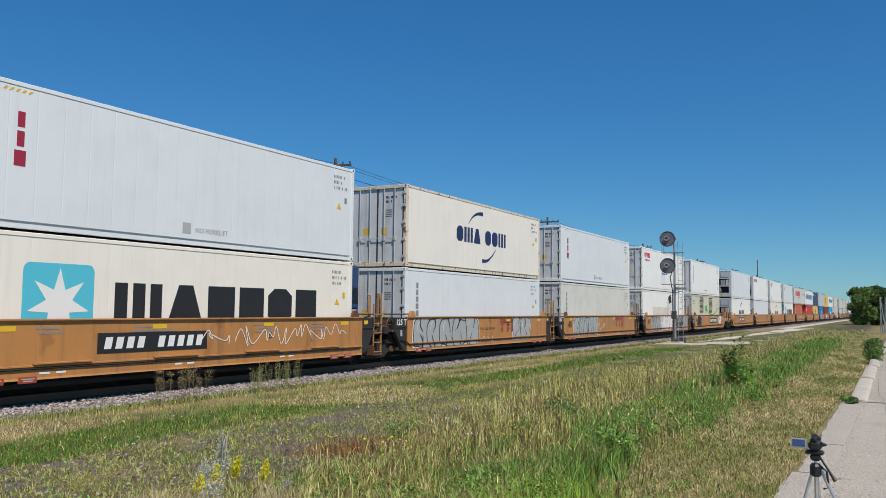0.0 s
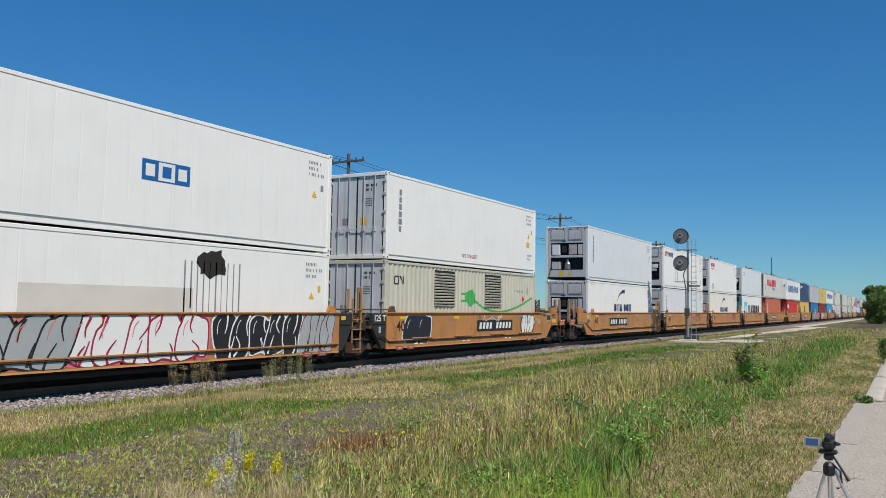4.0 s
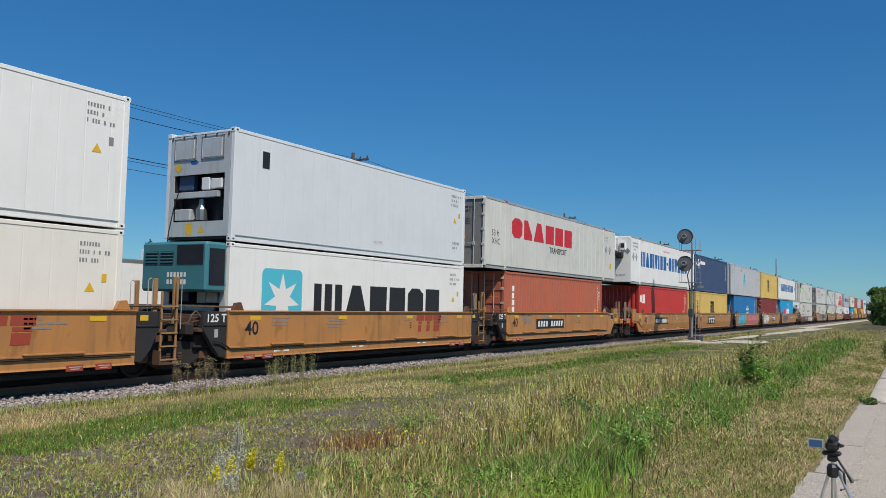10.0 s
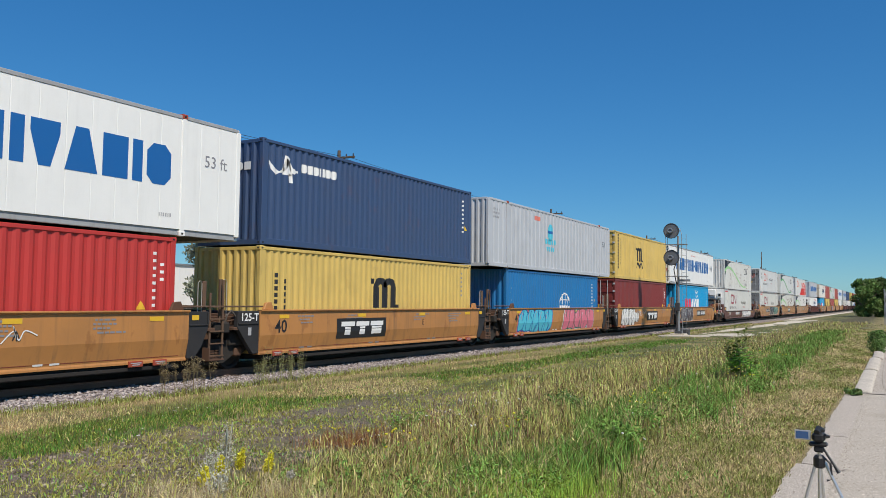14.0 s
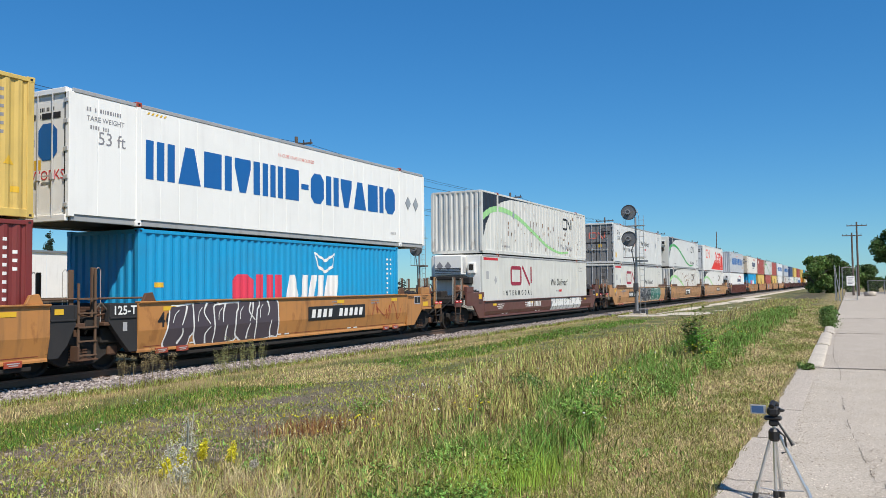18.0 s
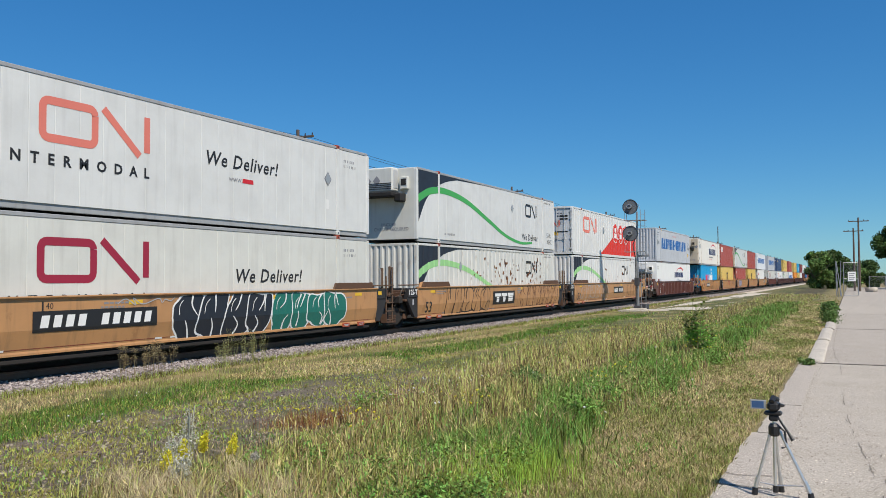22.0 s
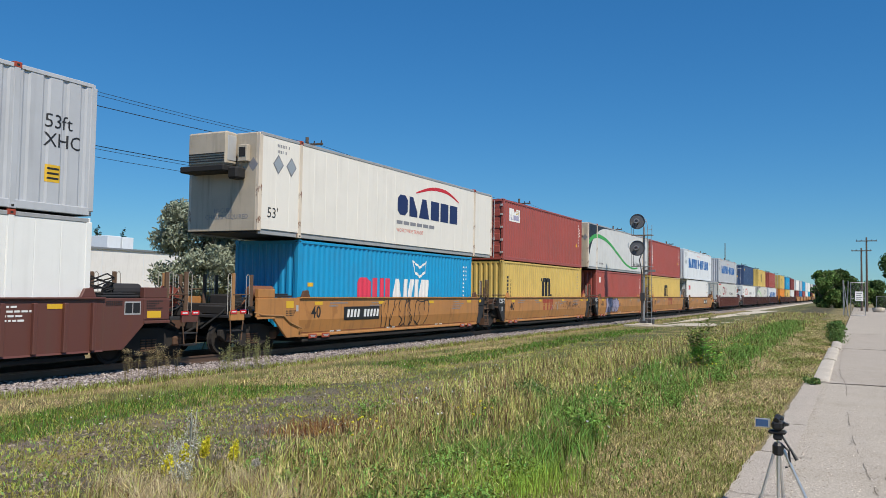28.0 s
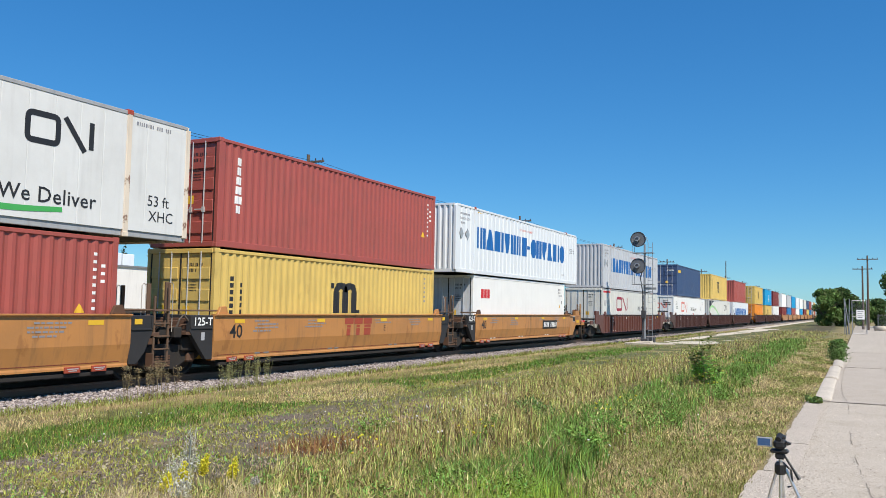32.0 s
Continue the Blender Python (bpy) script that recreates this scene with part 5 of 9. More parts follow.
def coupler_end(car, g, y, paint_, wheel, tank, near=True):
    """The end of a car: tapered sides over the truck, deck, platform, steps, rails and coupler."""
    tone = TANPOST if paint_ is TAN else POSTM
    for side in (-1, 1):
        o = [(y, 0.37), (y, 1.515), (y + g * 1.9, 1.515), (y + g * 1.9, 0.98), (y + g * 1.15, 0.92), (y + g * 0.55, 0.37)]
        panel = part("tapered_side", extruded(("taper", g, y, side), o, "x", side * 1.47, side * 1.40, 0.008), paint_, car)
        if side > 0:
            part("flange", boxes(("cpfl", g, y), [(1.47, 1.50, *span(y + g * 1.12, y + g * 1.9), 0.93, 0.99), (1.47, 1.485, *span(y + g * 1.10, y + g * 1.88), 1.02, 1.49)], 0.006), paint_, panel)
    part("deck", boxes(("cpdeck", g, y), [(-1.40, 1.40, *span(y, y + g * 2.05), 1.20, 1.28)]), TRUCKM, car)
    part("end_platform", boxes(("cpplat", g, y), [(-1.45, 1.38, *span(y + g * 2.02, y + g * 2.90), 0.98, 1.06)], 0.01), BLACKISH, car)
    part("end_beam", boxes(("cpbeam", g, y), [(1.36, 1.44, *span(y + g * 2.35, y + g * 2.88), 0.92, 1.16)], 0.01), paint_, car)
    part("centre_sill", boxes(("cpsill", g, y), [(-0.35, 0.35, *span(y, y + g * 3.1), 0.66, 1.10)], 0.02), TRUCKM, car)
    part("coupler", boxes(("coupler", g, y), [(-0.11, 0.11, *span(y + g * 3.0, y + g * 3.42), 0.72, 0.94), (-0.2, 0.14, *span(y + g * 3.35, y + g * 3.62), 0.66, 1.0)], 0.03), RUSTY, car)
    part("equipment_box", boxes(("cpbox", g, y), [(1.32, 1.46, *span(y + g * 1.12, y + g * 1.82), 1.516, 1.76)], 0.012), paint_, car)
    if not near:
        return
    for side in (-1, 1):
        post(car, y + g * 1.95, side * 1.30, 1.02, 2.14, POSTM, g, "cpa")
        post(car, y + g * 2.62, side * 1.26, 1.02, 2.16, tone, g, "cpb")
    post(car, y + g * 1.0, -1.28, 1.28, 2.16, POSTM, -g, "cpc")
    post(car, y + g * 0.5, -1.28, 1.28, 2.16, POSTM, g, "cpd")
    steps = part("step_frame", tube(("cpstep", g, y), [(1.42, y + g * 2.38, 0.95), (1.42, y + g * 2.45, 0.36), (1.42, y + g * 2.85, 0.36), (1.42, y + g * 2.88, 0.95)], 0.022, 6), POSTM, car)
    for z in (0.36, 0.64):
        part("step", boxes(("cpst", g, y), [(1.28, 1.46, *span(y + g * 2.42, y + g * 2.86), 0, 0.03)]), BLACKISH, steps, at=pose(0, 0, z))
    part("walkway_rail", tube(("cprail", g, y), [(1.30, y + g * 1.9, 1.60), (1.28, y + g * 2.65, 1.60)], 0.02, 6), POSTM, car)
    part("far_rail", tube(("cprail2", g, y), [(-1.30, y + g * 0.4, 1.72), (-1.30, y + g * 2.7, 1.72)], 0.022, 6), POSTM, car)
    for k in (2.30, 2.66):
        tab = part("warning_tab", boxes(("cpr", g, y, k), [(1.445, 1.455, *span(y + g * k, y + g * (k + 0.24)), 1.10, 1.20)]), INK_RED, car)
        part("text_bar", boxes(("cprb", g, y, k), [(1.455, 1.458, *span(y + g * (k + 0.04), y + g * (k + 0.20)), 1.135, 1.165)]), INK_WHITE, tab)
    part("brake_gear", boxes(("cpbg", g, y), [(0.3, 1.0, *span(y + g * 0.5, y + g * 1.1), 1.28, 1.42), (-0.6, 0.1, *span(y + g * 0.9, y + g * 1.5), 1.28, 1.58), (0.4, 1.25, *span(y + g * 1.3, y + g * 1.85), 1.28, 1.40), (-1.2, 0.9, *span(y + g * 2.0, y + g * 2.2), 1.10, 1.34), (0.2, 1.2, *span(y + g * 2.45, y + g * 2.8), 1.06, 1.30)], 0.03), TRUCKM, car)
    part("cable_tray", boxes(("cptray", g, y), [(0.85, 1.28, *span(y + g * 0.1, y + g * 1.25), 1.52 - 0.002, 1.58), (0.9, 1.2, *span(y + g * 0.2, y + g * 1.1), 1.585, 1.63)], 0.012), BLACKISH, car)
    if g > 0:
        board = decal("capacity_board", flat([rect(y + 0.56, y + 1.02, 1.14, 1.44)]), INK_PALE, car, lambda u, v, l: (1.471 + l, u, v))
        part("dark_window", boxes(("cpwin", y), [(1.474, 1.482, y + 0.585, y + 0.775, 1.18, 1.41), (1.474, 1.482, y + 0.805, y + 0.995, 1.18, 1.41)]), INK_BLACK, board)
        decal("reflector", flat([rect(y + 1.20, y + 1.62, 1.06, 1.22)]), INK_YELLOW, car, lambda u, v, l: (1.4865 + l, u, v))
        decal("stencil_marking", flat([rect(y + 1.18 + 0.055 * j, y + 1.22 + 0.055 * j, 1.43 - 0.055 * i, 1.46 - 0.055 * i) for i in range(4) for j in range(9 - 2 * (i % 3))] + [rect(y + 0.05 + 0.05 * j, y + 0.085 + 0.05 * j, 1.43 - 0.06 * i, 1.46 - 0.06 * i) for i in range(2) for j in range(9)]), INK_BLACK, car, lambda u, v, l: (1.4865 + l, u, v))
    else:
        decal("reflector", flat([rect(y - 0.62, y - 0.28, 1.22, 1.42)]), INK_YELLOW, car, lambda u, v, l: (1.471 + l, u, v))
        decal("capacity_board", flat([rect(y - 0.16, y - 0.05, 1.12, 1.30)]), INK_PALE, car, lambda u, v, l: (1.471 + l, u, v))
        decal("stencil_marking", flat([rect(y - 0.62 + 0.06 * j, y - 0.58 + 0.06 * j, 1.12 - 0.06 * i, 1.15 - 0.06 * i) for i in range(3) for j in range(8 - i)]), INK_BLACK, car, lambda u, v, l: (1.471 + l, u, v))
    part("hose", tube(("cph3", g, y), [(1.2, y + g * 1.9, 1.3), (1.3, y + g * 2.2, 1.52), (1.25, y + g * 2.6, 1.42), (1.1, y + g * 2.9, 1.10), (0.7, y + g * 3.2, 0.7)], 0.024, 5), GASKET, car)
    part("hose", tube(("cph2", g, y), [(1.1, y + g * 0.4, 1.50), (1.0, y + g * 0.9, 1.66), (0.7, y + g * 1.4, 1.55), (0.9, y + g * 2.1, 1.2), (0.4, y + g * 2.9, 0.8), (0.2, y + g * 3.4, 0.5)], 0.03, 5), GASKET, car)
    if g > 0:
        coil = [(1.0 + 0.16 * math.cos(k * 0.9), y + 0.30 + 0.34 * math.sin(k * 0.9), 1.66 + 0.012 * k + 0.06 * math.sin(k * 2.3)) for k in range(30)]
        part("cable_coil", tube(("cpcoil", y), coil, 0.018, 5), GASKET, car)
    if wheel:
        wz = part("brake_wheel", ring(("bw", g, y), 0.33, 0.017, 20, "x", (1.24, y + g * 2.22, 1.56)), BLACKISH, car, "dark hand brake wheel")
        part("brake_housing", tube(("bwh", g, y), [(1.02, y + g * 2.20, 1.54), (1.10, y + g * 2.20, 1.54), (1.19, y + g * 2.20, 1.54)], [0.24, 0.30, 0.27], 18), RUSTRED, wz, "rust-red brake housing")
        for k in range(4):
            w = math.pi * k / 4
            part("spoke", tube(("bws", g, y, k), [(1.235, y + g * 2.22 - 0.33 * math.cos(w), 1.56 - 0.33 * math.sin(w)), (1.235, y + g * 2.22 + 0.33 * math.cos(w), 1.56 + 0.33 * math.sin(w))], 0.012, 5), RUSTRED, wz)
        part("brake_stand", boxes(("bst", g, y), [(0.95, 1.10, y + g * 2.22 - 0.16, y + g * 2.22 + 0.16, 1.08, 1.80)], 0.03), RUSTRED, car)
        part("brake_chain", tube(("bch", g, y), [(1.22, y + g * 2.0, 1.45), (1.30, y + g * 1.98, 1.2), (1.30, y + g * 2.08, 0.95), (1.25, y + g * 2.3, 0.85)], 0.022, 5), GASKET, car)
    if tank:
        part("air_tank", tube(("tank", g, y), [(0.85, y + g * 0.55, 1.66), (0.85, y + g * 0.6, 1.66), (0.85, y + g * 1.45, 1.66), (0.85, y + g * 1.5, 1.66)], [0.12, 0.19, 0.19, 0.12], 14), TANKM if g < 0 else BLACKISH, car)
        part("tank_strap", boxes(("tstr", g, y), [(0.6, 1.1, y + g * 0.75 - 0.03, y + g * 0.75 + 0.03, 1.28, 1.52), (0.6, 1.1, y + g * 1.3 - 0.03, y + g * 1.3 + 0.03, 1.28, 1.52)]), RUSTY, car)
        part("pipe", tube(("tpip", g, y), [(0.95, y + g * 1.45, 1.70), (1.1, y + g * 1.8, 1.6), (1.1, y + g * 2.1, 1.3), (1.0, y + g * 2.6, 1.2)], 0.02, 5), TANKM, car)
    if g < 0 and paint_ is TAN:
        part("air_pipe", tube(("cpair", y), [(1.495, y + 0.1, 0.62), (1.495, y - 0.45, 0.80), (1.495, y - 0.75, 1.00), (1.495, y - 1.7, 1.04), (1.44, y - 1.95, 1.12)], 0.022, 6), TANPOST, car)


RUSTRED = mat("rust_red_paint", (0.24, 0.05, 0.03), 0.7, stain=0.4)
TANKM = mat("brown_tank_paint", (0.22, 0.085, 0.04), 0.65, stain=0.4, streak=0.3)


def side_at(u, v, l):
    inward = 0.085 * max(0.0, SILL["bend"] - v) / (SILL["bend"] - 0.44) if SILL["bend"] else 0.0
    return (1.471 + l - inward, u, v)


def tag(car, u0, u1, v0, v1, n, fill, edge, seed, shine=None, square=0.6):
    """Sprayed lettering that nobody can read: swollen overlapping shapes with outlines, slots and thin highlights."""
    r = random.Random(seed)
    step, h = (u1 - u0) / n, v1 - v0
    rim = 0.045 if min(step, h) > 0.5 else 0.03
    halo, strokes, shines, outlines, fills = [], [], [], [], []
    for i in range(n):
        cu, cv = u0 + (i + 0.5) * step + r.uniform(-0.05, 0.05) * step, (v0 + v1) / 2
        wide, tall = step * r.uniform(0.54, 0.66), h * r.uniform(0.46, 0.56)
        lean, p1, p2, p3 = r.uniform(-0.10, 0.30), r.uniform(0, 6.3), r.uniform(0, 6.3), r.uniform(0, 6.3)

        def outline(grow):
            pts = []
            for k in range(28):
                w = math.tau * k / 28
                c, q = math.cos(w), math.sin(w)
                g = 1 + 0.09 * math.sin(2 * w + p1) + 0.10 * math.sin(3 * w + p2) + 0.05 * math.sin(5 * w + p3)
                a = math.copysign(abs(c) ** square, c) * g * wide + math.copysign(grow, c) * abs(c) ** 0.5
                b = math.copysign(abs(q) ** square, q) * g * tall + math.copysign(grow, q) * abs(q) ** 0.5
                pts.append((cu + a + lean * b, min(max(cv + b, v0), v1)))
            return [[(cu, cv), pts[k], pts[(k + 1) % 28]] for k in range(28)]

        halo += outline(rim * 2.1)
        outlines.append(outline(rim))
        fills.append(outline(0.0))
        for k in range(r.choice((2, 2, 3))):
            up = 1 if (k + i) % 2 else -1
            x = cu + wide * r.uniform(-0.45, 0.45)
            line = curve_points([(x + lean * up * tall, cv + up * tall * 0.95), (x + r.uniform(-0.2, 0.2) * wide, cv + up * tall * 0.5), (x + r.uniform(-0.45, 0.45) * wide, cv + up * tall * r.uniform(-0.05, 0.2))], 8)
            strokes.append(ribbon([(a, min(max(b, v0), v1)) for a, b in line], [rim * (1.5 - 0.12 * j) for j in range(9)]))
        shines.append(ribbon(curve_points([(cu - wide * 0.7 + lean * 0.3 * tall, cv + tall * 0.1), (cu - wide * 0.66 + lean * 0.6 * tall, cv + tall * 0.5), (cu - wide * 0.42 + lean * 0.7 * tall, cv + tall * 0.74)], 6), 0.022))
    if shine:
        decal("graffiti_halo", flat(halo), shine, car, side_at, lift=0.003)
    for i in range(n):
        decal("graffiti_outline", flat(outlines[i]), edge, car, side_at, lift=0.0050 + 0.0022 * i)
        decal("graffiti_fill", flat(fills[i]), fill, car, side_at, lift=0.0061 + 0.0022 * i)
    decal("graffiti_stroke", both(*strokes), edge, car, side_at, lift=0.0085 + 0.0022 * n)
    decal("graffiti_highlight", both(*shines), shine or edge, car, side_at, lift=0.0095 + 0.0022 * n)


def scrawl(car, u0, u1, v, h, material, seed):
    """A thin sprayed scribble."""
    r = random.Random(seed)
    pts = []
    n = max(6, int((u1 - u0) / 0.16))
    for i in range(n + 1):
        pts.append((u0 + (u1 - u0) * i / n + r.uniform(-0.20, 0.20), v + h * (r.uniform(0.55, 1.0) if i % 2 else r.uniform(0.0, 0.45))))
    decal("graffiti_scribble", ribbon(curve_points(pts, n * 7), 0.024), material, car, side_at, lift=0.011)


def plate(car, u, wide=2.3, dark=INK_BLACK, ink=INK_WHITE, seed=1, z=0.89):
    """The reporting mark as plain bars."""
    r = random.Random(seed)
    if dark:
        decal("number_board", flat([rect(u, u + wide, 0.80, 1.23)]), dark, car, side_at, lift=0.009)
    polys, x = [], u + 0.16
    for i in range(10):
        if i != 4:
            polys.append([(x, z), (x + wide * 0.058, z), (x + wide * 0.058 + 0.05, z + 0.25), (x + 0.05, z + 0.25)])
        x += wide * 0.092
    decal("number_marking", flat(polys), ink, car, side_at, lift=0.013)


def owner(car, u, mode, k=1.0):
    """The owner's name as three plain blocks: white on a black board, or rust red on the paint."""
    w = 2.65 if mode == "board" else 1.9
    z0, z1 = (0.66, 1.26) if mode == "board" else (0.86, 1.42)
    a, c = z0 + 0.1 * (mode == "board"), z1 - 0.1 * (mode == "board")
    d = c - a
    cut = [(a, a + 0.40 * d), (a + 0.455 * d, a + 0.60 * d), (a + 0.65 * d, c)]
    bars = flat([[(u + (x0 + e0 * (y0 < a + 0.6 * d)) * w + 0.10 * (y0 - a), y0), (u + (x1 - e0 * (y0 < a + 0.6 * d)) * w + 0.10 * (y0 - a), y0), (u + (x1 - e0 * (y0 < a + 0.6 * d)) * w + 0.10 * (y1 - a), y1), (u + (x0 + e0 * (y0 < a + 0.6 * d)) * w + 0.10 * (y1 - a), y1)]
                 for x0, x1, e0 in ((0.07, 0.33, 0.075), (0.36, 0.62, 0.075), (0.65, 0.92, 0.03)) for y0, y1 in cut])
    if mode == "board":
        decal("name_board", flat([rect(u, u + w, z0, z1)]), INK_BLACK, car, side_at, lift=0.009)
        decal("name_marking", bars, INK_WHITE, car, side_at, lift=0.013)
    else:
        decal("name_marking", bars, INK_RUSTRED, car, side_at, lift=0.005)


def stencils(car, L, seed, drop=0.0, ink=INK_GREY):
    r = random.Random(seed)
    polys = []
    for u in (1.35, L * 0.3, L * 0.62, L - 2.3):
        for i in range(r.randint(2, 4)):
            x = u + r.uniform(-0.1, 0.1)
            for k in range(r.randint(4, 7)):
                w = r.uniform(0.05, 0.16)
                polys.append(rect(x, x + w, 1.33 - drop - 0.09 * i, 1.37 - drop - 0.09 * i))
                x += w + 0.03
    decal("stencil_marking", flat(polys), ink, car, side_at, lift=0.005)
    decal("small_marking", flat([rect(L * f, L * f + 0.22, 0.46, 0.50) for f in (0.12, 0.15, 0.4, 0.43, 0.7, 0.73)]), INK_WHITE if seed % 2 else ink, car, side_at, lift=0.004)
    for f in (0.06, 0.36, 0.66, 0.94) if seed < 27 else ():
        decal("reflector", flat([rect(L * f - 0.2, L * f + 0.2, 1.30 - drop, 1.40 - drop)]), INK_YELLOW, car, side_at, lift=0.006)
    for f in (0.045, 0.10, 0.90, 0.955) if seed < 27 and ink is INK_GREY else ():
        x = 1.415 if SILL["bend"] else 1.48
        tab = part("jacking_plate", boxes(("jackplate", SILL["bend"]), [(x - 0.03, x + 0.012, -0.19, 0.19, 0.30, 0.43)], 0.006), INK_RUSTRED, car, at=pose(0, L * f, 0))
        part("text_bar", boxes(("jackbar", SILL["bend"]), [(x + 0.012, x + 0.016, -0.14, 0.14, 0.375, 0.395), (x + 0.012, x + 0.016, -0.10, 0.10, 0.335, 0.355)]), INK_PALE, tab)


def well_car(s, L, ends, paint_, ribs=False, extra=None, size="40", letter="", label="", seed=1, trucks=(True, False), sprayed=False):
    """One unit: a well between two deep side sills, with an end on a shared truck or with a coupler."""
    car = rolling("well_car", s, 0.0, label, "rail car", "well cars of the train")
    y0, y1 = -0.22, L + 0.22
    drop = 0.42 if paint_ is BROWN and not ribs else 0.0
    bent = 0.86 if paint_ in (TAN, TAN2) and 10 < seed < 33 else 0.64 if drop else 0.0
    SILL["bend"] = bent
    for side in (-1, 1):
        sill = part("side_sill", extruded(("sill", L, side, drop, bent), sill_profile(side, drop), "y", y0, y1), paint_, car)
        if ribs and side < 0:
            pass
        elif ribs:
            n = int(L / 0.68)
            for i in range(n + 1):
                x0, x1 = sorted((side * 1.46, side * 1.56))
                part("rib", boxes(("rib", side), [(x0, x1, -0.045, 0.045, 0.40, 1.42)], 0.012), paint_, sill, at=pose(0, y0 + 0.25 + i * (L - 0.1) / n, 0))
        else:
            for f in (0.16, 0.40, 0.64, 0.86) if side > 0 and not sprayed and not bent else ():
                x0, x1 = sorted((side * 1.47, side * 1.56))
                part("ledge", boxes(("ledge", side), [(x0, x1, -0.65, 0.65, 0.65, 0.69)], 0.008), paint_, sill, at=pose(0, L * f, 0))
    if not ribs and not bent:
        part("rub_rail", boxes(("rub", L), [(1.468, 1.51, -0.2, L + 0.2, 0.605, 0.645)], 0.006), paint_, car)
        if seed < 26:
            part("air_pipe", tube(("airpipe", L), [(1.495, -0.7, 0.80), (1.495, -0.45, 0.76), (1.495, -0.1, 0.575), (1.495, L + 0.1, 0.575)], 0.021, 6), TRUCKM, car)
    part("top_chord", boxes(("chord", L, drop), [(1.36, 1.53, y0, y1, 1.50 - drop, 1.535 - drop)], 0.006), paint_, car)
    part("underframe", boxes(("xmember", L), [(-1.36, 1.36, 0.1, L - 0.1, 0.20, 0.299)], 0.02), TRUCKM, car)
    part("well_floor", boxes(("wfloor", L), [(-1.30, 1.30, 0.0, L, 0.30, 0.34)]), TRUCKM, car)
    for f in (0.01, 0.99):
        if drop:
            continue
        part("cone_guide", extruded(("guide", f, L), [(L * f - 0.2, 1.535), (L * f - 0.1, 1.72), (L * f + 0.1, 1.74), (L * f + 0.2, 1.535)], "x", 1.38, 1.46, 0.008), RUSTY if seed % 2 else paint_, car)
    if paint_ is TAN2:
        for u in (0.05, L - 2.45):
            part("guide_flare", extruded(("flare", u, L), [(u, 1.535), (u + 2.4, 1.535), (u + 2.28, 1.73), (u + 0.12, 1.73)], "x", 1.46, 1.52, 0.008), RUSTY, car)
    dark = BLACKISH if paint_ in (TAN, TAN2) else DARKBROWN
    for g, y, kind in ((-1, y0, ends[0]), (1, y1, ends[1])):
        if kind == "art":
            art_end(car, g, y, paint_, dark, paint_ in (TAN, TAN2), seed < 26)
        else:
            coupler_end(car, g, y, paint_, g > 0, g < 0 or seed % 2 == 0, seed < 26)
    if trucks[0]:
        truck(car, -1.55 if ends[0] == "art" else -1.85, seed < 26)
    if trucks[1]:
        truck(car, L + 1.85, seed < 26)
    if bent and seed < 27:
        decal("weld_line", flat([rect(0.0, L, 0.478, 0.492)]), RUSTRED, car, side_at, lift=0.003)
    if paint_ is TAN2:
        for text, u, v in (("48", 1.05, 1.27), ("46", 2.0, 1.27), ("40", 3.5, 1.27), ("20", 3.5, 1.09)):
            decal("lettering", moved(written(text, 0.13), u, v), INK_BLACK, car, side_at)
        decal("length_mark", flat([rect(u - 0.09, u - 0.05, 1.20, 1.42) for u in (1.05, 2.0, 3.5)]), INK_BLACK, car, side_at)
    stencils(car, L, seed, drop, INK_WHITE if paint_ in (BROWN, DARKBROWN) else INK_GREY)
    if size:
        decal("lettering", moved(written(size, 0.36 if size == "40" else 0.42, 1.0, 0.02), 0.36, 0.92 if size == "40" else 0.56), INK_WHITE if paint_ in (BROWN, DARKBROWN) else INK_BLACK, car, side_at)
    if letter:
        decal("lettering", moved(written(letter, 0.20), L * 0.66, 0.98), INK_BLACK, car, side_at)
    if extra:
        extra(car)
    return car


# ---- the train, from its first car in view ----
LOW, HIGH = FLOOR, FLOOR + H + 0.03
TANLABEL = "tan steel well car with weathered sides and black ends"


def t0(car):
    plate(car, 2.75, 3.1)
    scrawl(car, 6.9, 11.4, 0.80, 0.55, INK_WHITE, 3)
    scrawl(car, 5.6, 6.6, 0.85, 0.4, INK_WHITE, 5)


def t1(car):
    tag(car, 0.3, 5.1, 0.45, 1.46, 5, PALE_SPRAY, INK_BLACK, 11, INK_WHITE)
    decal("lettering", moved(written("LMT 123,200 PER UNIT", 0.10), 5.35, 0.98), INK_BLACK, car, side_at)
    owner(car, 7.05, "red")
    tag(car, 8.6, 10.3, 0.5, 1.46, 2, INK_PALE, INK_BLACK, 3, INK_WHITE)
    scrawl(car, 5.2, 6.8, 0.45, 0.3, INK_WHITE, 6)


PALE_SPRAY = mat("silver_spray", (0.46, 0.48, 0.48), 0.4, 0.2, stain=0.2)


def t2(car):
    tag(car, 1.4, 5.0, 0.5, 1.46, 5, PALE_SPRAY, INK_BLACK, 21, INK_WHITE)
    owner(car, 8.2, "red")
    scrawl(car, 5.3, 6.4, 0.7, 0.5, INK_WHITE, 8)


def t3(car):
    tag(car, 1.15, 3.6, 0.42, 1.47, 4, PALE_SPRAY, INK_BLACK, 31, INK_CORAL)
    tag(car, 3.6, 7.1, 0.42, 1.47, 5, INK_WHITE, INK_WINE, 32, INK_PINK)
    tag(car, 7.5, 10.6, 0.42, 1.47, 5, INK_BLACK, INK_WHITE, 33)
    tag(car, 10.6, 12.1, 0.42, 1.47, 3, PALE_SPRAY, INK_BLACK, 34, INK_PINK)


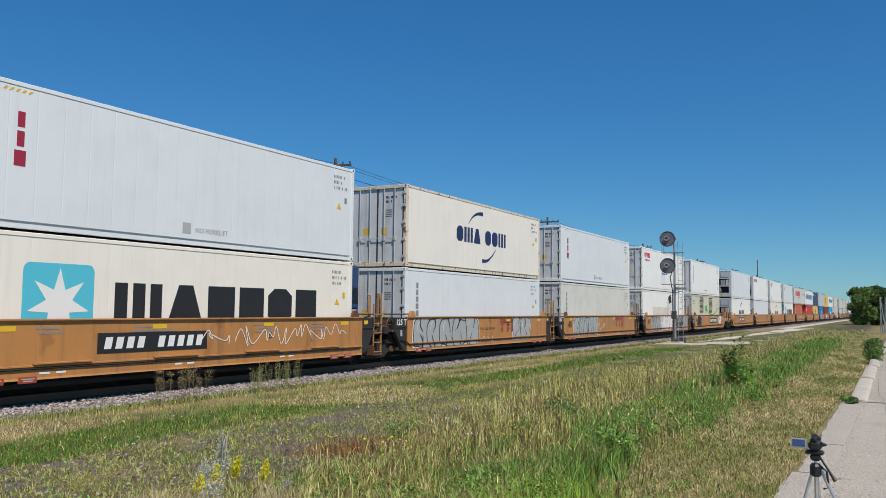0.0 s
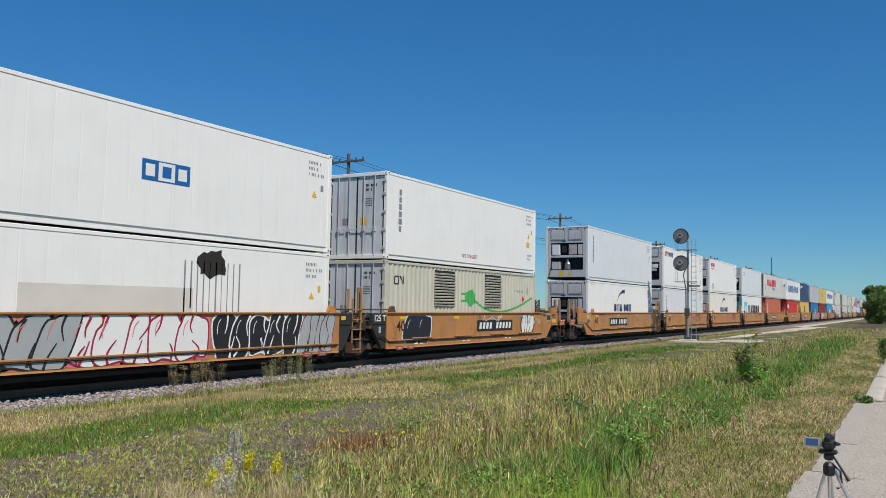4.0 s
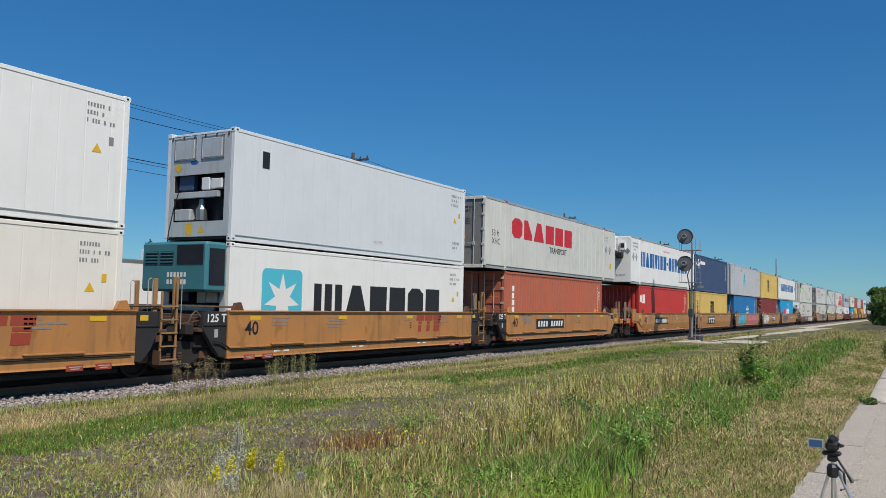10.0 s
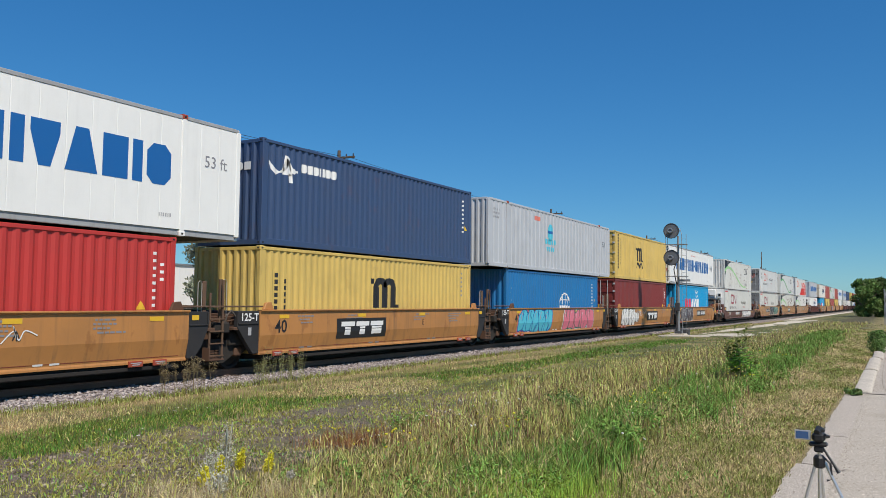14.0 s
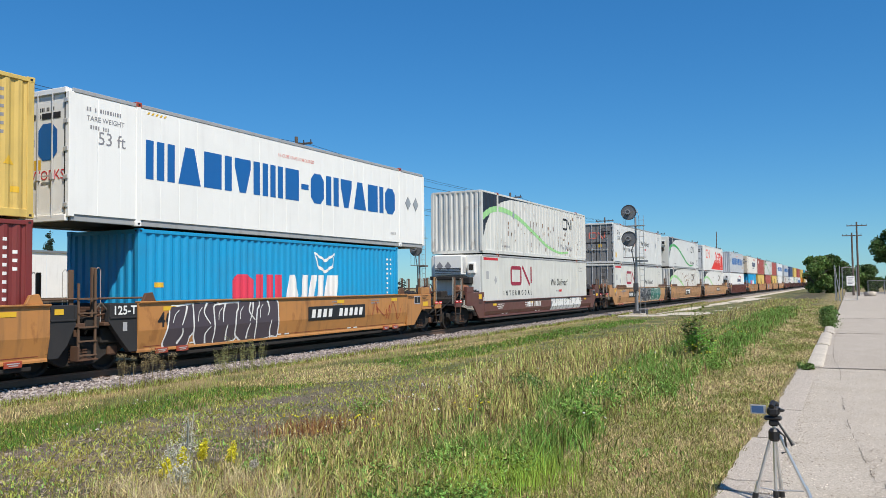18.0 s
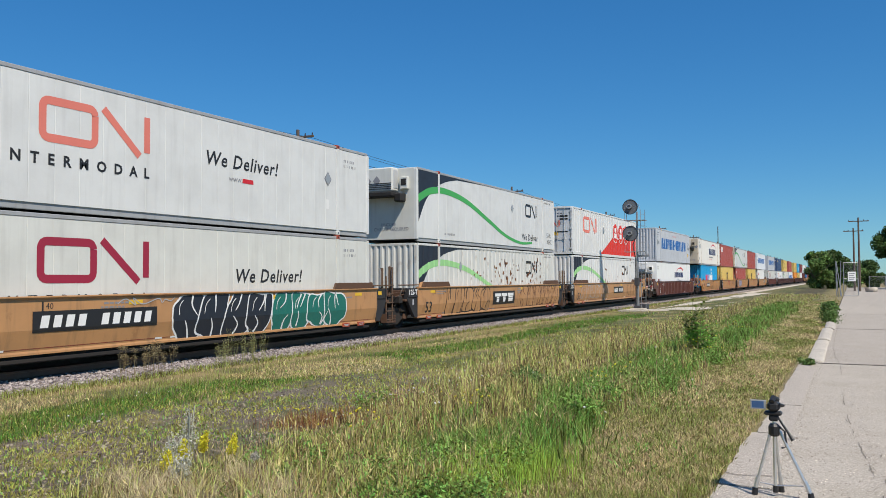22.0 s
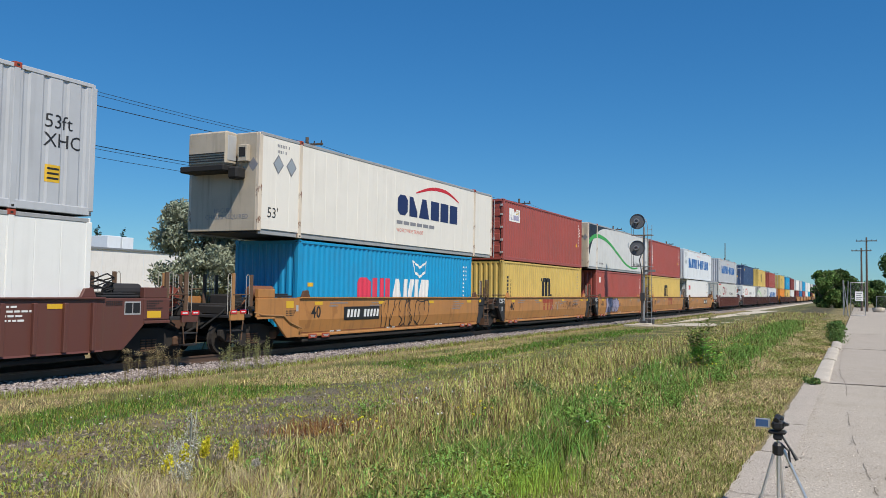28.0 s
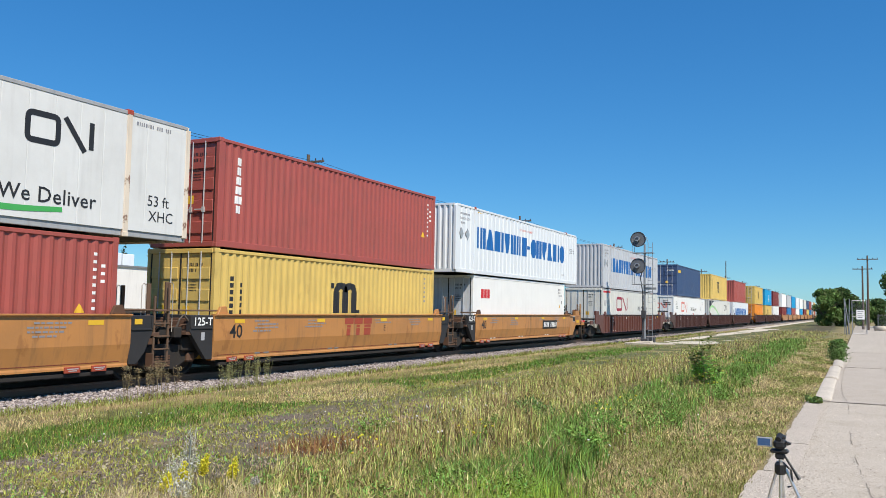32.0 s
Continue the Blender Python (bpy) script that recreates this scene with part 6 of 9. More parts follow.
def t4(car):
    plate(car, 6.05, 3.2)
    tag(car, 0.9, 2.4, 0.5, 1.42, 2, INK_BLACK, INK_NAVY, 41, INK_WHITE)
    scrawl(car, 6.6, 8.2, 1.15, 0.3, INK_WHITE, 9)
    tag(car, 10.2, 11.4, 0.6, 1.40, 2, INK_WHITE, INK_BLACK, 42, INK_BLACK)
    scrawl(car, 11.4, 12.3, 0.95, 0.35, INK_WHITE, 12)


def t5(car):
    decal("lettering", moved(written("S-2054-11 REEFER CLEARANCE", 0.095), 0.62, 1.36), INK_BLACK, car, side_at)
    plate(car, 2.8, 3.25)


def t7(car):
    owner(car, 8.3, "red")


def t10(car):
    plate(car, 2.65, 3.15)
    scrawl(car, 0.9, 1.5, 0.7, 0.7, INK_PALE, 4)
    scrawl(car, 7.9, 8.6, 0.9, 0.45, INK_WHITE, 7)


def t11(car):
    owner(car, 3.1, "board")


def t12(car):
    tag(car, 0.9, 4.6, 0.45, 1.46, 5, INK_SKY, INK_BLUE, 51, INK_PINK)
    tag(car, 6.2, 10.6, 0.45, 1.46, 5, INK_PINK, INK_TEAL, 52, INK_WHITE)


def t13(car):
    tag(car, 0.6, 3.2, 0.42, 1.46, 4, INK_WHITE, INK_BLACK, 61, INK_BLACK)
    tag(car, 3.3, 4.0, 0.6, 1.2, 1, INK_WHITE, INK_BLACK, 62, INK_BLACK)
    scrawl(car, 4.1, 5.8, 0.95, 0.4, INK_WHITE, 3)
    owner(car, 6.05, "board")


def t14(car):
    tag(car, 0.75, 4.8, 0.42, 1.46, 5, PLUM, INK_WHITE, 71, None, 0.4)
    plate(car, 6.3, 3.2)
    scrawl(car, 9.9, 11.8, 0.6, 0.7, INK_RUSTRED, 5)


def t15(car):
    tag(car, 8.9, 14.2, 0.38, 1.06, 5, INK_WHITE, INK_DARK, 81, INK_DARK, 0.4)
    plate(car, 5.0, 2.2, None, INK_WHITE, 1, 0.72)


def t16(car):
    plate(car, 3.2, 3.25)
    tag(car, 7.1, 10.6, 0.42, 1.47, 4, INK_DARK, INK_WHITE, 91)
    tag(car, 10.8, 14.2, 0.42, 1.47, 4, INK_TEAL, INK_WHITE, 92)
    scrawl(car, 5.4, 7.0, 1.28, 0.18, INK_PALE, 3)
    scrawl(car, 1.0, 2.3, 1.2, 0.25, INK_PALE, 4)


def t17(car):
    owner(car, 6.95, "board")
    tag(car, 2.2, 6.5, 0.42, 1.47, 5, TAN2, INK_BLACK, 95)
    tag(car, 10.5, 13.2, 0.45, 1.46, 3, TAN2, INK_BROWN, 96, None, 0.95)
    tag(car, 13.3, 15.9, 0.45, 1.46, 4, TAN2, INK_BROWN, 94, None, 0.8)


def t18(car):
    tag(car, 1.2, 7.0, 0.60, 1.42, 6, TAN2, INK_PALE, 97)
    plate(car, 8.6, 2.6)
    tag(car, 12.6, 15.4, 0.60, 1.42, 3, TAN2, INK_BROWN, 98)


def t20(car):
    plate(car, 2.1, 2.15)
    tag(car, 4.4, 7.7, 0.50, 1.44, 4, TAN, INK_BLACK, 15)


def t21(car):
    scrawl(car, 6.2, 7.6, 0.8, 0.5, INK_PALE, 4)
    scrawl(car, 8.6, 11.0, 0.78, 0.55, INK_BLACK, 14)
    owner(car, 4.6, "red")


def t22(car):
    tag(car, 1.55, 4.5, 0.52, 1.44, 4, LILAC, INK_NAVY, 99)
    scrawl(car, 4.75, 5.25, 0.80, 0.35, INK_NAVY, 6)


def t23(car):
    owner(car, 5.5, "red")


def t24(car):
    plate(car, 8.0, 2.2)


GREYEND = paint("grey_door_paint", (0.62, 0.64, 0.66), streak=0.35, stain=0.3)
STAINED = paint("stained_cream_paint", (0.52, 0.45, 0.35), streak=0.45, stain=0.4)
DARKEND = paint("sooty_door_paint", (0.22, 0.22, 0.22), streak=0.5, stain=0.5)

A2 = ("art", "art")
CARS = [
    # place of the well, length, ends, paint, ribs, marks, size, letter, trucks
    (8.63, L40, A2, TAN, False, t0, "", "B", (True, False)),
    (23.97, L40, A2, TAN, False, t1, "", "C", (True, False)),
    (39.03, L40, A2, TAN, False, t2, "40", "D", (True, False)),
    (54.38, L40, A2, TAN, False, t3, "40", "", (True, False)),
    (69.52, L40, ("art", "cpl"), TAN, False, t4, "40", "A", (True, True)),
    (88.75, L40, ("cpl", "art"), TAN, False, t5, "40", "B", (True, False)),
    (103.98, L40, A2, TAN, False, t7, "40", "C", (True, False)),
    (118.98, L40, A2, TAN, False, t7, "40", "D", (True, False)),
    (134.34, L40, A2, TAN, False, t7, "40", "E", (True, False)),
    (150.06, L40, ("art", "cpl"), TAN, False, t5, "40", "A", (True, True)),
    (169.21, L40, ("cpl", "art"), TAN, False, t10, "40", "A", (True, False)),
    (184.29, L40, A2, TAN, False, t11, "40", "E", (True, False)),
    (199.87, L40, A2, TAN, False, t12, "40", "D", (True, False)),
    (215.36, L40, A2, TAN, False, t13, "40", "C", (True, False)),
    (230.29, L40, ("art", "cpl"), TAN, False, t14, "40", "B", (True, True)),
    (250.01, L53, ("cpl", "cpl"), BROWN, False, t15, "", "", (True, True)),
    (273.14, L53, ("cpl", "art"), TAN2, False, t16, "53", "A", (True, False)),
    (292.72, L53, A2, TAN2, False, t17, "53", "C", (True, False)),
    (312.20, L53, ("art", "cpl"), TAN2, False, t18, "53", "B", (True, True)),
    (335.64, L53, ("cpl", "cpl"), BROWN, True, None, "53", "", (True, True)),
    (359.18, L40, ("cpl", "art"), TAN, False, t20, "40", "", (True, False)),
    (374.85, L40, A2, TAN, False, t21, "40", "C", (True, False)),
    (390.15, L40, A2, TAN, False, t22, "40", "D", (True, False)),
    (405.43, L40, A2, TAN, False, t23, "40", "E", (True, False)),
    (421.31, L40, ("art", "cpl"), TAN, False, t24, "40", "", (True, True)),
    (441.01, L53, ("cpl", "cpl"), BROWN, True, None, "", "", (True, True)),
    (463.81, L53, ("cpl", "art"), DARKBROWN, True, None, "", "", (True, False)),
    (483.11, L53, A2, DARKBROWN, True, None, "", "", (True, False)),
    (502.41, L53, ("art", "cpl"), DARKBROWN, True, None, "", "", (True, True)),
    (528.41, L40, ("cpl", "art"), DARKBROWN, True, None, "", "", (True, False)),
    (544.41, L40, A2, DARKBROWN, True, None, "", "", (True, False)),
    (560.41, L40, ("art", "cpl"), DARKBROWN, True, None, "", "", (True, True)),
] + [(580.4 + 15.3 * k + 4.0 * (k // 5), L40, ("cpl" if k % 5 == 0 else "art", "cpl" if k % 5 == 4 else "art"), TAN, False, None, "", "", (True, k % 5 == 4)) for k in range(10)]

for i, (s, L, ends, pnt, ribs, extra, size, letter, trucks) in enumerate(CARS):
    lab = TANLABEL
    if pnt in (BROWN, DARKBROWN):
        lab = "dark brown steel well car with ribbed sides" if ribs else "brown steel well car with sprayed graffiti"
    elif extra in (t1, t2, t3, t12, t13, t14, t16, t17, t18):
        lab = "tan steel well car with large sprayed graffiti"
    well_car(s, L, ends, pnt, ribs, extra, size, letter, lab, i + 1, trucks, "graffiti" in lab)


def load(i, low, high):
    """The containers of car i: low and high are (kind, colour, ends, label, marks, and other settings)."""
    s, L = CARS[i][0], CARS[i][1]
    for spec, z in ((low, LOW), (high, HIGH)):
        kind, color, ends, label, marks = spec[:5]
        more = spec[5] if len(spec) > 5 else {}
        own = L53 if "53" in kind else L40
        container(s + (L - own) / 2, z, kind, color, ends, label, marks, seed=i, **more)


DU, UD, DD, NW, WD, DW = ("doors", "unit"), ("unit", "doors"), ("doors", "doors"), ("nose", "doors"), ("wall", "doors"), ("doors", "wall")
GD = {"end_color": GREYEND, "frame_color": None}
load(0, ("reefer", CREAM, DU, "cream refrigerated container with blue star square and black lettering", star_line_set, GD), ("reefer", PALE, DU, "pale grey refrigerated container with wrinkled lower sheet and wine-red letters", wine_mark, GD))
load(1, ("reefer", PALE, DU, "pale grey refrigerated container with grey upright letters", upright_white, GD), ("reefer", CREAM, DU, "cream refrigerated container with navy name between arcs and rusty edges", arc_name_top, {"end_color": GREYEND, "frame_color": RUSTEDGE}))
load(2, ("reefer", OFFWHITE, DU, "off-white refrigerated container with upright letters", upright_white, GD), ("reefer", PALE, DU, "pale grey refrigerated container with wine-red upright letters", wine_mark, GD))
load(3, ("reefer", WHITE, DU, "worn white refrigerated container with black burn mark", red_word_burnt, GD), ("reefer", WHITE, DU, "white refrigerated container with red name and blue badge", lambda m: red_word(m, "square"), GD))
load(4, ("dry", GENSET, DW, "cream generator container with louvres and green cable stripe", genset, GD), ("reefer", WHITE, DU, "white refrigerated container with upright letters and yellow labels", upright_forklift, GD))
load(5, ("reefer", WHITE, UD, "white refrigerated container with navy name and arc", arc_name_low), ("reefer", PALE, UD, "pale refrigerated container with upright letters and grey unit end", upright_white))
load(6, ("reefer", PALE, UD, "pale grey refrigerated container with faint upright letters", upright_white), ("reefer", WHITE, UD, "white refrigerated container with small two-coloured name", two_tone))
load(7, ("reefer", CREAM, UD, "cream refrigerated container with navy name and arc", arc_name_low), ("reefer", WHITE, UD, "white refrigerated container with red name and grey patch", lambda m: red_word(m, "patch")))
load(8, ("reefer", WHITE, UD, "white refrigerated container with teal generator set and blue star square", clip_on), ("reefer", PALE, UD, "plain white refrigerated container with small black emblem", small_square))
load(9, ("dry", ORANGERED, DW, "orange-red corrugated container with white stencils", lambda m: red_stock(m, "thin"), {"door_rows": 4}), ("smooth53", OFFWHITE, DD, "long off-white container with red block name", arc_word_old, {"end_color": DARKEND}))
load(10, ("dry", RED, ("wall", "doors"), "red corrugated container with small white name", lambda m: red_stock(m, "short")), ("smooth53", WHITE, NW, "long white refrigerated container with large blue name", long_word_white))
load(11, ("dry", YELLOW, WD, "yellow corrugated container with black emblem", lambda m: m_line(m, True)), ("dry", NAVY, WD, "navy blue corrugated container with white seahorse emblem", seahorse))
load(12, ("dry", BLUE, WD, "blue corrugated container with white globe emblem", globe_line), ("dry53", SILVER, WD, "long grey corrugated container with light blue emblem", transport_blue))
load(13, ("dry", MAROON, DW, "maroon corrugated container with closed doors", red_stock, {"door_rows": 4}), ("dry", YELLOW, DW, "yellow corrugated container with black emblem and closed doors", m_line, {"door_rows": 4}))
load(14, ("dry", SKYBLUE, WD, "bright blue corrugated container with red and white name", ship_line), ("smooth53", WHITE, DD, "long white container with large blue name and lettered doors", long_word_doors))
load(15, ("smooth53", OFFWHITE, NW, "long white container with wine-red emblem and slogan", badge_low, {"end_color": WHITE}), ("dry53", RUSTWHITE, WD, "long rust-spotted white container with dark corner and green band", lambda m: rusted(m, 8, 55, 3)))
load(16, ("smooth53", OFFWHITE, DD, "long white container with wine-red emblem and sooty doors", badge_low, {"end_color": DARKEND}), ("smooth53", DUSTY, DD, "long white container with faded red emblem and sooty doors", badge_open, {"end_color": DARKEND}))
load(17, ("dry53", RUSTWHITE, WD, "long rust-stained white container with dark corner and green band", lambda m: rusted(m, 170, 20, 4)), ("smooth53", DUSTY, NW, "long white refrigerated container with dark corner and green band", lambda m: arch_livery(m, INK_GREEN), {"end_color": OFFWHITE}))
load(18, ("dry53", DUSTY, WD, "long white corrugated container with dark corner and green band", lambda m: rusted(m, 14, 24, 5)), ("dry53", DUSTY, DD, "long white corrugated container with red wave and three roundels", badge_red, {"end_color": GREYEND}))
load(19, ("smooth53", WHITE, NW, "long white refrigerated container with blue name under a red arc", freight_word), ("dry53", SILVER, WD, "long grey corrugated container with large blue name", lambda m: long_word(m, 1.0, far_text="53ft")))
load(20, ("dry", SKYBLUE, WD, "bright blue corrugated container with pink and white name", ship_line), ("smooth53", CREAM, NW, "long cream refrigerated container with navy name and red arc", arc_word_new, {"end_color": STAINED, "frame_color": RUSTEDGE}))
load(21, ("dry", YELLOW, WD, "yellow corrugated container with black emblem", lambda m: m_line(m, True)), ("dry", BRICKRED, DW, "brick red corrugated container with small white label", lambda m: red_stock(m, "shield"), {"door_rows": 4}))
load(22, ("dry", BRICKRED, WD, "brick red corrugated container with small white square", lambda m: red_stock(m, "box")), ("smooth53", DUSTY, NW, "long pale refrigerated container with dark corner and green band", lambda m: arch_livery(m, INK_GREEN), {"end_color": STAINED, "frame_color": RUSTEDGE}))
load(23, ("dry", YELLOW, DW, "yellow corrugated container with black emblem and closed doors", lambda m: m_line(m, True), {"door_rows": 4}), ("dry", BRICKRED, DW, "brick red corrugated container with white upright letters", lambda m: red_stock(m, "upright"), {"door_rows": 4}))
load(24, ("reefer", WHITE, DU, "white refrigerated container with small red name", short_word_white, GD), ("dry53", PALE, WD, "long pale grey container with large blue name", long_word))
load(25, ("smooth53", OFFWHITE, DD, "long white container with wine-red emblem", badge_low), ("dry53", SILVER, WD, "long grey corrugated container with large blue name", long_word))
load(26, ("smooth53", WHITE, DD, "long white container with faded red emblem", badge_open), ("dry", NAVY, DW, "navy blue corrugated container with small yellow mark", navy_small, {"door_rows": 3}))
load(27, ("dry53", OFFWHITE, WD, "long white container with dark corner and green band", arch_livery), ("dry", YELLOW, WD, "yellow corrugated container with black emblem", m_line))
load(28, ("dry53", PALE, WD, "long pale grey container with large blue name", long_word), ("dry", BRICKRED, WD, "brick red corrugated container with white stencils", red_stock))
load(29, ("dry", ORANGE, DW, "orange corrugated container with closed doors", red_stock, {"door_rows": 4}), ("dry", YELLOW, DW, "yellow corrugated container with black emblem", m_line, {"door_rows": 4}))
load(30, ("dry", YELLOW, WD, "yellow corrugated container with black emblem", m_line), ("dry", SKYBLUE, WD, "bright blue corrugated container with white marks", globe_line))
load(31, ("reefer", WHITE, DU, "white refrigerated container with plain ribbed sides", plain_reefer), ("dry", MAROON, DW, "maroon corrugated container with closed doors", red_stock, {"door_rows": 4}))
far_loads = [(MAROON, WHITE), (BLUE, SILVER), (BRICKRED, SKYBLUE), (WHITE, PALE), (SKYBLUE, WHITE), (MAROON, OFFWHITE), (YELLOW, NAVY), (BLUE, BRICKRED), (WHITE, PALE), (ORANGERED, YELLOW)]
names = {MAROON: "maroon", WHITE: "white", BLUE: "blue", SILVER: "grey", BRICKRED: "brick red", SKYBLUE: "bright blue", PALE: "pale grey", OFFWHITE: "off-white", YELLOW: "yellow", NAVY: "navy blue", ORANGERED: "orange-red"}
for k, (low, high) in enumerate(far_loads):
    load(32 + k, ("dry", low, WD, names[low] + " corrugated steel container far down the train", red_stock), ("dry", high, WD, names[high] + " corrugated steel container far down the train", red_stock))

# ---- the ground ----
def ground_z(x, y):
    """The lie of the land: flat by the pavement, falling a little to the ballast, and rising with the line."""
    xs = (-60.0, -25.0, -19.0, -17.6, -14.4, -13.7, -10.0, -6.0, -2.0, -1.1)
    zs = (-0.2, -0.35, -0.42, -0.52, -0.52, -0.42, -0.33, -0.20, -0.06, -0.02)
    base = float(np.interp(x, xs, zs))
    lift = rise(y) * (1.0 if x < -6 else max(0.0, (-1.1 - x) / 4.9))
    if -13.6 < x < -1.3 and y < 90:
        base += 0.045 * noise.noise((x * 0.5, y * 0.5, 3.0)) + 0.02 * noise.noise((x * 2.1, y * 2.1, 8.0))
    return base + lift


def gravelly(x, y):
    """The bare stony ground between the mown grass and the meadow: above 0 on it."""
    n = 0.55 * noise.noise((x * 0.42, y * 0.42, 1.7)) + 0.35 * noise.noise((x * 1.6, y * 1.3, 4.4))
    return min(1.0 - abs(x + 7.7 + 0.06 * (y - 7.0)) / 1.75, (15.5 - y) / 4.0) + n


def ground_sheet():
    xs = [-2800, -700, -250, -120, -60, -40, -30, -25, -21, -19, -17.6, -14.4, -13.7] + [-13.3 + 0.4 * k for k in range(31)] + [-1.1, -0.69, -0.68, 16, 16.01, 40, 150, 600, 2800]
    ys = [-900, -200, -60, -20, 0] + [2 + 0.5 * k for k in range(80)] + [42 + 3 * k for k in range(30)] + [140, 180, 240, 320, 420, 600, 1000, 2000, 4000]
    verts, faces = [], []
    for y in ys:
        for x in xs:
            if x <= -1.09:
                z = ground_z(max(x, -60), min(y, 420))
            elif x < 16.005:
                z = -0.03 if x < -0.685 else -0.16
            else:
                z = -0.03
            verts.append((x, y, z))
    n = len(xs)
    for j in range(len(ys) - 1):
        for i in range(n - 1):
            faces.append((j * n + i, j * n + i + 1, (j + 1) * n + i + 1, (j + 1) * n + i))
    return raw(verts, faces)


def ground_material():
    m = bpy.data.materials.new("weedy_ground")
    m.use_nodes = True
    t = m.node_tree
    n, link = t.nodes, t.links.new
    b = n["Principled BSDF"]
    b.inputs["Roughness"].default_value = 0.95
    co = n.new("ShaderNodeTexCoord")
    sep = n.new("ShaderNodeSeparateXYZ")
    link(co.outputs["Object"], sep.inputs[0])

    def noisy(scale, detail=6):
        k = n.new("ShaderNodeTexNoise")
        k.inputs["Scale"].default_value, k.inputs["Detail"].default_value = scale, detail
        link(co.outputs["Object"], k.inputs["Vector"])
        return k.outputs["Fac"]

    def ramp(src, a, c):
        r = n.new("ShaderNodeMapRange")
        r.inputs["From Min"].default_value, r.inputs["From Max"].default_value = a, c
        link(src, r.inputs[0])
        return r.outputs[0]

    def op(kind, a, c):
        k = n.new("ShaderNodeMath")
        k.operation = kind
        for i, v in enumerate((a, c)):
            if isinstance(v, float):
                k.inputs[i].default_value = v
            else:
                link(v, k.inputs[i])
        return k.outputs[0]

    def mix(fac, a, c):
        k = n.new("ShaderNodeMix")
        k.data_type = "RGBA"
        link(fac, k.inputs[0])
        for i, v in ((6, a), (7, c)):
            if isinstance(v, tuple):
                k.inputs[i].default_value = (*v, 1)
            else:
                link(v, k.inputs[i])
        return k.outputs[2]

    speck = noisy(30, 4)
    patch = noisy(0.55, 6)
    x = op("ADD", sep.outputs[0], op("MULTIPLY", op("SUBTRACT", noisy(0.35, 3), 0.5), 5.0))
    green = mix(ramp(speck, 0.3, 0.7), (0.045, 0.055, 0.018), (0.13, 0.14, 0.04))
    straw = mix(ramp(speck, 0.3, 0.7), (0.20, 0.15, 0.065), (0.37, 0.29, 0.135))
    stones = mix(ramp(noisy(55, 3), 0.35, 0.65), (0.05, 0.038, 0.03), (0.22, 0.18, 0.14))
    col = mix(ramp(patch, 0.50, 0.66), green, straw)
    band = op("MULTIPLY", op("MULTIPLY", ramp(sep.outputs[0], -10.2, -9.2), ramp(sep.outputs[0], -5.2, -6.6)), ramp(sep.outputs[1], 17.0, 12.0))
    col = mix(op("MULTIPLY", band, ramp(noisy(1.6, 6), 0.36, 0.52)), col, stones)
    col = mix(op("MULTIPLY", ramp(x, -3.2, -1.6), 0.75), col, straw)
    col = mix(op("MULTIPLY", ramp(x, -12.2, -13.2), 0.8), col, straw)
    # darkens the soil under tall grass, putting shade between blades into the colour
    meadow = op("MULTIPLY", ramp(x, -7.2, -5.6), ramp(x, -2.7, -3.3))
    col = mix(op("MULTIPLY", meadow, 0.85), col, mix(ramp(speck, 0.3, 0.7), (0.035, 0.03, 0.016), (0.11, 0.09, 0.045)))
    link(col, b.inputs["Base Color"])
    k = n.new("ShaderNodeBump")
    k.inputs["Strength"].default_value, k.inputs["Distance"].default_value = 0.9, 0.04
    link(noisy(22, 6), k.inputs["Height"])
    link(k.outputs[0], b.inputs["Normal"])
    return m


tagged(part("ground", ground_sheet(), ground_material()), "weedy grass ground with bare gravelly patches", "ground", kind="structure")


def stones_mesh(spots, seed, lo, hi, flat_=0.7):
    """Many broken stones in one mesh: spots are (x, y, z) rows."""
    r = np.random.default_rng(seed)
    k = len(spots)
    cube = np.array([(-1, -1, -1), (1, -1, -1), (1, 1, -1), (-1, 1, -1), (-1, -1, 1), (1, -1, 1), (1, 1, 1), (-1, 1, 1)], float)
    v = cube[None] * r.uniform(0.55, 1.0, (k, 8, 3))
    v[:, :, 2] *= flat_
    a = r.uniform(0, math.tau, k)
    c, s = np.cos(a)[:, None], np.sin(a)[:, None]
    x, y = v[:, :, 0] * c - v[:, :, 1] * s, v[:, :, 0] * s + v[:, :, 1] * c
    tilt = r.uniform(-0.6, 0.6, k)[:, None]
    z = v[:, :, 2] + x * tilt
    size = (lo + (hi - lo) * r.random(k) ** 2)[:, None]
    out = np.stack([x * size, y * size, z * size], -1) + np.asarray(spots)[:, None]
    quads = np.array([(3, 2, 1, 0), (4, 5, 6, 7), (0, 1, 5, 4), (1, 2, 6, 5), (2, 3, 7, 6), (3, 0, 4, 7)])
    return quick_mesh(out.reshape(-1, 3), (np.arange(k)[:, None, None] * 8 + quads[None]).reshape(-1, 4))


def quick_mesh(verts, quads, tris=None):
    """A large mesh from arrays."""
    me = bpy.data.meshes.new("mesh")
    tris = np.zeros((0, 3), int) if tris is None else tris
    me.vertices.add(len(verts))
    me.vertices.foreach_set("co", np.asarray(verts, np.float32).ravel())
    loops = np.concatenate([quads.ravel(), tris.ravel()]).astype(np.int32)
    me.loops.add(len(loops))
    me.loops.foreach_set("vertex_index", loops)
    me.polygons.add(len(quads) + len(tris))
    starts = np.concatenate([np.arange(len(quads)) * 4, len(quads) * 4 + np.arange(len(tris)) * 3]).astype(np.int32)
    me.polygons.foreach_set("loop_start", starts)
    me.update(calc_edges=True)
    return me


# ---- track ----
def sloped(me):
    for v in me.vertices:
        v.co.z += GRADE * (v.co.y - 15.0)
    return me


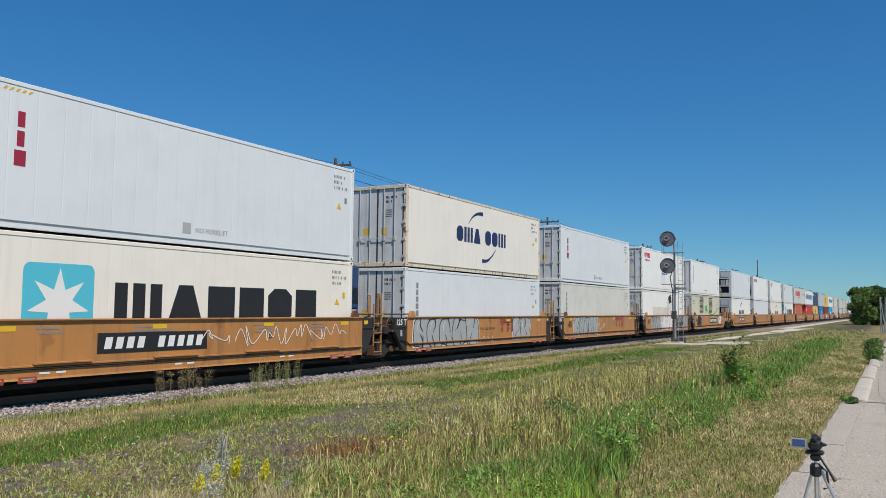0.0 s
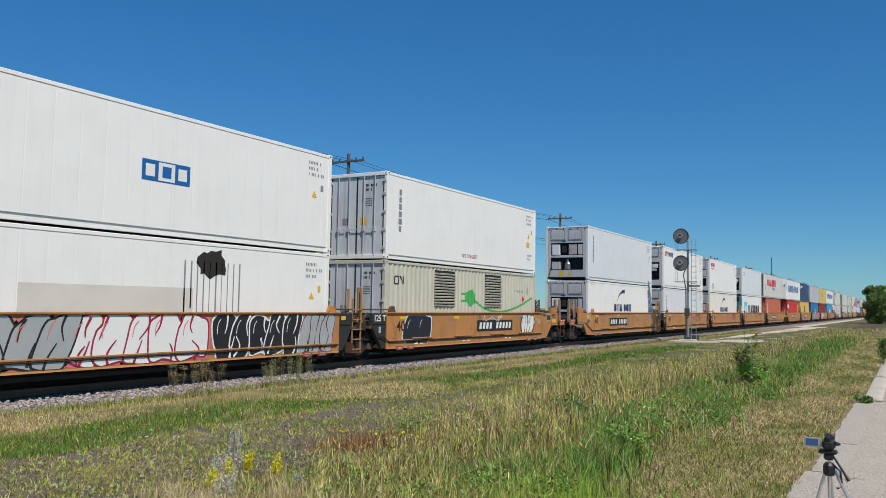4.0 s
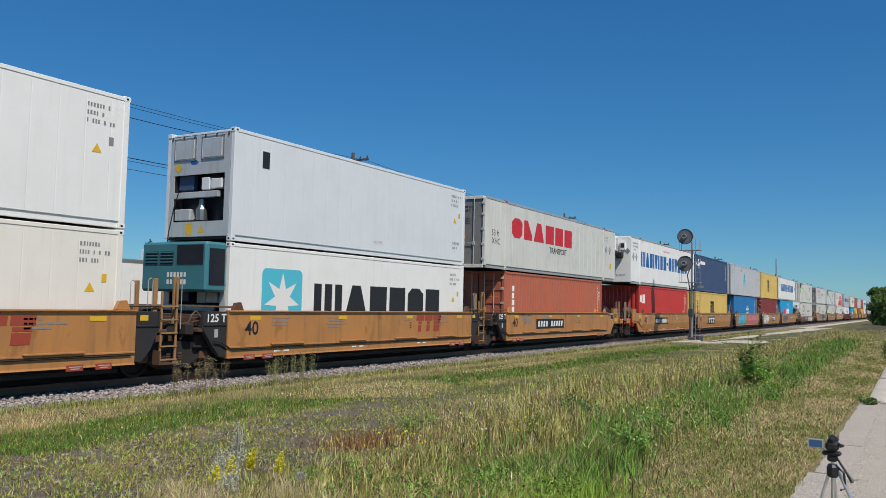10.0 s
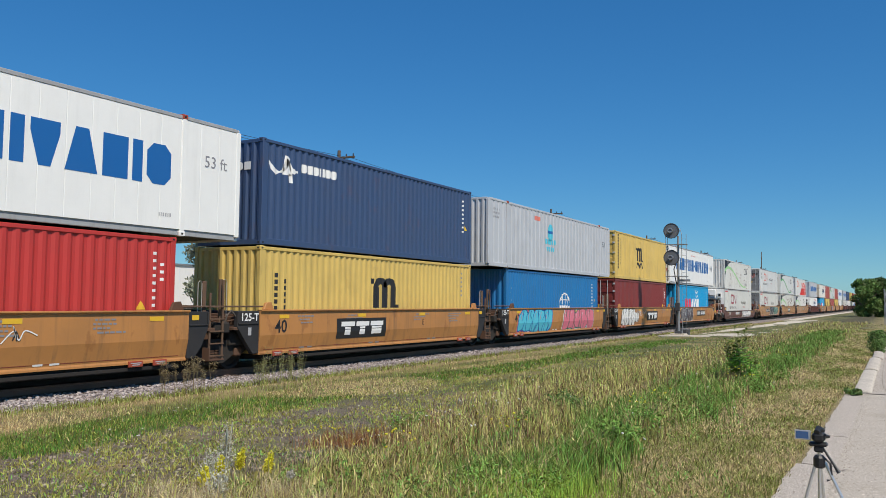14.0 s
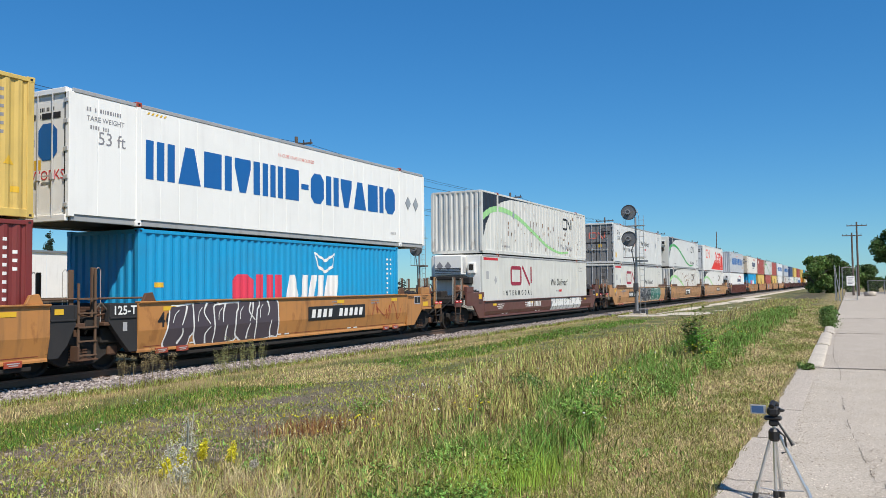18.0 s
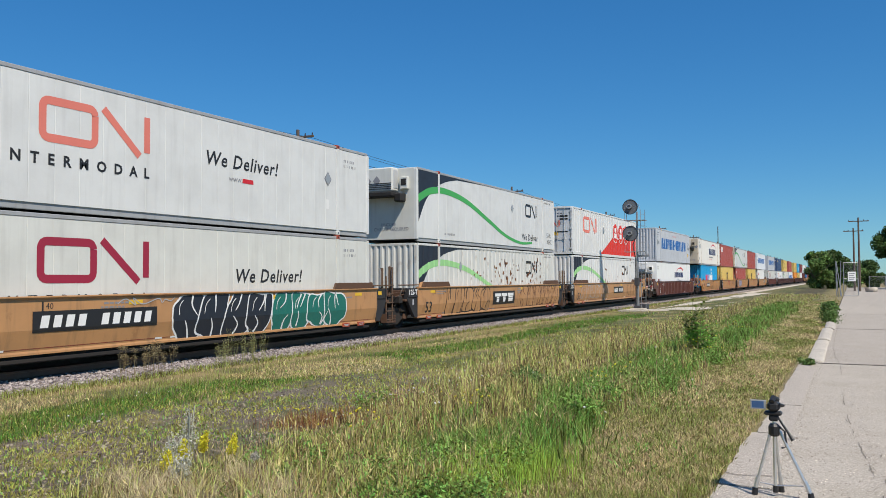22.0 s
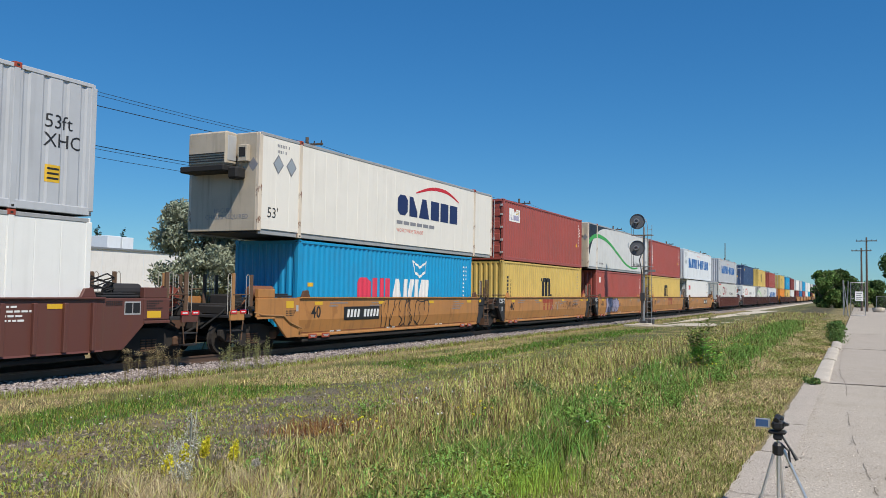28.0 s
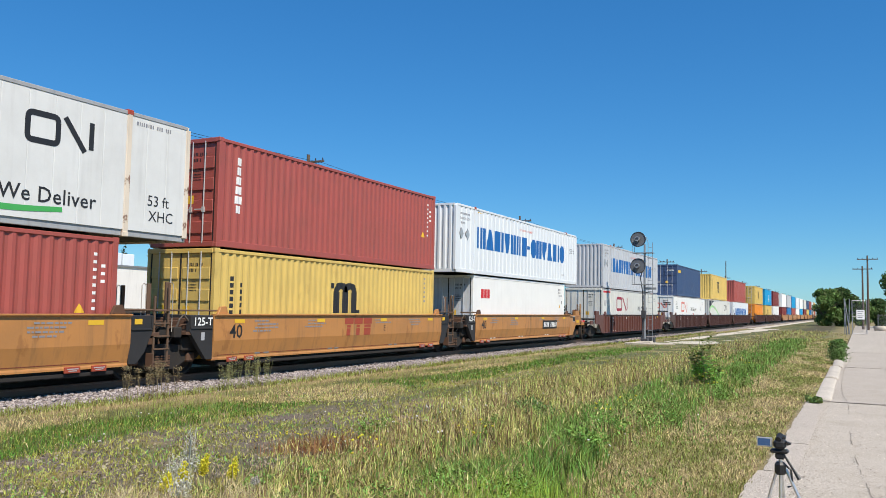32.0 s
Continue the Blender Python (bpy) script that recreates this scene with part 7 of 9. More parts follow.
track = tagged(new("railway_track"), "steel railway track on weathered sleepers in crushed stone", "railway track", kind="structure")
RAILPROF = [(-0.07, -0.18), (0.07, -0.18), (0.07, -0.165), (0.012, -0.15), (0.012, -0.045), (0.037, -0.035), (0.037, -0.004), (0.03, 0.0), (-0.03, 0.0), (-0.037, -0.004), (-0.037, -0.035), (-0.012, -0.045), (-0.012, -0.15), (-0.07, -0.165)]
for dx in (-0.755, 0.755):
    part("rail", sloped(extruded(None, [(XC + dx + u, RAIL + v) for u, v in RAILPROF], "y", -60, 900)), RAILTOP, track)
WOOD = mat("weathered_sleeper_wood", (0.085, 0.065, 0.05), 0.9, stain=0.5, bump=0.5, each=0.25)
sleeper = boxes("sleeper", [(-1.28, 1.28, -0.11, 0.11, -0.17, 0.0)], 0.012)
for k in range(170):
    y = 2 + 0.52 * k
    part("sleeper", sleeper, WOOD, track, at=pose(XC, y, RAIL - 0.178 + GRADE * (y - 15)))
BALLAST = mat("crushed_stone", (0.37, 0.32, 0.305), 0.9, stain=0.2, bump=0.4, island=0.42)
BED = mat("ballast_bed", (0.26, 0.225, 0.21), 0.95, stain=0.5, grain=0.3, bump=0.9, size=2.0)
prof = [(XC - 3.1, -0.62), (XC - 1.9, RAIL - 0.20), (XC + 1.75, RAIL - 0.20), (XC + 2.55, -0.50), (XC + 2.7, -0.66)]
part("ballast_bed", sloped(extruded(None, prof, "y", -60, 900)), BED, track)
r = np.random.default_rng(5)
k = 30000
yy = 4.5 * (170 / 4.5) ** r.random(k)
xx = XC + 0.55 + 2.15 * r.random(k)
top = np.where(xx < XC + 1.75, RAIL - 0.20, RAIL - 0.20 - (xx - XC - 1.75) / 0.8 * 0.17)
zz = top + GRADE * (yy - 15) + r.uniform(-0.02, 0.03, k)
tagged(part("ballast_stones", stones_mesh(np.stack([xx, yy, zz], 1), 6, 0.016, 0.042), BALLAST), "pinkish grey crushed ballast stones", "ballast", kind="stuff")

# gravel in the bare patches of the field
k = 21000
ang, rad = np.radians(r.uniform(14, 66, k)), 5.2 * (26 / 5.2) ** r.random(k)
gx, gy = -rad * np.sin(ang), rad * np.cos(ang)
keep = (gx < -4.9) & (gx > -11.2)
keep &= np.array([gravelly(x, y) > 0.0 for x, y in zip(gx, gy)])
gx, gy = gx[keep], gy[keep]
gz = np.array([ground_z(x, y) for x, y in zip(gx, gy)])
tagged(part("gravel", stones_mesh(np.stack([gx, gy, gz], 1), 8, 0.008, 0.026), mat("grey_gravel", (0.25, 0.20, 0.15), 0.95, island=0.75)), "loose grey gravel among weeds", "gravel", kind="stuff")

# the pale access road beside the track
ROADM = mat("pale_gravel_road", (0.62, 0.56, 0.47), 0.95, stain=0.5, grain=0.25, bump=0.8, size=3.0, dirt=(0.18, 0.16, 0.07))


def patch_sheet(outline, lift=0.012):
    return raw([(x, y, ground_z(x, y) + lift) for x, y in outline], [tuple(range(len(outline)))])


road_a = [(-11.8 + 0.25 * math.sin(k * 1.7), 56 + 4.2 * k) for k in range(14)] + [(-8.9 - 0.18 * k + 0.3 * math.sin(k * 2.3), 112 - 4.2 * k) for k in range(15)]
for nm, pts in (("road", road_a), ("road", [(-11.2, 53.5), (-8.4, 50.5), (-7.6, 52.8), (-8.6, 57.0), (-10.8, 57.2)]), ("road", [(-8.6, 60), (-7.2, 58.6), (-7.4, 66), (-8.6, 69)])):
    tagged(part(nm, patch_sheet(pts), ROADM), "pale worn gravel access road by the track", "road", kind="structure")
k = 60
tagged(part("road", raw([(x, 112 + 6 * i, ground_z(x, min(112 + 6 * i, 420)) + 0.015) for i in range(k) for x in (-13.2, -11.4)], [(2 * i, 2 * i + 1, 2 * i + 3, 2 * i + 2) for i in range(k - 1)]), ROADM), "pale gravel strip along the track", "road", kind="structure")

# ---- pavement ----
CONC = mat("worn_concrete", (0.50, 0.44, 0.365), 0.92, stain=0.65, grain=0.42, bump=0.6, size=1.0, dirt=(0.24, 0.19, 0.13), each=0.06, speck=0.6)
AGG = mat("exposed_aggregate", (0.54, 0.475, 0.40), 0.95, stain=0.5, grain=0.5, bump=1.0, size=0.8, dirt=(0.22, 0.19, 0.15), speck=0.8)
GROUT = mat("dark_joint", (0.09, 0.08, 0.065), 0.95)
pave = tagged(new("pavement"), "worn pale concrete yard with cracks and joints", "pavement", kind="structure")
part("bed", boxes(None, [(-0.64, 15.8, -10, 180, -0.15, -0.016)]), GROUT, pave)
joints = [-10, -2.0, 5.3, 17.6, 30.0, 43, 56, 69, 84, 100, 118, 138, 160, 180]
cols = [-0.62, 3.4, 7.4, 11.4, 15.8]
for y0, y1 in zip(joints, joints[1:]):
    for x0, x1 in zip(cols, cols[1:]):
        part("slab", boxes(None, [(x0 + 0.006, x1 - 0.006, y0 + 0.028, y1 - 0.028, -0.12, 0.0)], 0.008), CONC, pave)


def rough_edge(x_in, x_out, y0, y1, seed, top=0.002, wob=0.018):
    """A broken strip of old kerb concrete with a ragged outer edge."""
    r = random.Random(seed)
    n = max(3, int((y1 - y0) / 0.22))
    out = [(x_in, y0), (x_in, y1)]
    for i in range(n + 1):
        y = y1 - (y1 - y0) * i / n
        out.append((x_out + r.uniform(-wob, wob), y))
    return extruded(None, out, "z", -0.14, top)


for i, (a, c) in enumerate(((-10, 1.2), (1.25, 4.0), (4.05, 6.9), (6.95, 9.4), (9.45, 11.6), (11.65, 17.57))):
    part("edge_strip", rough_edge(-0.605, -1.0 if i < 4 else -0.93, a, c, i + 3), AGG, pave)
KERB = mat("old_kerb_concrete", (0.56, 0.50, 0.42), 0.9, stain=0.5, grain=0.35, bump=0.7, each=0.1, speck=0.4)
kr = random.Random(4)
for y0, y1, top, slump in ((17.8, 23.8, 0.045, 0.01), (24.0, 29.2, 0.085, 0.04), (29.4, 33.2, 0.10, 0.05)):
    prof = [(-0.18, -0.1), (-0.17, top * 0.55), (-0.13, top - slump * 0.4), (-0.03, top), (0.08, top - slump * 0.5), (0.15, top * 0.35), (0.17, -0.1)]
    h = (y1 - y0) / 2
    tagged(part("kerb_stone", extruded(None, prof, "y", -h, h, 0.025), KERB, None, at=pose(-0.66 + kr.uniform(-0.02, 0.02), (y0 + y1) / 2, 0.0, 0, kr.uniform(-2, 2), kr.uniform(-0.5, 0.5) + 0.4)), "worn pale concrete kerb block on the yard edge", "kerb", "kerb blocks")
CRACK = mat("crack_dirt", (0.20, 0.17, 0.135), 0.95, stain=0.5, grain=0.4)
PATH_OF_CRACK = [(0.22, 6.6), (0.14, 7.8), (0.06, 8.9), (-0.05, 10.7), (-0.15, 13.6), (-0.21, 17.5), (-0.36, 20.4), (-0.43, 28.0), (-0.30, 36.0), (-0.15, 44.0)]
cr = random.Random(17)
spine = curve_points(PATH_OF_CRACK, 120)
segments = []
for i in range(0, 118, 2):
    if spine[i][1] < 16 and cr.random() < 0.55:
        continue
    line = [(u + cr.uniform(-0.008, 0.008), v) for u, v in spine[i:i + 3]]
    segments.append((line, 0.003 + 0.006 * cr.random()))
for i in range(60):
    u, v = spine[cr.randrange(0, 66)]
    u, v = u + cr.gauss(0.02, 0.07), v + cr.uniform(-0.3, 0.3)
    segments.append(([(u, v), (u + cr.uniform(-0.05, 0.05), v + cr.uniform(-0.12, 0.12)), (u + cr.uniform(-0.08, 0.08), v + cr.uniform(-0.2, 0.2))], 0.002 + 0.003 * cr.random()))
for pts in ([(-1.0, 7.35), (-0.9, 7.28), (-0.62, 7.36)], [(0.42, 9.2), (0.62, 9.25), (0.74, 9.2)], [(-0.62, 9.1), (-0.5, 9.3), (-0.42, 9.2)]):
    segments.append((pts, 0.014))
# dirt packed into the cross joints and along the outer edge
for y, x1, wide in ((17.6, 9.0, 0.13), (30.0, 9.0, 0.12), (43.0, 9.0, 0.12)):
    for i in range(40):
        u = -0.6 + (x1 + 0.6) * i / 40
        segments.append(([(u, y + cr.uniform(-0.04, 0.04)), (u + (x1 + 0.6) / 40 + 0.01, y + cr.uniform(-0.04, 0.04))], wide * cr.uniform(0.5, 1.2)))
vs, fs = both(*[ribbon(line, w) for line, w in segments])
tagged(part("crack", raw([(u, v, 0.004 + 0.00002 * (i // 4)) for i, (u, v) in enumerate(vs)], [f[::-1] for f in fs]), CRACK, pave), kind="stuff")
vs, fs = flat([[(0.55, 8.3), (1.9, 8.2), (2.0, 11.6), (0.7, 12.0), (0.62, 10.2)]])
part("grey_patch", raw([(u, v, 0.003) for u, v in vs], fs), mat("grey_patch", (0.36, 0.35, 0.33), 0.95, stain=0.3, bump=0.5, grain=0.2), pave)
vs, fs = flat([[(0.18 + 0.09 * math.cos(a) * (1 + 0.2 * math.sin(3 * a)), 6.52 + 0.10 * math.sin(a)) for a in [k * math.pi / 8 for k in range(16)]]])
part("paint_blot", raw([(u, v, 0.004) for u, v in vs], fs), mat("faded_red_blot", (0.52, 0.22, 0.20), 0.9), pave)


# loose chips and worn-out aggregate on the yard
for n_, seed_, tone, label in ((8200, 91, (0.74, 0.67, 0.58), "pale stone chips in the worn concrete"), (6800, 92, (0.27, 0.225, 0.18), "dark stone chips in the worn concrete")):
    g = np.random.default_rng(seed_)
    yy = 5.2 * (22 / 5.2) ** g.random(n_)
    xx = np.where(g.random(n_) < 0.35, g.uniform(-0.97, -0.5, n_), -0.6 + 3.0 * g.random(n_) ** 1.5)
    tagged(part("stone_chips", stones_mesh(np.stack([xx, yy, 0.001 + 0 * yy], 1), seed_, 0.0025, 0.0075, 0.4), mat("chips_" + str(seed_), tone, 0.95, island=0.4)), label, "gravel", kind="stuff")


# ---- grass and weeds ----
def blades(name, spots, heights, widths, lean, material, label, seed, heads=None, away=None):
    """Blades of grass in one mesh, each bent over a little."""
    r = np.random.default_rng(seed)
    k = len(spots)
    p = np.asarray(spots)
    a = r.uniform(0, math.tau, k)
    side = np.stack([np.cos(a), np.sin(a), 0 * a], 1)
    w = np.radians(r.normal(0, 1, k) * 360)
    out = np.stack([np.cos(w), np.sin(w), 0 * w], 1)
    if away is not None:
        out = 0.55 * out + np.concatenate([away, np.zeros((k, 1))], 1)
    tip = out * (lean * np.abs(r.normal(0, 1, k)) * heights)[:, None]
    up = np.array([0, 0, 1.0])
    v = np.empty((k, 5, 3))
    half = side * (widths / 2)[:, None]
    v[:, 0], v[:, 1] = p - half, p + half
    mid = p + up * (heights * 0.55)[:, None] + tip * 0.32
    v[:, 2], v[:, 3] = mid + half * 0.8, mid - half * 0.8
    v[:, 4] = p + up * (heights * r.uniform(0.85, 1.0, k))[:, None] + tip
    o = np.arange(k)[:, None] * 5
    me = quick_mesh(v.reshape(-1, 3), o + np.array([[0, 1, 2, 3]]), o + np.array([[3, 2, 4]]))
    if heads is not None:
        t, s = v[:, 4], (widths * 1.25)[:, None]
        axis = t - mid
        axis /= np.linalg.norm(axis, axis=1)[:, None]
        long = (0.030 + 0.035 * r.random(k))[:, None]
        q = np.stack([t - axis * long * 0.6, t + side * s * 0.8, t + axis * long, t - side * s * 0.8], 1)
        hm = quick_mesh(q.reshape(-1, 3), np.arange(k)[:, None] * 4 + np.array([[0, 1, 2, 3]]))
        tagged(part(name, hm, heads), "small seed heads on the meadow grass", "grass", kind="stuff")
    return tagged(part(name, me, material), label, "grass", kind="stuff")


def clumped(p, size, pull, seed):
    """Draws blades together into tussocks; gives the new spots and the way out from each tussock's middle."""
    cell = np.floor(p[:, :2] / size).astype(np.int64)
    key = (cell[:, 0] * 73856093) ^ (cell[:, 1] * 19349663) ^ (seed * 83492791)
    j = np.stack([((key * 2654435761) >> 8) % 1000, ((key * 40503 + 977) >> 4) % 1000], 1) / 1000.0
    mid = (cell + 0.15 + 0.7 * j) * size
    away = (p[:, :2] - mid) / (0.5 * size)
    q = p.copy()
    q[:, :2] -= pull * (p[:, :2] - mid)
    return q, away


def leafy(name, color, island=0.72, patch=0.05, shift=0.05):
    m = mat(name, tuple(0.91 * c for c in color), 0.6, grain=0.02, stain=patch, bump=0.0, island=island, dirt=(0.52, 0.42, 0.20), shift=shift)
    t = m.node_tree
    b = t.nodes["Principled BSDF"]
    b.inputs["Specular IOR Level"].default_value = 0.25
    if not any(k.type == "BSDF_TRANSLUCENT" for k in t.nodes):
        thin, half = t.nodes.new("ShaderNodeBsdfTranslucent"), t.nodes.new("ShaderNodeMixShader")
        t.links.new(b.inputs["Base Color"].links[0].from_socket, thin.inputs["Color"])
        half.inputs[0].default_value = 0.20
        t.links.new(b.outputs[0], half.inputs[1])
        t.links.new(thin.outputs[0], half.inputs[2])
        t.links.new(half.outputs[0], t.nodes["Material Output"].inputs["Surface"])
    return m


GREEN = leafy("green_grass", (0.295, 0.31, 0.075), 0.75, 0.45, 0.07)
OLIVE = leafy("olive_grass", (0.51, 0.425, 0.15), 0.78, 0.4, 0.10)
STRAW = leafy("straw_grass", (0.64, 0.50, 0.27), 0.6)
SEEDM = leafy("grass_seed_heads", (0.58, 0.44, 0.22))
FRESH = leafy("fresh_weed_leaves", (0.23, 0.34, 0.07), 0.75, 0.2, 0.07)
VIVID = leafy("vivid_green_grass", (0.37, 0.50, 0.075), 0.6)
RUSSET = leafy("russet_grass", (0.34, 0.16, 0.07))
SALLOW = leafy("sallow_weeds", (0.46, 0.45, 0.10), 0.6, 0.3, 0.07)
PALESTRAW = leafy("pale_dead_grass", (0.66, 0.54, 0.33), 0.55)
LUSH = leafy("lush_green_grass", (0.20, 0.32, 0.06), 0.75, 0.2, 0.06)
DEEP = leafy("deep_green_grass", (0.12, 0.23, 0.03))


def scatter(k, seed, near=4.3, far=95.0, a0=-3.0, a1=68.0):
    g = np.random.default_rng(seed)
    a, d = np.radians(g.uniform(a0, a1, k)), near * (far / near) ** (g.random(k) ** 0.92)
    return -d * np.sin(a), d * np.cos(a), d, g


def fields(x, y):
    n1 = noise.noise((x * 0.55, y * 0.30, 0.0))
    n2 = noise.noise((x * 1.3, y * 0.9, 5.0))
    n3 = noise.noise((x * 0.25, y * 0.12, 9.0))
    return n1, n2, n3


def tallness(x, y):
    """How far a place belongs to the tall grass: 0 mown, 1 tall."""
    n1, n2, n3 = fields(x, y)
    edge_l = -8.0 if y > 16 else -8.0 + (16 - y) * 0.21
    left = (x - (edge_l + 1.2 * n1)) / 1.6
    right = (-2.55 + 0.3 * n2 - x) / 0.45
    return max(0.0, min(1.0, left)) * max(0.0, min(1.0, right))


def straw_patch(x, y):
    """Dried-out places in the mown grass along the ballast."""
    n = noise.noise((x * 0.7, y * 0.35, 30.0))
    a = 1.15 - math.hypot((x + 10.9) / 1.35, (y - 15.8) / 2.6) + 0.5 * n
    b = 1.0 - math.hypot((x + 12.2) / 0.8, (y - 8.2) / 2.0) + 0.5 * n
    c = 1.0 - math.hypot((x + 11.6) / 0.7, (y - 26.0) / 4.5) + 0.5 * n
    return max(a, b, c)


def grass_layer(count, seed, kind):
    x, y, d, g = scatter(count, seed)
    ok = (x < -0.97) & (x > -13.62)
    x, y, d = x[ok], y[ok], d[ok]
    out, hs, ws = [], [], []
    u = g.random(len(x))
    q = g.random(len(x))
    for i in range(len(x)):
        X, Y = float(x[i]), float(y[i])
        if Y > 49 and -12.0 < X < -7.3 and u[i] > 0.12 and (Y > 56 or X < -7.6):
            if (X < -8.9 + 0.02 * (Y - 60) and Y > 57) or Y < 57:
                continue
        t = tallness(X, Y)
        n1, n2, n3 = fields(X, Y)
        n4 = noise.noise((X * 3.6, Y * 3.0, 15.0)) + 0.6 * noise.noise((X * 8.0, Y * 6.5, 2.0))
        if kind in ("tall", "seed") and n4 < -0.28 and Y < 30:
            continue
        if kind == "short":
            gravel = gravelly(X, Y) > 0.05
            if straw_patch(X, Y) > 0.35 + 0.3 * u[i]:
                continue
            lush = -12.6 + 0.5 * n1 < X < -10.9 + 0.9 * n3
            if X < -12.9 + 0.5 * n1 and u[i] > 0.4:
                continue
            if u[i] > (1.0 if lush else 0.10 if gravel else 0.75) + 0.2 * n2:
                continue
            h = 0.05 + 0.06 * q[i] + 0.10 * t * q[i] + 0.05 * lush
        elif kind == "dry":
            want = 1.0 if straw_patch(X, Y) > 0.3 else 0.8 if X > -2.6 else (0.95 if X < -12.8 + 0.5 * n1 else 0.10 if X < -10.8 else 0.04 if gravelly(X, Y) > 0 else 0.16 + 0.4 * n1)
            if u[i] > want:
                continue
            h = 0.03 + 0.05 * q[i] if X > -2.5 else 0.05 + 0.08 * q[i] + 0.30 * t * q[i]
        elif kind == "tall":
            if u[i] > t * (0.6 + 0.9 * n2) or n1 < -0.45:
                continue
            h = (0.11 + 0.20 * q[i] ** 1.5) * (0.85 + 0.5 * n3 + 0.5 * n2 + 0.2 * t) * (1.0 if Y < 22 else 0.8)
        else:
            if u[i] > t * (0.75 + 0.9 * n1) * (0.4 if X > -4.2 else 1.0):
                continue
            h = (0.16 + 0.20 * q[i]) * (0.85 + 0.5 * n3 + 0.3 * n2) * (1.0 if Y < 22 else 0.75)
        out.append((X, Y, ground_z(X, Y) - 0.01))
        hs.append(h * (1 + 0.55 * n4) if kind in ("tall", "seed") else h * (1 + 0.3 * n4))
        ws.append((0.0030 if kind != "tall" else 0.0050) * (1 + d[i] / 12.0) * (0.6 + 0.8 * q[i]))
    return np.array(out), np.array(hs), np.array(ws)


for kind, count, seed, material, lean, label in (
    ("short", 210000, 21, GREEN, 0.55, "short green mown grass"),
    ("dry", 150000, 22, STRAW, 0.6, "dry straw-coloured grass"),
    ("tall", 330000, 23, OLIVE, 0.42, "tall olive green meadow grass"),
    ("seed", 95000, 24, STRAW, 0.38, "tall dry seeding grass stalks"),
):
    p, h, w = grass_layer(count, seed, kind)
    p, away = clumped(p, 0.34 if kind in ("tall", "seed") else 0.16, 0.45 if kind in ("tall", "seed") else 0.25, seed)
    blades("grass", p, h, w, lean, material, label, seed, SEEDM if kind == "seed" else None, away)
p, h, w = grass_layer(170000, 31, "tall")
p, away = clumped(p, 0.42, 0.5, 31)
blades("grass", p, h * 0.85, w, 0.55, GREEN, "tall fresh green meadow grass", 31, None, away)
# the close-cut strip beside the yard
mg_ = np.random.default_rng(131)
for k, material, tall, label in ((80000, STRAW, 0.042, "close-cut dry turf beside the yard"), (62000, GREEN, 0.045, "close-cut green turf beside the yard")):
    yy = 4.6 * (70 / 4.6) ** mg_.random(k)
    xx = np.where(yy > 17.7, mg_.uniform(-2.75, -0.74, k), mg_.uniform(-2.75, -1.02, k))
    dry = np.array([noise.noise((a * 1.1, c * 0.45, 61.0)) + 0.4 * noise.noise((a * 4.0, c * 2.5, 62.0)) for a, c in zip(xx, yy)])
    ok = dry > -0.15 if material is STRAW else dry < 0.10
    pp = np.array([(a, c, ground_z(a, c)) for a, c in zip(xx[ok], yy[ok])])
    blades("grass", pp, tall * (0.5 + mg_.random(len(pp))), 0.0036 * (1 + yy[ok] / 7), 1.1, material, label, 132)
wx, wy, wd, wg = scatter(52000, 35, 4.3, 60)
ok = np.array([-11.5 < a < -1.3 and noise.noise((a * 0.8, c * 0.6, 21.0)) > 0.10 for a, c in zip(wx, wy)])
pp = np.array([(a, c, ground_z(a, c) + 0.02 + (0.05 + 0.26 * tallness(a, c)) * k) for a, c, k in zip(wx[ok], wy[ok], wg.random(int(ok.sum())))])
blades("grass", pp, 0.022 + 0.025 * wg.random(len(pp)), 0.0065 * (1 + wd[ok] / 9), 1.0, FRESH, "low broad-leaved weeds in the grass", 36)
# small yellowish weeds on the bare gravel
wx, wy, wd, wg = scatter(125000, 37, 4.3, 34, 14, 66)
ok = np.array([-11.2 < a < -4.6 and tallness(a, c) < 0.6 and noise.noise((a * 1.2, c * 0.9, 33.0)) + 0.7 * noise.noise((a * 3.1, c * 2.4, 34.0)) > -0.16 for a, c in zip(wx, wy)])
pp = np.array([(a, c, ground_z(a, c)) for a, c in zip(wx[ok], wy[ok])])
pp, away = clumped(pp, 0.13, 0.5, 37)
blades("grass", pp, 0.02 + 0.06 * wg.random(len(pp)) ** 1.5, 0.0045 * (1 + wd[ok] / 9), 0.9, SALLOW, "low yellowish weeds on the bare gravel", 38, None, away)
# pale dead tussocks nearest the camera
tg = np.random.default_rng(141)
mids = [(-5.0, 4.75), (-4.6, 4.9), (-5.25, 5.15), (-4.2, 5.3), (-4.75, 5.6), (-3.9, 4.95), (-5.6, 5.0)]
k = 420 * len(mids)
q_ = np.array(mids)[np.arange(k) % len(mids)] + tg.normal(0, 0.11, (k, 2))
pp = np.array([(a, c, ground_z(a, c)) for a, c in q_])
blades("grass", pp, 0.12 + 0.22 * tg.random(k), 0.0045 * np.ones(k), 0.7, PALESTRAW, "pale dead grass tussocks", 142)
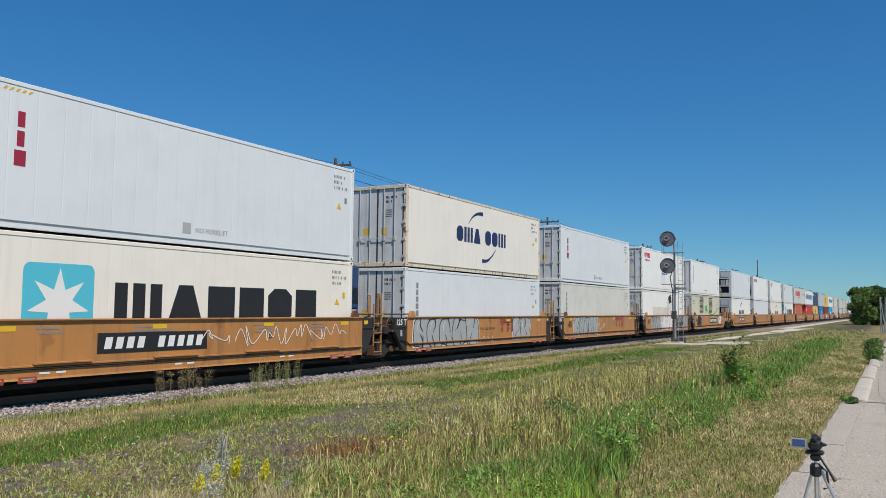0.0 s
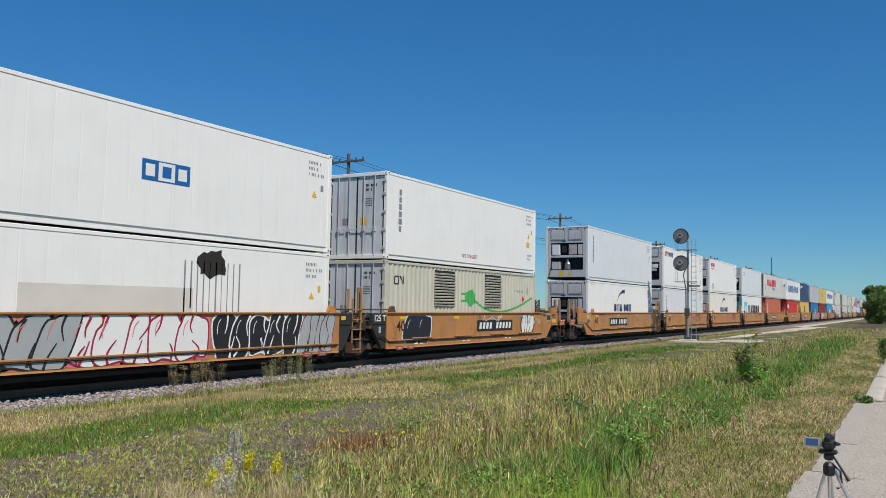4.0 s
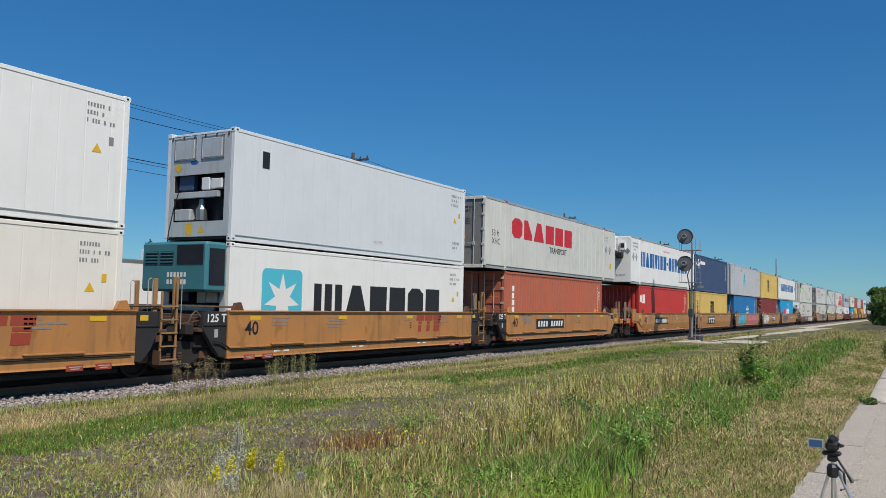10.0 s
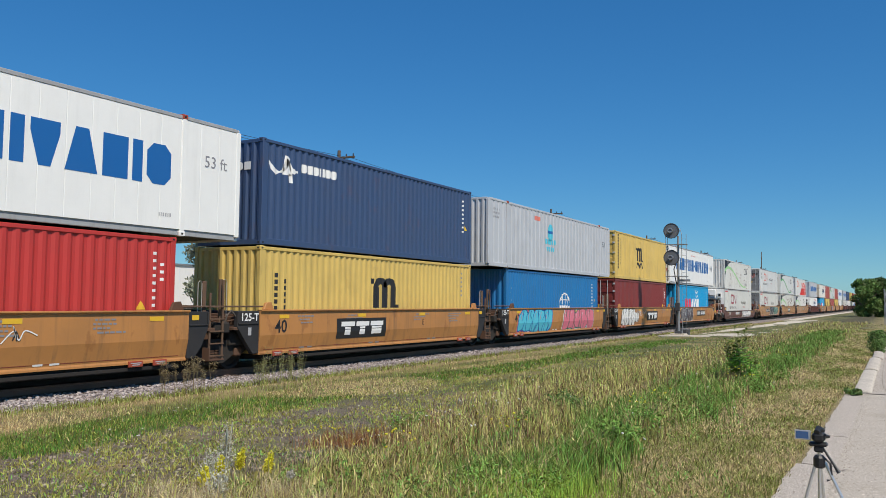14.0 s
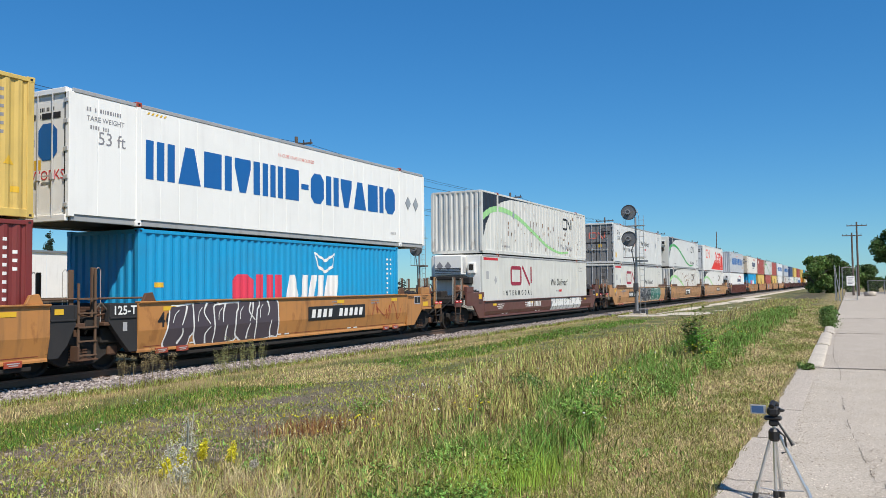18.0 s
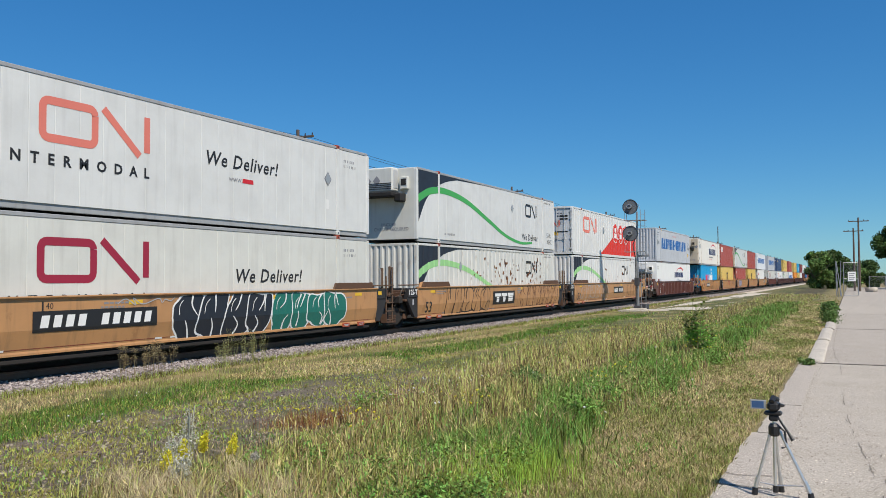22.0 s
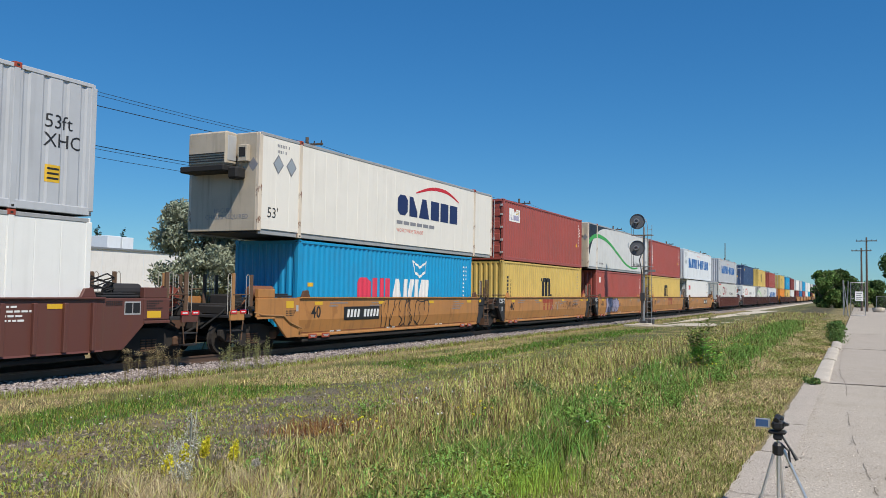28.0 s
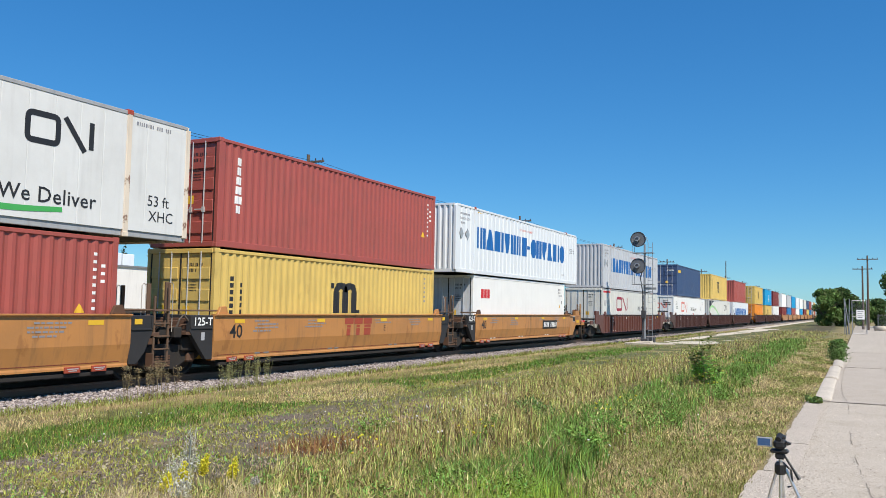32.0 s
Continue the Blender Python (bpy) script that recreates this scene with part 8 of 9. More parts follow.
# a fringe of grass along the ballast, and the russet patch
g = np.random.default_rng(41)
k = 15000
yy = 5.0 * (90 / 5.0) ** g.random(k)
xx = -13.75 + g.normal(0, 0.16, k) - 0.10 * np.sin(yy * 0.9)
pp = np.array([(a, c, ground_z(a, c)) for a, c in zip(xx, yy)])
blades("grass", pp, 0.06 + 0.16 * g.random(k) ** 2, 0.006 * (1 + yy / 12), 0.5, GREEN, "green grass fringe along the ballast", 42)
k = 1500
xx, yy = np.where(g.random(k) < 0.6, -6.35 + g.normal(0, 0.30, k), -5.3 + g.normal(0, 0.5, k)), np.where(g.random(k) < 0.6, 8.8 + g.normal(0, 0.35, k), 10.3 + g.normal(0, 0.9, k))
pp = np.array([(a, c, ground_z(a, c)) for a, c in zip(xx, yy)])
blades("grass", pp, 0.08 + 0.20 * g.random(k), 0.006 * np.ones(k), 0.4, RUSSET, "russet brown dried dock and grass", 43)
k = 7000
xx, yy = -3.0 + g.normal(0, 0.30, k), 6.7 + g.normal(0, 0.42, k)
pp = np.array([(a, c, ground_z(a, c)) for a, c in zip(xx, yy)])
blades("grass", pp, 0.10 + 0.17 * g.random(k), 0.0062 * np.ones(k), 0.3, VIVID, "bright green grass tuft beside the mown strip", 45)
for k, nm, test, material, tall, label in (
    (46000, 61, lambda a, c: straw_patch(a, c) > 0.12, STRAW, 0.05, "dried straw patch in the mown grass"),
    (30000, 62, lambda a, c: straw_patch(a, c) < 0.1 and 1.15 - abs(a + 10.6 + 0.6 * noise.noise((c * 0.25, 3.0, 0.0))) > 0.3 - 0.5 * noise.noise((a * 0.6, c * 0.3, 50.0)), DEEP, 0.09, "deep green band of mown grass")):
    yy = 6.0 * (45 / 6.0) ** g.random(k)
    xx = g.uniform(-13.4, -8.8, k)
    ok = np.array([test(a, c) for a, c in zip(xx, yy)])
    pp = np.array([(a, c, ground_z(a, c)) for a, c in zip(xx[ok], yy[ok])])
    blades("grass", pp, tall * (0.6 + 0.8 * g.random(len(pp))), 0.005 * (1 + yy[ok] / 9), 0.7, material, label, nm)
k = 42000
yy = 7.0 * (60 / 7.0) ** g.random(k)
xx = -3.35 + 0.40 * g.normal(0, 1, k) - 0.008 * yy
ok = np.array([noise.noise((a * 0.9, c * 0.35, 40.0)) > -0.12 for a, c in zip(xx, yy)])
pp = np.array([(a, c, ground_z(a, c)) for a, c in zip(xx[ok], yy[ok])])
pp, away = clumped(pp, 0.30, 0.4, 46)
blades("grass", pp, 0.10 + 0.24 * g.random(len(pp)), 0.0060 * (1 + yy[ok] / 9), 0.55, LUSH, "lush green grass beside the mown strip", 46, None, away)
k = 9000
xx, yy = g.uniform(-60, -18.6, k), 6 + 90 * g.random(k)
pp = np.array([(a, c, ground_z(a, c)) for a, c in zip(xx, yy)])
blades("grass", pp, 0.25 + 0.4 * g.random(k), 0.06 * np.ones(k), 0.4, OLIVE, "rough grass beyond the track", 44)


def leaf_cloud(centres, radii, count, size, seed, droop=0.0):
    """Leaves scattered in and over lumps: a mesh of small pointed quads."""
    g = np.random.default_rng(seed)
    c, R = np.asarray(centres, float), np.asarray(radii, float)
    pick = g.choice(len(c), count, p=(R ** 2).prod(1) ** 0.5 / ((R ** 2).prod(1) ** 0.5).sum())
    d = g.normal(0, 1, (count, 3))
    d /= np.linalg.norm(d, axis=1)[:, None]
    p = c[pick] + d * R[pick] * (g.random(count) ** 0.4)[:, None] * g.uniform(0.75, 1.12, count)[:, None]
    a = g.normal(0, 1, (count, 3))
    a[:, 2] -= droop
    a /= np.linalg.norm(a, axis=1)[:, None]
    b = np.cross(a, g.normal(0, 1, (count, 3)))
    b /= np.linalg.norm(b, axis=1)[:, None]
    s = (size * g.uniform(0.6, 1.3, count))[:, None]
    v = np.stack([p - a * s, p + b * s * 0.42, p + a * s, p - b * s * 0.42], 1)
    o = np.arange(count)[:, None] * 4
    return quick_mesh(v.reshape(-1, 3), o + np.array([[0, 1, 2, 3]]))


def lumps(seed, k, spread, height, low, size):
    g = random.Random(seed)
    cs, rs = [], []
    for _ in range(k):
        z = low + (height - low) * g.random() ** 0.9
        f = math.sin(math.pi * min(1, max(0.08, (z - low * 0.4) / (height * 1.06)))) ** 0.7
        a, q = g.uniform(0, math.tau), spread * f * math.sqrt(g.random())
        s = size * g.uniform(0.6, 1.25)
        cs.append((q * math.cos(a), q * math.sin(a), min(z, height - s * 0.7)))
        rs.append((s, s, s * 0.8))
    return cs, rs


# broad-leaved weeds that stand in patches along the meadow's edge
wg = random.Random(321)
cs, rs = [], []
while len(cs) < 150:
    y = 5.2 * (48 / 5.2) ** wg.random()
    x = wg.gauss(-3.2, 0.36) if len(cs) < 125 else wg.uniform(-7.0, -3.5)
    if noise.noise((x * 0.9, y * 0.4, 71.0)) < (0.02 if len(cs) < 125 else 0.25) or not -8 < x < -2.35:
        continue
    k = wg.uniform(0.10, 0.24)
    cs.append((x, y, ground_z(x, y) + k * 0.55))
    rs.append((k, k * 1.2, k * 0.75))
tagged(part("weed_leaves", leaf_cloud(cs, rs, 42000, 0.020, 322), FRESH), "broad-leaved green weeds along the meadow edge", "weed", kind="stuff")


BARK = mat("grey_bark", (0.10, 0.08, 0.062), 0.95, stain=0.4, bump=0.8)


def tree(x, y, z, height, spread, low, count, size, material, label, seed, k=26, lump=1.0, droop=0.0, thing="tree"):
    t = tagged(new(thing), label, "tree" if thing == "tree" else "bush")
    t.matrix_basis = pose(x, y, z)
    g = random.Random(seed)
    part("trunk", tube(None, [(0, 0, -0.1), (0.05, 0.02, height * 0.25), (-0.05, 0.05, height * 0.5), (0.0, 0.0, height * 0.85)], [0.030 * height, 0.024 * height, 0.015 * height, 0.004 * height] if thing == "tree" else [0.008 * height, 0.006 * height, 0.005 * height, 0.003 * height], 9), BARK if thing == "tree" else MIDLEAF, t)
    for i in range(6 if thing == "tree" else 0):
        a = g.uniform(0, math.tau)
        b = height * g.uniform(0.18, 0.5)
        e = spread * g.uniform(0.5, 0.85)
        part("limb", tube(None, [(0, 0, b), (e * 0.5 * math.cos(a), e * 0.5 * math.sin(a), b + height * 0.14), (e * math.cos(a), e * math.sin(a), b + height * 0.32)], [0.012 * height, 0.008 * height, 0.002 * height], 6), BARK, t)
    cs, rs = lumps(seed, k, spread, height, low, lump)
    part("crown", leaf_cloud(cs, rs, count, size, seed, droop), material, t)
    return t


SILVERLEAF = leafy("silver_green_leaves", (0.34, 0.38, 0.28), 0.45)
DARKLEAF = leafy("dark_green_leaves", (0.075, 0.13, 0.035), 0.6)
MIDLEAF = leafy("mid_green_leaves", (0.14, 0.23, 0.06), 0.45)
BRIGHTLEAF = leafy("bright_green_leaves", (0.23, 0.37, 0.075), 0.6)
STALK = leafy("pale_stalk", (0.30, 0.30, 0.13), 0.3)
SPRUCE = leafy("spruce_needles", (0.022, 0.045, 0.022), 0.4)
tree(-28.5, 35.6, -0.35, 8.9, 3.9, 0.6, 60000, 0.13, SILVERLEAF, "silver-leaved olive tree behind the track", 3, 110, 1.15, 0.5)
tree(-30.0, 31.6, -0.35, 6.4, 2.3, 0.5, 28000, 0.13, SILVERLEAF, "smaller silver-leaved tree behind the track", 4, 60, 0.8, 0.5)
tree(-5.0, 150.0, 0.2, 6.1, 2.5, 0.3, 9000, 0.26, MIDLEAF, "round green tree at the end of the field", 5, 30, 0.95)
tree(-2.3, 154.0, 0.2, 6.4, 2.4, 0.3, 9000, 0.26, DARKLEAF, "round dark green tree at the end of the field", 6, 30, 0.95)
tree(0.6, 175.0, 0.0, 4.6, 2.2, 0.3, 5000, 0.3, MIDLEAF, "low green tree beyond the yard", 7, 20, 0.9)
tree(4.2, 178.0, 0.0, 4.2, 2.6, 0.3, 5000, 0.3, DARKLEAF, "low dark tree beyond the yard", 8, 20, 0.9)
tree(7.3, 150.0, 0.0, 11.0, 4.2, 1.0, 14000, 0.34, DARKLEAF, "tall dark green tree by the yard", 9, 40, 1.35)
tree(14.0, 158.0, 0.0, 12.0, 4.6, 1.0, 14000, 0.34, MIDLEAF, "tall green tree by the yard", 10, 40, 1.35)
for x, y, s in ((-9, 320, 11), (-3, 330, 12), (6, 340, 13), (18, 330, 12)):
    tree(x, y, 0.6, 8.0, 5.0, 0.5, 4000, 0.55, DARKLEAF, "distant dark green tree", s, 22, 2.0)
for x, y, h, s in ((-110, 84.5, 11.0, 1), (-110, 91.6, 11.4, 2), (-112, 98.5, 11.4, 3)):
    t = tagged(new("spruce_tree"), "dark pointed spruce behind the white building", "tree")
    t.matrix_basis = pose(x, y, 0)
    part("trunk", tube(None, [(0, 0, 0), (0, 0, h * 0.95)], [0.22, 0.03], 7), BARK, t)
    cs = [((0.25 * math.sin(2.4 * i)), 0.25 * math.cos(2.4 * i), h * (0.22 + 0.76 * i / 13)) for i in range(14)]
    rs = [(2.1 * (1 - 0.93 * i / 13) + 0.12, 2.1 * (1 - 0.93 * i / 13) + 0.12, 0.55) for i in range(14)]
    part("crown", leaf_cloud(cs, rs, 5000, 0.22, 30 + s, 0.3), SPRUCE, t)

# the leafy weed bush in the meadow
MILKLEAF = leafy("milkweed_leaves", (0.30, 0.46, 0.10), 0.75)
milk = tagged(new("milkweed_bush"), "leafy green milkweed bush in the grass", "bush")
milk.matrix_basis = pose(-3.12, 19.5, ground_z(-3.12, 19.5))
mg = random.Random(15)
for i in range(26):
    a, q = mg.uniform(0, math.tau), 0.36 * math.sqrt(mg.random())
    top = 1.36 * mg.uniform(0.5, 1.0) * (1 - 0.25 * (q / 0.36) ** 2)
    ex, ey = q * math.cos(a), q * math.sin(a)
    stem = part("stem", tube(None, [(0.5 * ex, 0.5 * ey, -0.03), (0.8 * ex, 0.8 * ey, top * 0.5), (1.1 * ex, 1.1 * ey, top)], [0.008, 0.007, 0.004], 5), STALK, milk)
    vs, fs = [], []
    for j in range(12):
        f = 0.06 + 0.94 * j / 11
        base = Vector((0.5 * ex + 0.6 * ex * f, 0.5 * ey + 0.6 * ey * f, top * f))
        for half in (0, 1):
            w = 1.57 * j + math.pi * half + mg.uniform(-0.4, 0.4)
            d = Vector((math.cos(w), math.sin(w), 0.0))
            side = Vector((-d.y, d.x, 0.0))
            long, up = mg.uniform(0.15, 0.22) * (1.1 - 0.4 * f), mg.uniform(0.2, 0.8)
            o = len(vs)
            vs += [base, base + d * long * 0.5 + side * long * 0.24 + Vector((0, 0, long * 0.5 * up)), base + d * long + Vector((0, 0, long * up * 0.55)), base + d * long * 0.5 - side * long * 0.24 + Vector((0, 0, long * 0.5 * up)), base + d * long * 0.5 + Vector((0, 0, long * (0.5 * up - 0.07)))]
            fs += [(o, o + 4, o + 1), (o + 4, o + 2, o + 1), (o, o + 3, o + 4), (o + 4, o + 3, o + 2)]
    part("leaves", raw(vs, fs), MILKLEAF, stem)
tree(-0.70, 33.8, -0.02, 0.50, 0.18, 0.05, 1000, 0.04, MIDLEAF, "leafy weeds growing over the kerb", 16, 14, 0.3, thing="bush")
tree(-0.8, 37.5, -0.02, 0.75, 0.28, 0.05, 1500, 0.06, MIDLEAF, "leafy weeds growing over the kerb", 17, 14, 0.3, thing="bush")
tree(-0.75, 17.3, -0.02, 0.16, 0.22, 0.02, 500, 0.035, MIDLEAF, "small weeds in the kerb joint", 18, 8, 0.08, thing="bush")
for i, (x, y) in enumerate(((-5.1, 13.2), (-4.7, 12.7), (-2.95, 9.6), (-3.0, 10.8))):
    tree(x, y, ground_z(x, y), 0.36, 0.34, 0.03, 520, 0.030, BRIGHTLEAF if i > 1 else MIDLEAF, "low broad-leaved weed in the grass", 50 + i, 10, 0.18, thing="bush")

BLOOM = leafy("yellow_blossom", (0.78, 0.70, 0.05), 0.3)
GREYSTALK = leafy("grey_stalk", (0.54, 0.53, 0.44), 0.4)
DRYSTALK = leafy("dry_brown_stalk", (0.22, 0.17, 0.09), 0.4)
BROWNHEAD = leafy("brown_seed_heads", (0.30, 0.24, 0.13), 0.4)
WHITEBLOOM = mat("white_seed_heads", (0.70, 0.68, 0.64), 0.8, island=0.2)

DOWN = mat("grey_seed_down", (0.40, 0.37, 0.32), 0.9, island=0.4)


def stalks(x, y, h, n, seed, material, spread=0.16, r=0.005):
    g = random.Random(seed)
    out = []
    for i in range(n):
        a, e = g.uniform(0, math.tau), spread * g.uniform(0.3, 1)
        t = h * g.uniform(0.7, 1.0)
        out.append([(0.25 * e * math.cos(a), 0.25 * e * math.sin(a), -0.02), (0.6 * e * math.cos(a), 0.6 * e * math.sin(a), t * 0.5), (e * math.cos(a), e * math.sin(a), t)])
    return out


for i, (x, y, h) in enumerate(((-5.51, 5.45, 0.29), (-5.58, 5.71, 0.33), (-5.78, 6.2, 0.33), (-5.47, 6.27, 0.29))):
    t = tagged(new("ragwort_plant"), "yellow flowering ragwort plant in the grass", "flower", "yellow flowering plants")
    t.matrix_basis = pose(x, y, ground_z(x, y))
    for line in stalks(x, y, h, 6, i, STALK, 0.10):
        part("stem", tube(None, line, 0.004, 4), STALK, t)
    part("blossom", leaf_cloud([(0, 0, h * 0.80), (0.012, 0.01, h * 1.0), (-0.015, 0, h * 0.62)], [(0.052, 0.052, 0.06), (0.03, 0.03, 0.05), (0.055, 0.055, 0.06)], 700, 0.013, 60 + i), BLOOM, t)
for i, (x, y, h) in enumerate(((-5.95, 6.15, 0.62), (-5.75, 5.75, 0.42), (-5.2, 5.3, 0.36))):
    t = tagged(new("dry_weed"), "pale grey dried weed stalks in the grass", "weed", "dry weeds")
    t.matrix_basis = pose(x, y, ground_z(x, y))
    for line in stalks(x, y, h, 7, 20 + i, GREYSTALK, 0.12):
        part("stem", tube(None, line, [0.005, 0.005, 0.003], 4), GREYSTALK, t)
    part("leaves", leaf_cloud([(0, 0, h * 0.45), (0.02, 0.01, h * 0.7), (0, 0, h * 0.9)], [(0.12, 0.12, 0.16), (0.08, 0.08, 0.13), (0.04, 0.04, 0.10)], 620, 0.013, 70 + i), GREYSTALK, t)
clock = tagged(new("seed_clock"), "round pale fluffy seed head on a thin stalk", "flower")
clock.matrix_basis = pose(-4.7, 5.67, ground_z(-4.7, 5.67))
part("stem", tube(None, [(0, 0, -0.02), (0.01, 0, 0.12), (0.0, 0.01, 0.27)], 0.004, 5), STALK, clock)
tagged(part("seed_head", leaf_cloud([(0, 0, 0.28)], [(0.042, 0.042, 0.042)], 260, 0.009, 88), DOWN, clock), kind="stuff")
for i in range(26):
    g2 = random.Random(200 + i)
    y = g2.uniform(12.2, 14.0) if i < 12 else g2.uniform(15.0, 16.9)
    x = -13.62 + g2.uniform(-0.15, 0.22)
    h = g2.uniform(0.55, 0.85) if i < 12 else g2.uniform(0.6, 1.0)
    t = tagged(new("tall_weed"), "tall thin weed with pale seed heads by the ballast", "weed", "tall weeds by the ballast")
    t.matrix_basis = pose(x, y, ground_z(x, y))
    for line in stalks(x, y, h, 3, 90 + i, STALK, 0.14):
        part("stem", tube(None, line, [0.005, 0.004, 0.003], 4), DRYSTALK if i < 12 else STALK, t)
    seeds_ = part("seed_head", leaf_cloud([(0, 0, h * 0.92), (0, 0, h * 0.7)] if i < 12 else [(0, 0, h * 0.85), (0, 0, h * 0.6), (0, 0, h * 0.35)], [(0.11, 0.11, 0.07), (0.09, 0.09, 0.1)] if i < 12 else [(0.09, 0.09, 0.13)] * 3, 150 if i < 12 else 170, 0.015, 300 + i), BROWNHEAD if i < 12 else STALK, t)
    tagged(seeds_, kind="stuff")
g = np.random.default_rng(77)
pts = []
for k in range(620):
    a, d = math.radians(g.uniform(6, 52)), 8 * (45 / 8) ** g.random()
    x, y = -d * math.sin(a), d * math.cos(a)
    if -11 < x < -2.2 and noise.noise((x * 0.5, y * 0.3, 12.0)) > 0.02:
        pts.append((x, y, ground_z(x, y) + (0.16 + 0.34 * tallness(x, y)) * g.uniform(0.8, 1.2)))
tagged(part("wild_flowers", stones_mesh(pts, 78, 0.005, 0.013, 0.8), WHITEBLOOM), "small white wild flower heads in the grass", "flower", kind="stuff")
pts = []
for cx, cy in ((-3.4, 12.0), (-6.2, 8.2), (-4.2, 9.0), (-2.9, 17.8), (-3.1, 26.0), (-4.6, 7.2), (-3.2, 20.6)):
    for _ in range(14):
        x, y = cx + g.normal(0, 0.18), cy + g.normal(0, 0.25)
        pts.append((x, y, ground_z(x, y) + 0.30 + 0.2 * tallness(x, y) * g.random()))
tagged(part("yellow_flowers", stones_mesh(pts, 79, 0.009, 0.018, 0.7), BLOOM), "small yellow flower heads in the grass", "flower", kind="stuff")

# ---- signal mast ----
GALV = mat("galvanised_steel", (0.34, 0.35, 0.36), 0.5, 0.6, stain=0.3)
DARKST = mat("dark_signal_paint", (0.05, 0.053, 0.06), 0.55, stain=0.3)
DISCM = mat("faded_signal_disc", (0.13, 0.14, 0.155), 0.6, stain=0.4)
GLASS = mat("signal_lens", (0.05, 0.05, 0.06), 0.15, stain=0.05)
def signal(x, y, z0, hx, heights, label):
    sig = tagged(new("railway_signal"), label, "signal", "railway signals")
    sig.matrix_basis = pose(x, y, z0)
    part("mast", tube(None, [(0, 0, 0), (0, 0, 6.3)], [0.085, 0.06], 10), GALV, sig)
    part("foundation", boxes(None, [(-0.45, 0.45, -0.45, 0.45, -0.2, 0.18)], 0.03), KERB, sig)
    part("base_flange", boxes(None, [(-0.22, 0.22, -0.22, 0.22, 0.18, 0.34)], 0.03), DARKST, sig)
    part("relay_box", boxes(None, [(-0.14, 0.14, -0.34, -0.1, 1.6, 2.1)], 0.02), DARKST, sig)
    for z in heights:
        head = part("signal_head", tube(None, [(hx, -0.12, z), (hx, -0.10, z), (hx, 0.02, z), (hx, 0.10, z)], [0.46, 0.47, 0.47, 0.25], 24), DISCM, sig, "round faded grey signal disc")
        part("disc_rim", ring(("rim", z, hx), 0.465, 0.028, 28, "y", (hx, -0.12, z)), DARKST, head)
        part("lamp_hood", tube(None, [(hx, -0.14, z), (hx, -0.42, z + 0.02)], [0.15, 0.16], 12), GALV, head)
        part("lens", tube(None, [(hx, -0.15, z), (hx, -0.425, z)], [0.10, 0.11], 12), GLASS, head)
        part("head_bracket", boxes(None, [(hx - 0.02, 0.08, 0.02, 0.10, z - 0.05, z + 0.05)], 0.01), GALV, sig)
    part("ladder_rail", tube(None, [(0.22, 0.0, 0.2), (0.22, 0.0, 6.4), (0.12, 0.0, 6.75), (-0.1, 0.0, 6.85)], 0.018, 6), GALV, sig)
    part("ladder_rail", tube(None, [(0.50, 0.0, 0.2), (0.50, 0.0, 6.4)], 0.018, 6), GALV, sig)
    for i in range(17):
        part("rung", tube("sig_rung", [(0.22, 0, 0), (0.50, 0, 0)], 0.011, 5), GALV, sig, at=pose(0, 0, 0.5 + 0.35 * i))
    for z in (heights[0] - 0.87, heights[1] - 1.17):
        part("platform", boxes(None, [(hx - 0.35, 0.55, -0.3, 0.3, z - 0.02, z + 0.02)]), GALV, sig)
        part("platform_rail", tube(None, [(hx - 0.32, -0.26, z), (hx - 0.32, -0.26, z + 0.85), (hx - 0.32, 0.26, z + 0.85), (hx - 0.32, 0.26, z)], 0.015, 5), GALV, sig)
    part("number_board", boxes(None, [(0.05, 0.75, -0.08, -0.06, 3.42, 3.56)]), GALV, sig)
    part("conduit", tube(None, [(-0.1, -0.09, 0.3), (-0.1, -0.09, 3.3), (-0.25, -0.1, 4.2), (-0.1, -0.09, 4.6)], 0.035, 6), DARKST, sig)


SX, SY, SZ = -12.05, 51.6, ground_z(-12.05, 51.6)
signal(SX, SY, SZ, -0.40, (6.62, 4.92), "railway signal mast with two round heads and a ladder")
signal(-28.15, 52.45, -0.35 + rise(52), -0.24, (6.42, 4.72), "second railway signal with two round heads beyond the track")
tagged(part("concrete_slab", extruded(None, [(-0.9, -1.5), (1.1, -1.5), (2.1, -1.0), (1.6, 0.4), (-0.6, 0.6)], "z", -0.1, 0.10, 0.02), KERB, None, at=pose(SX, SY, SZ)), "pale broken concrete slab beside the signal", "slab")
tagged(part("relay_cabinet", boxes(None, [(-0.55, 0.30, -0.25, 0.25, 0.0, 0.42)], 0.03), DARKST, None, at=pose(SX + 0.1, SY + 1.1, SZ)), "low dark relay box beside the signal", "box")

# ---- pole line behind the train ----
POLEW = mat("old_pole_wood", (0.12, 0.09, 0.07), 0.9, stain=0.4, bump=0.5)
WIRE = mat("dark_wire", (0.02, 0.022, 0.025), 0.6)


def pole(x, y, z, h, arms, label="weathered wooden utility pole with crossarms", arm_w=1.25):
    t = tagged(new("utility_pole"), label, "utility pole", "utility poles")
    t.matrix_basis = pose(x, y, z)
    part("pole_shaft", tube(("shaft", h), [(0, 0, -0.3), (0, 0, h)], [0.16, 0.10], 8), POLEW, t)
    for a in arms:
        arm = part("crossarm", boxes(("arm", arm_w), [(-arm_w, arm_w, -0.16, -0.05, -0.06, 0.06)], 0.01), POLEW, t, at=pose(0, 0, a, 0, 0, 0))
        for u in (-0.92, -0.5, 0.5, 0.92):
            part("insulator", tube("insul", [(0, -0.1, 0.06), (0, -0.1, 0.22)], [0.05, 0.03], 6), GLASS, arm, at=pose(u * arm_w, 0, 0))
    return t


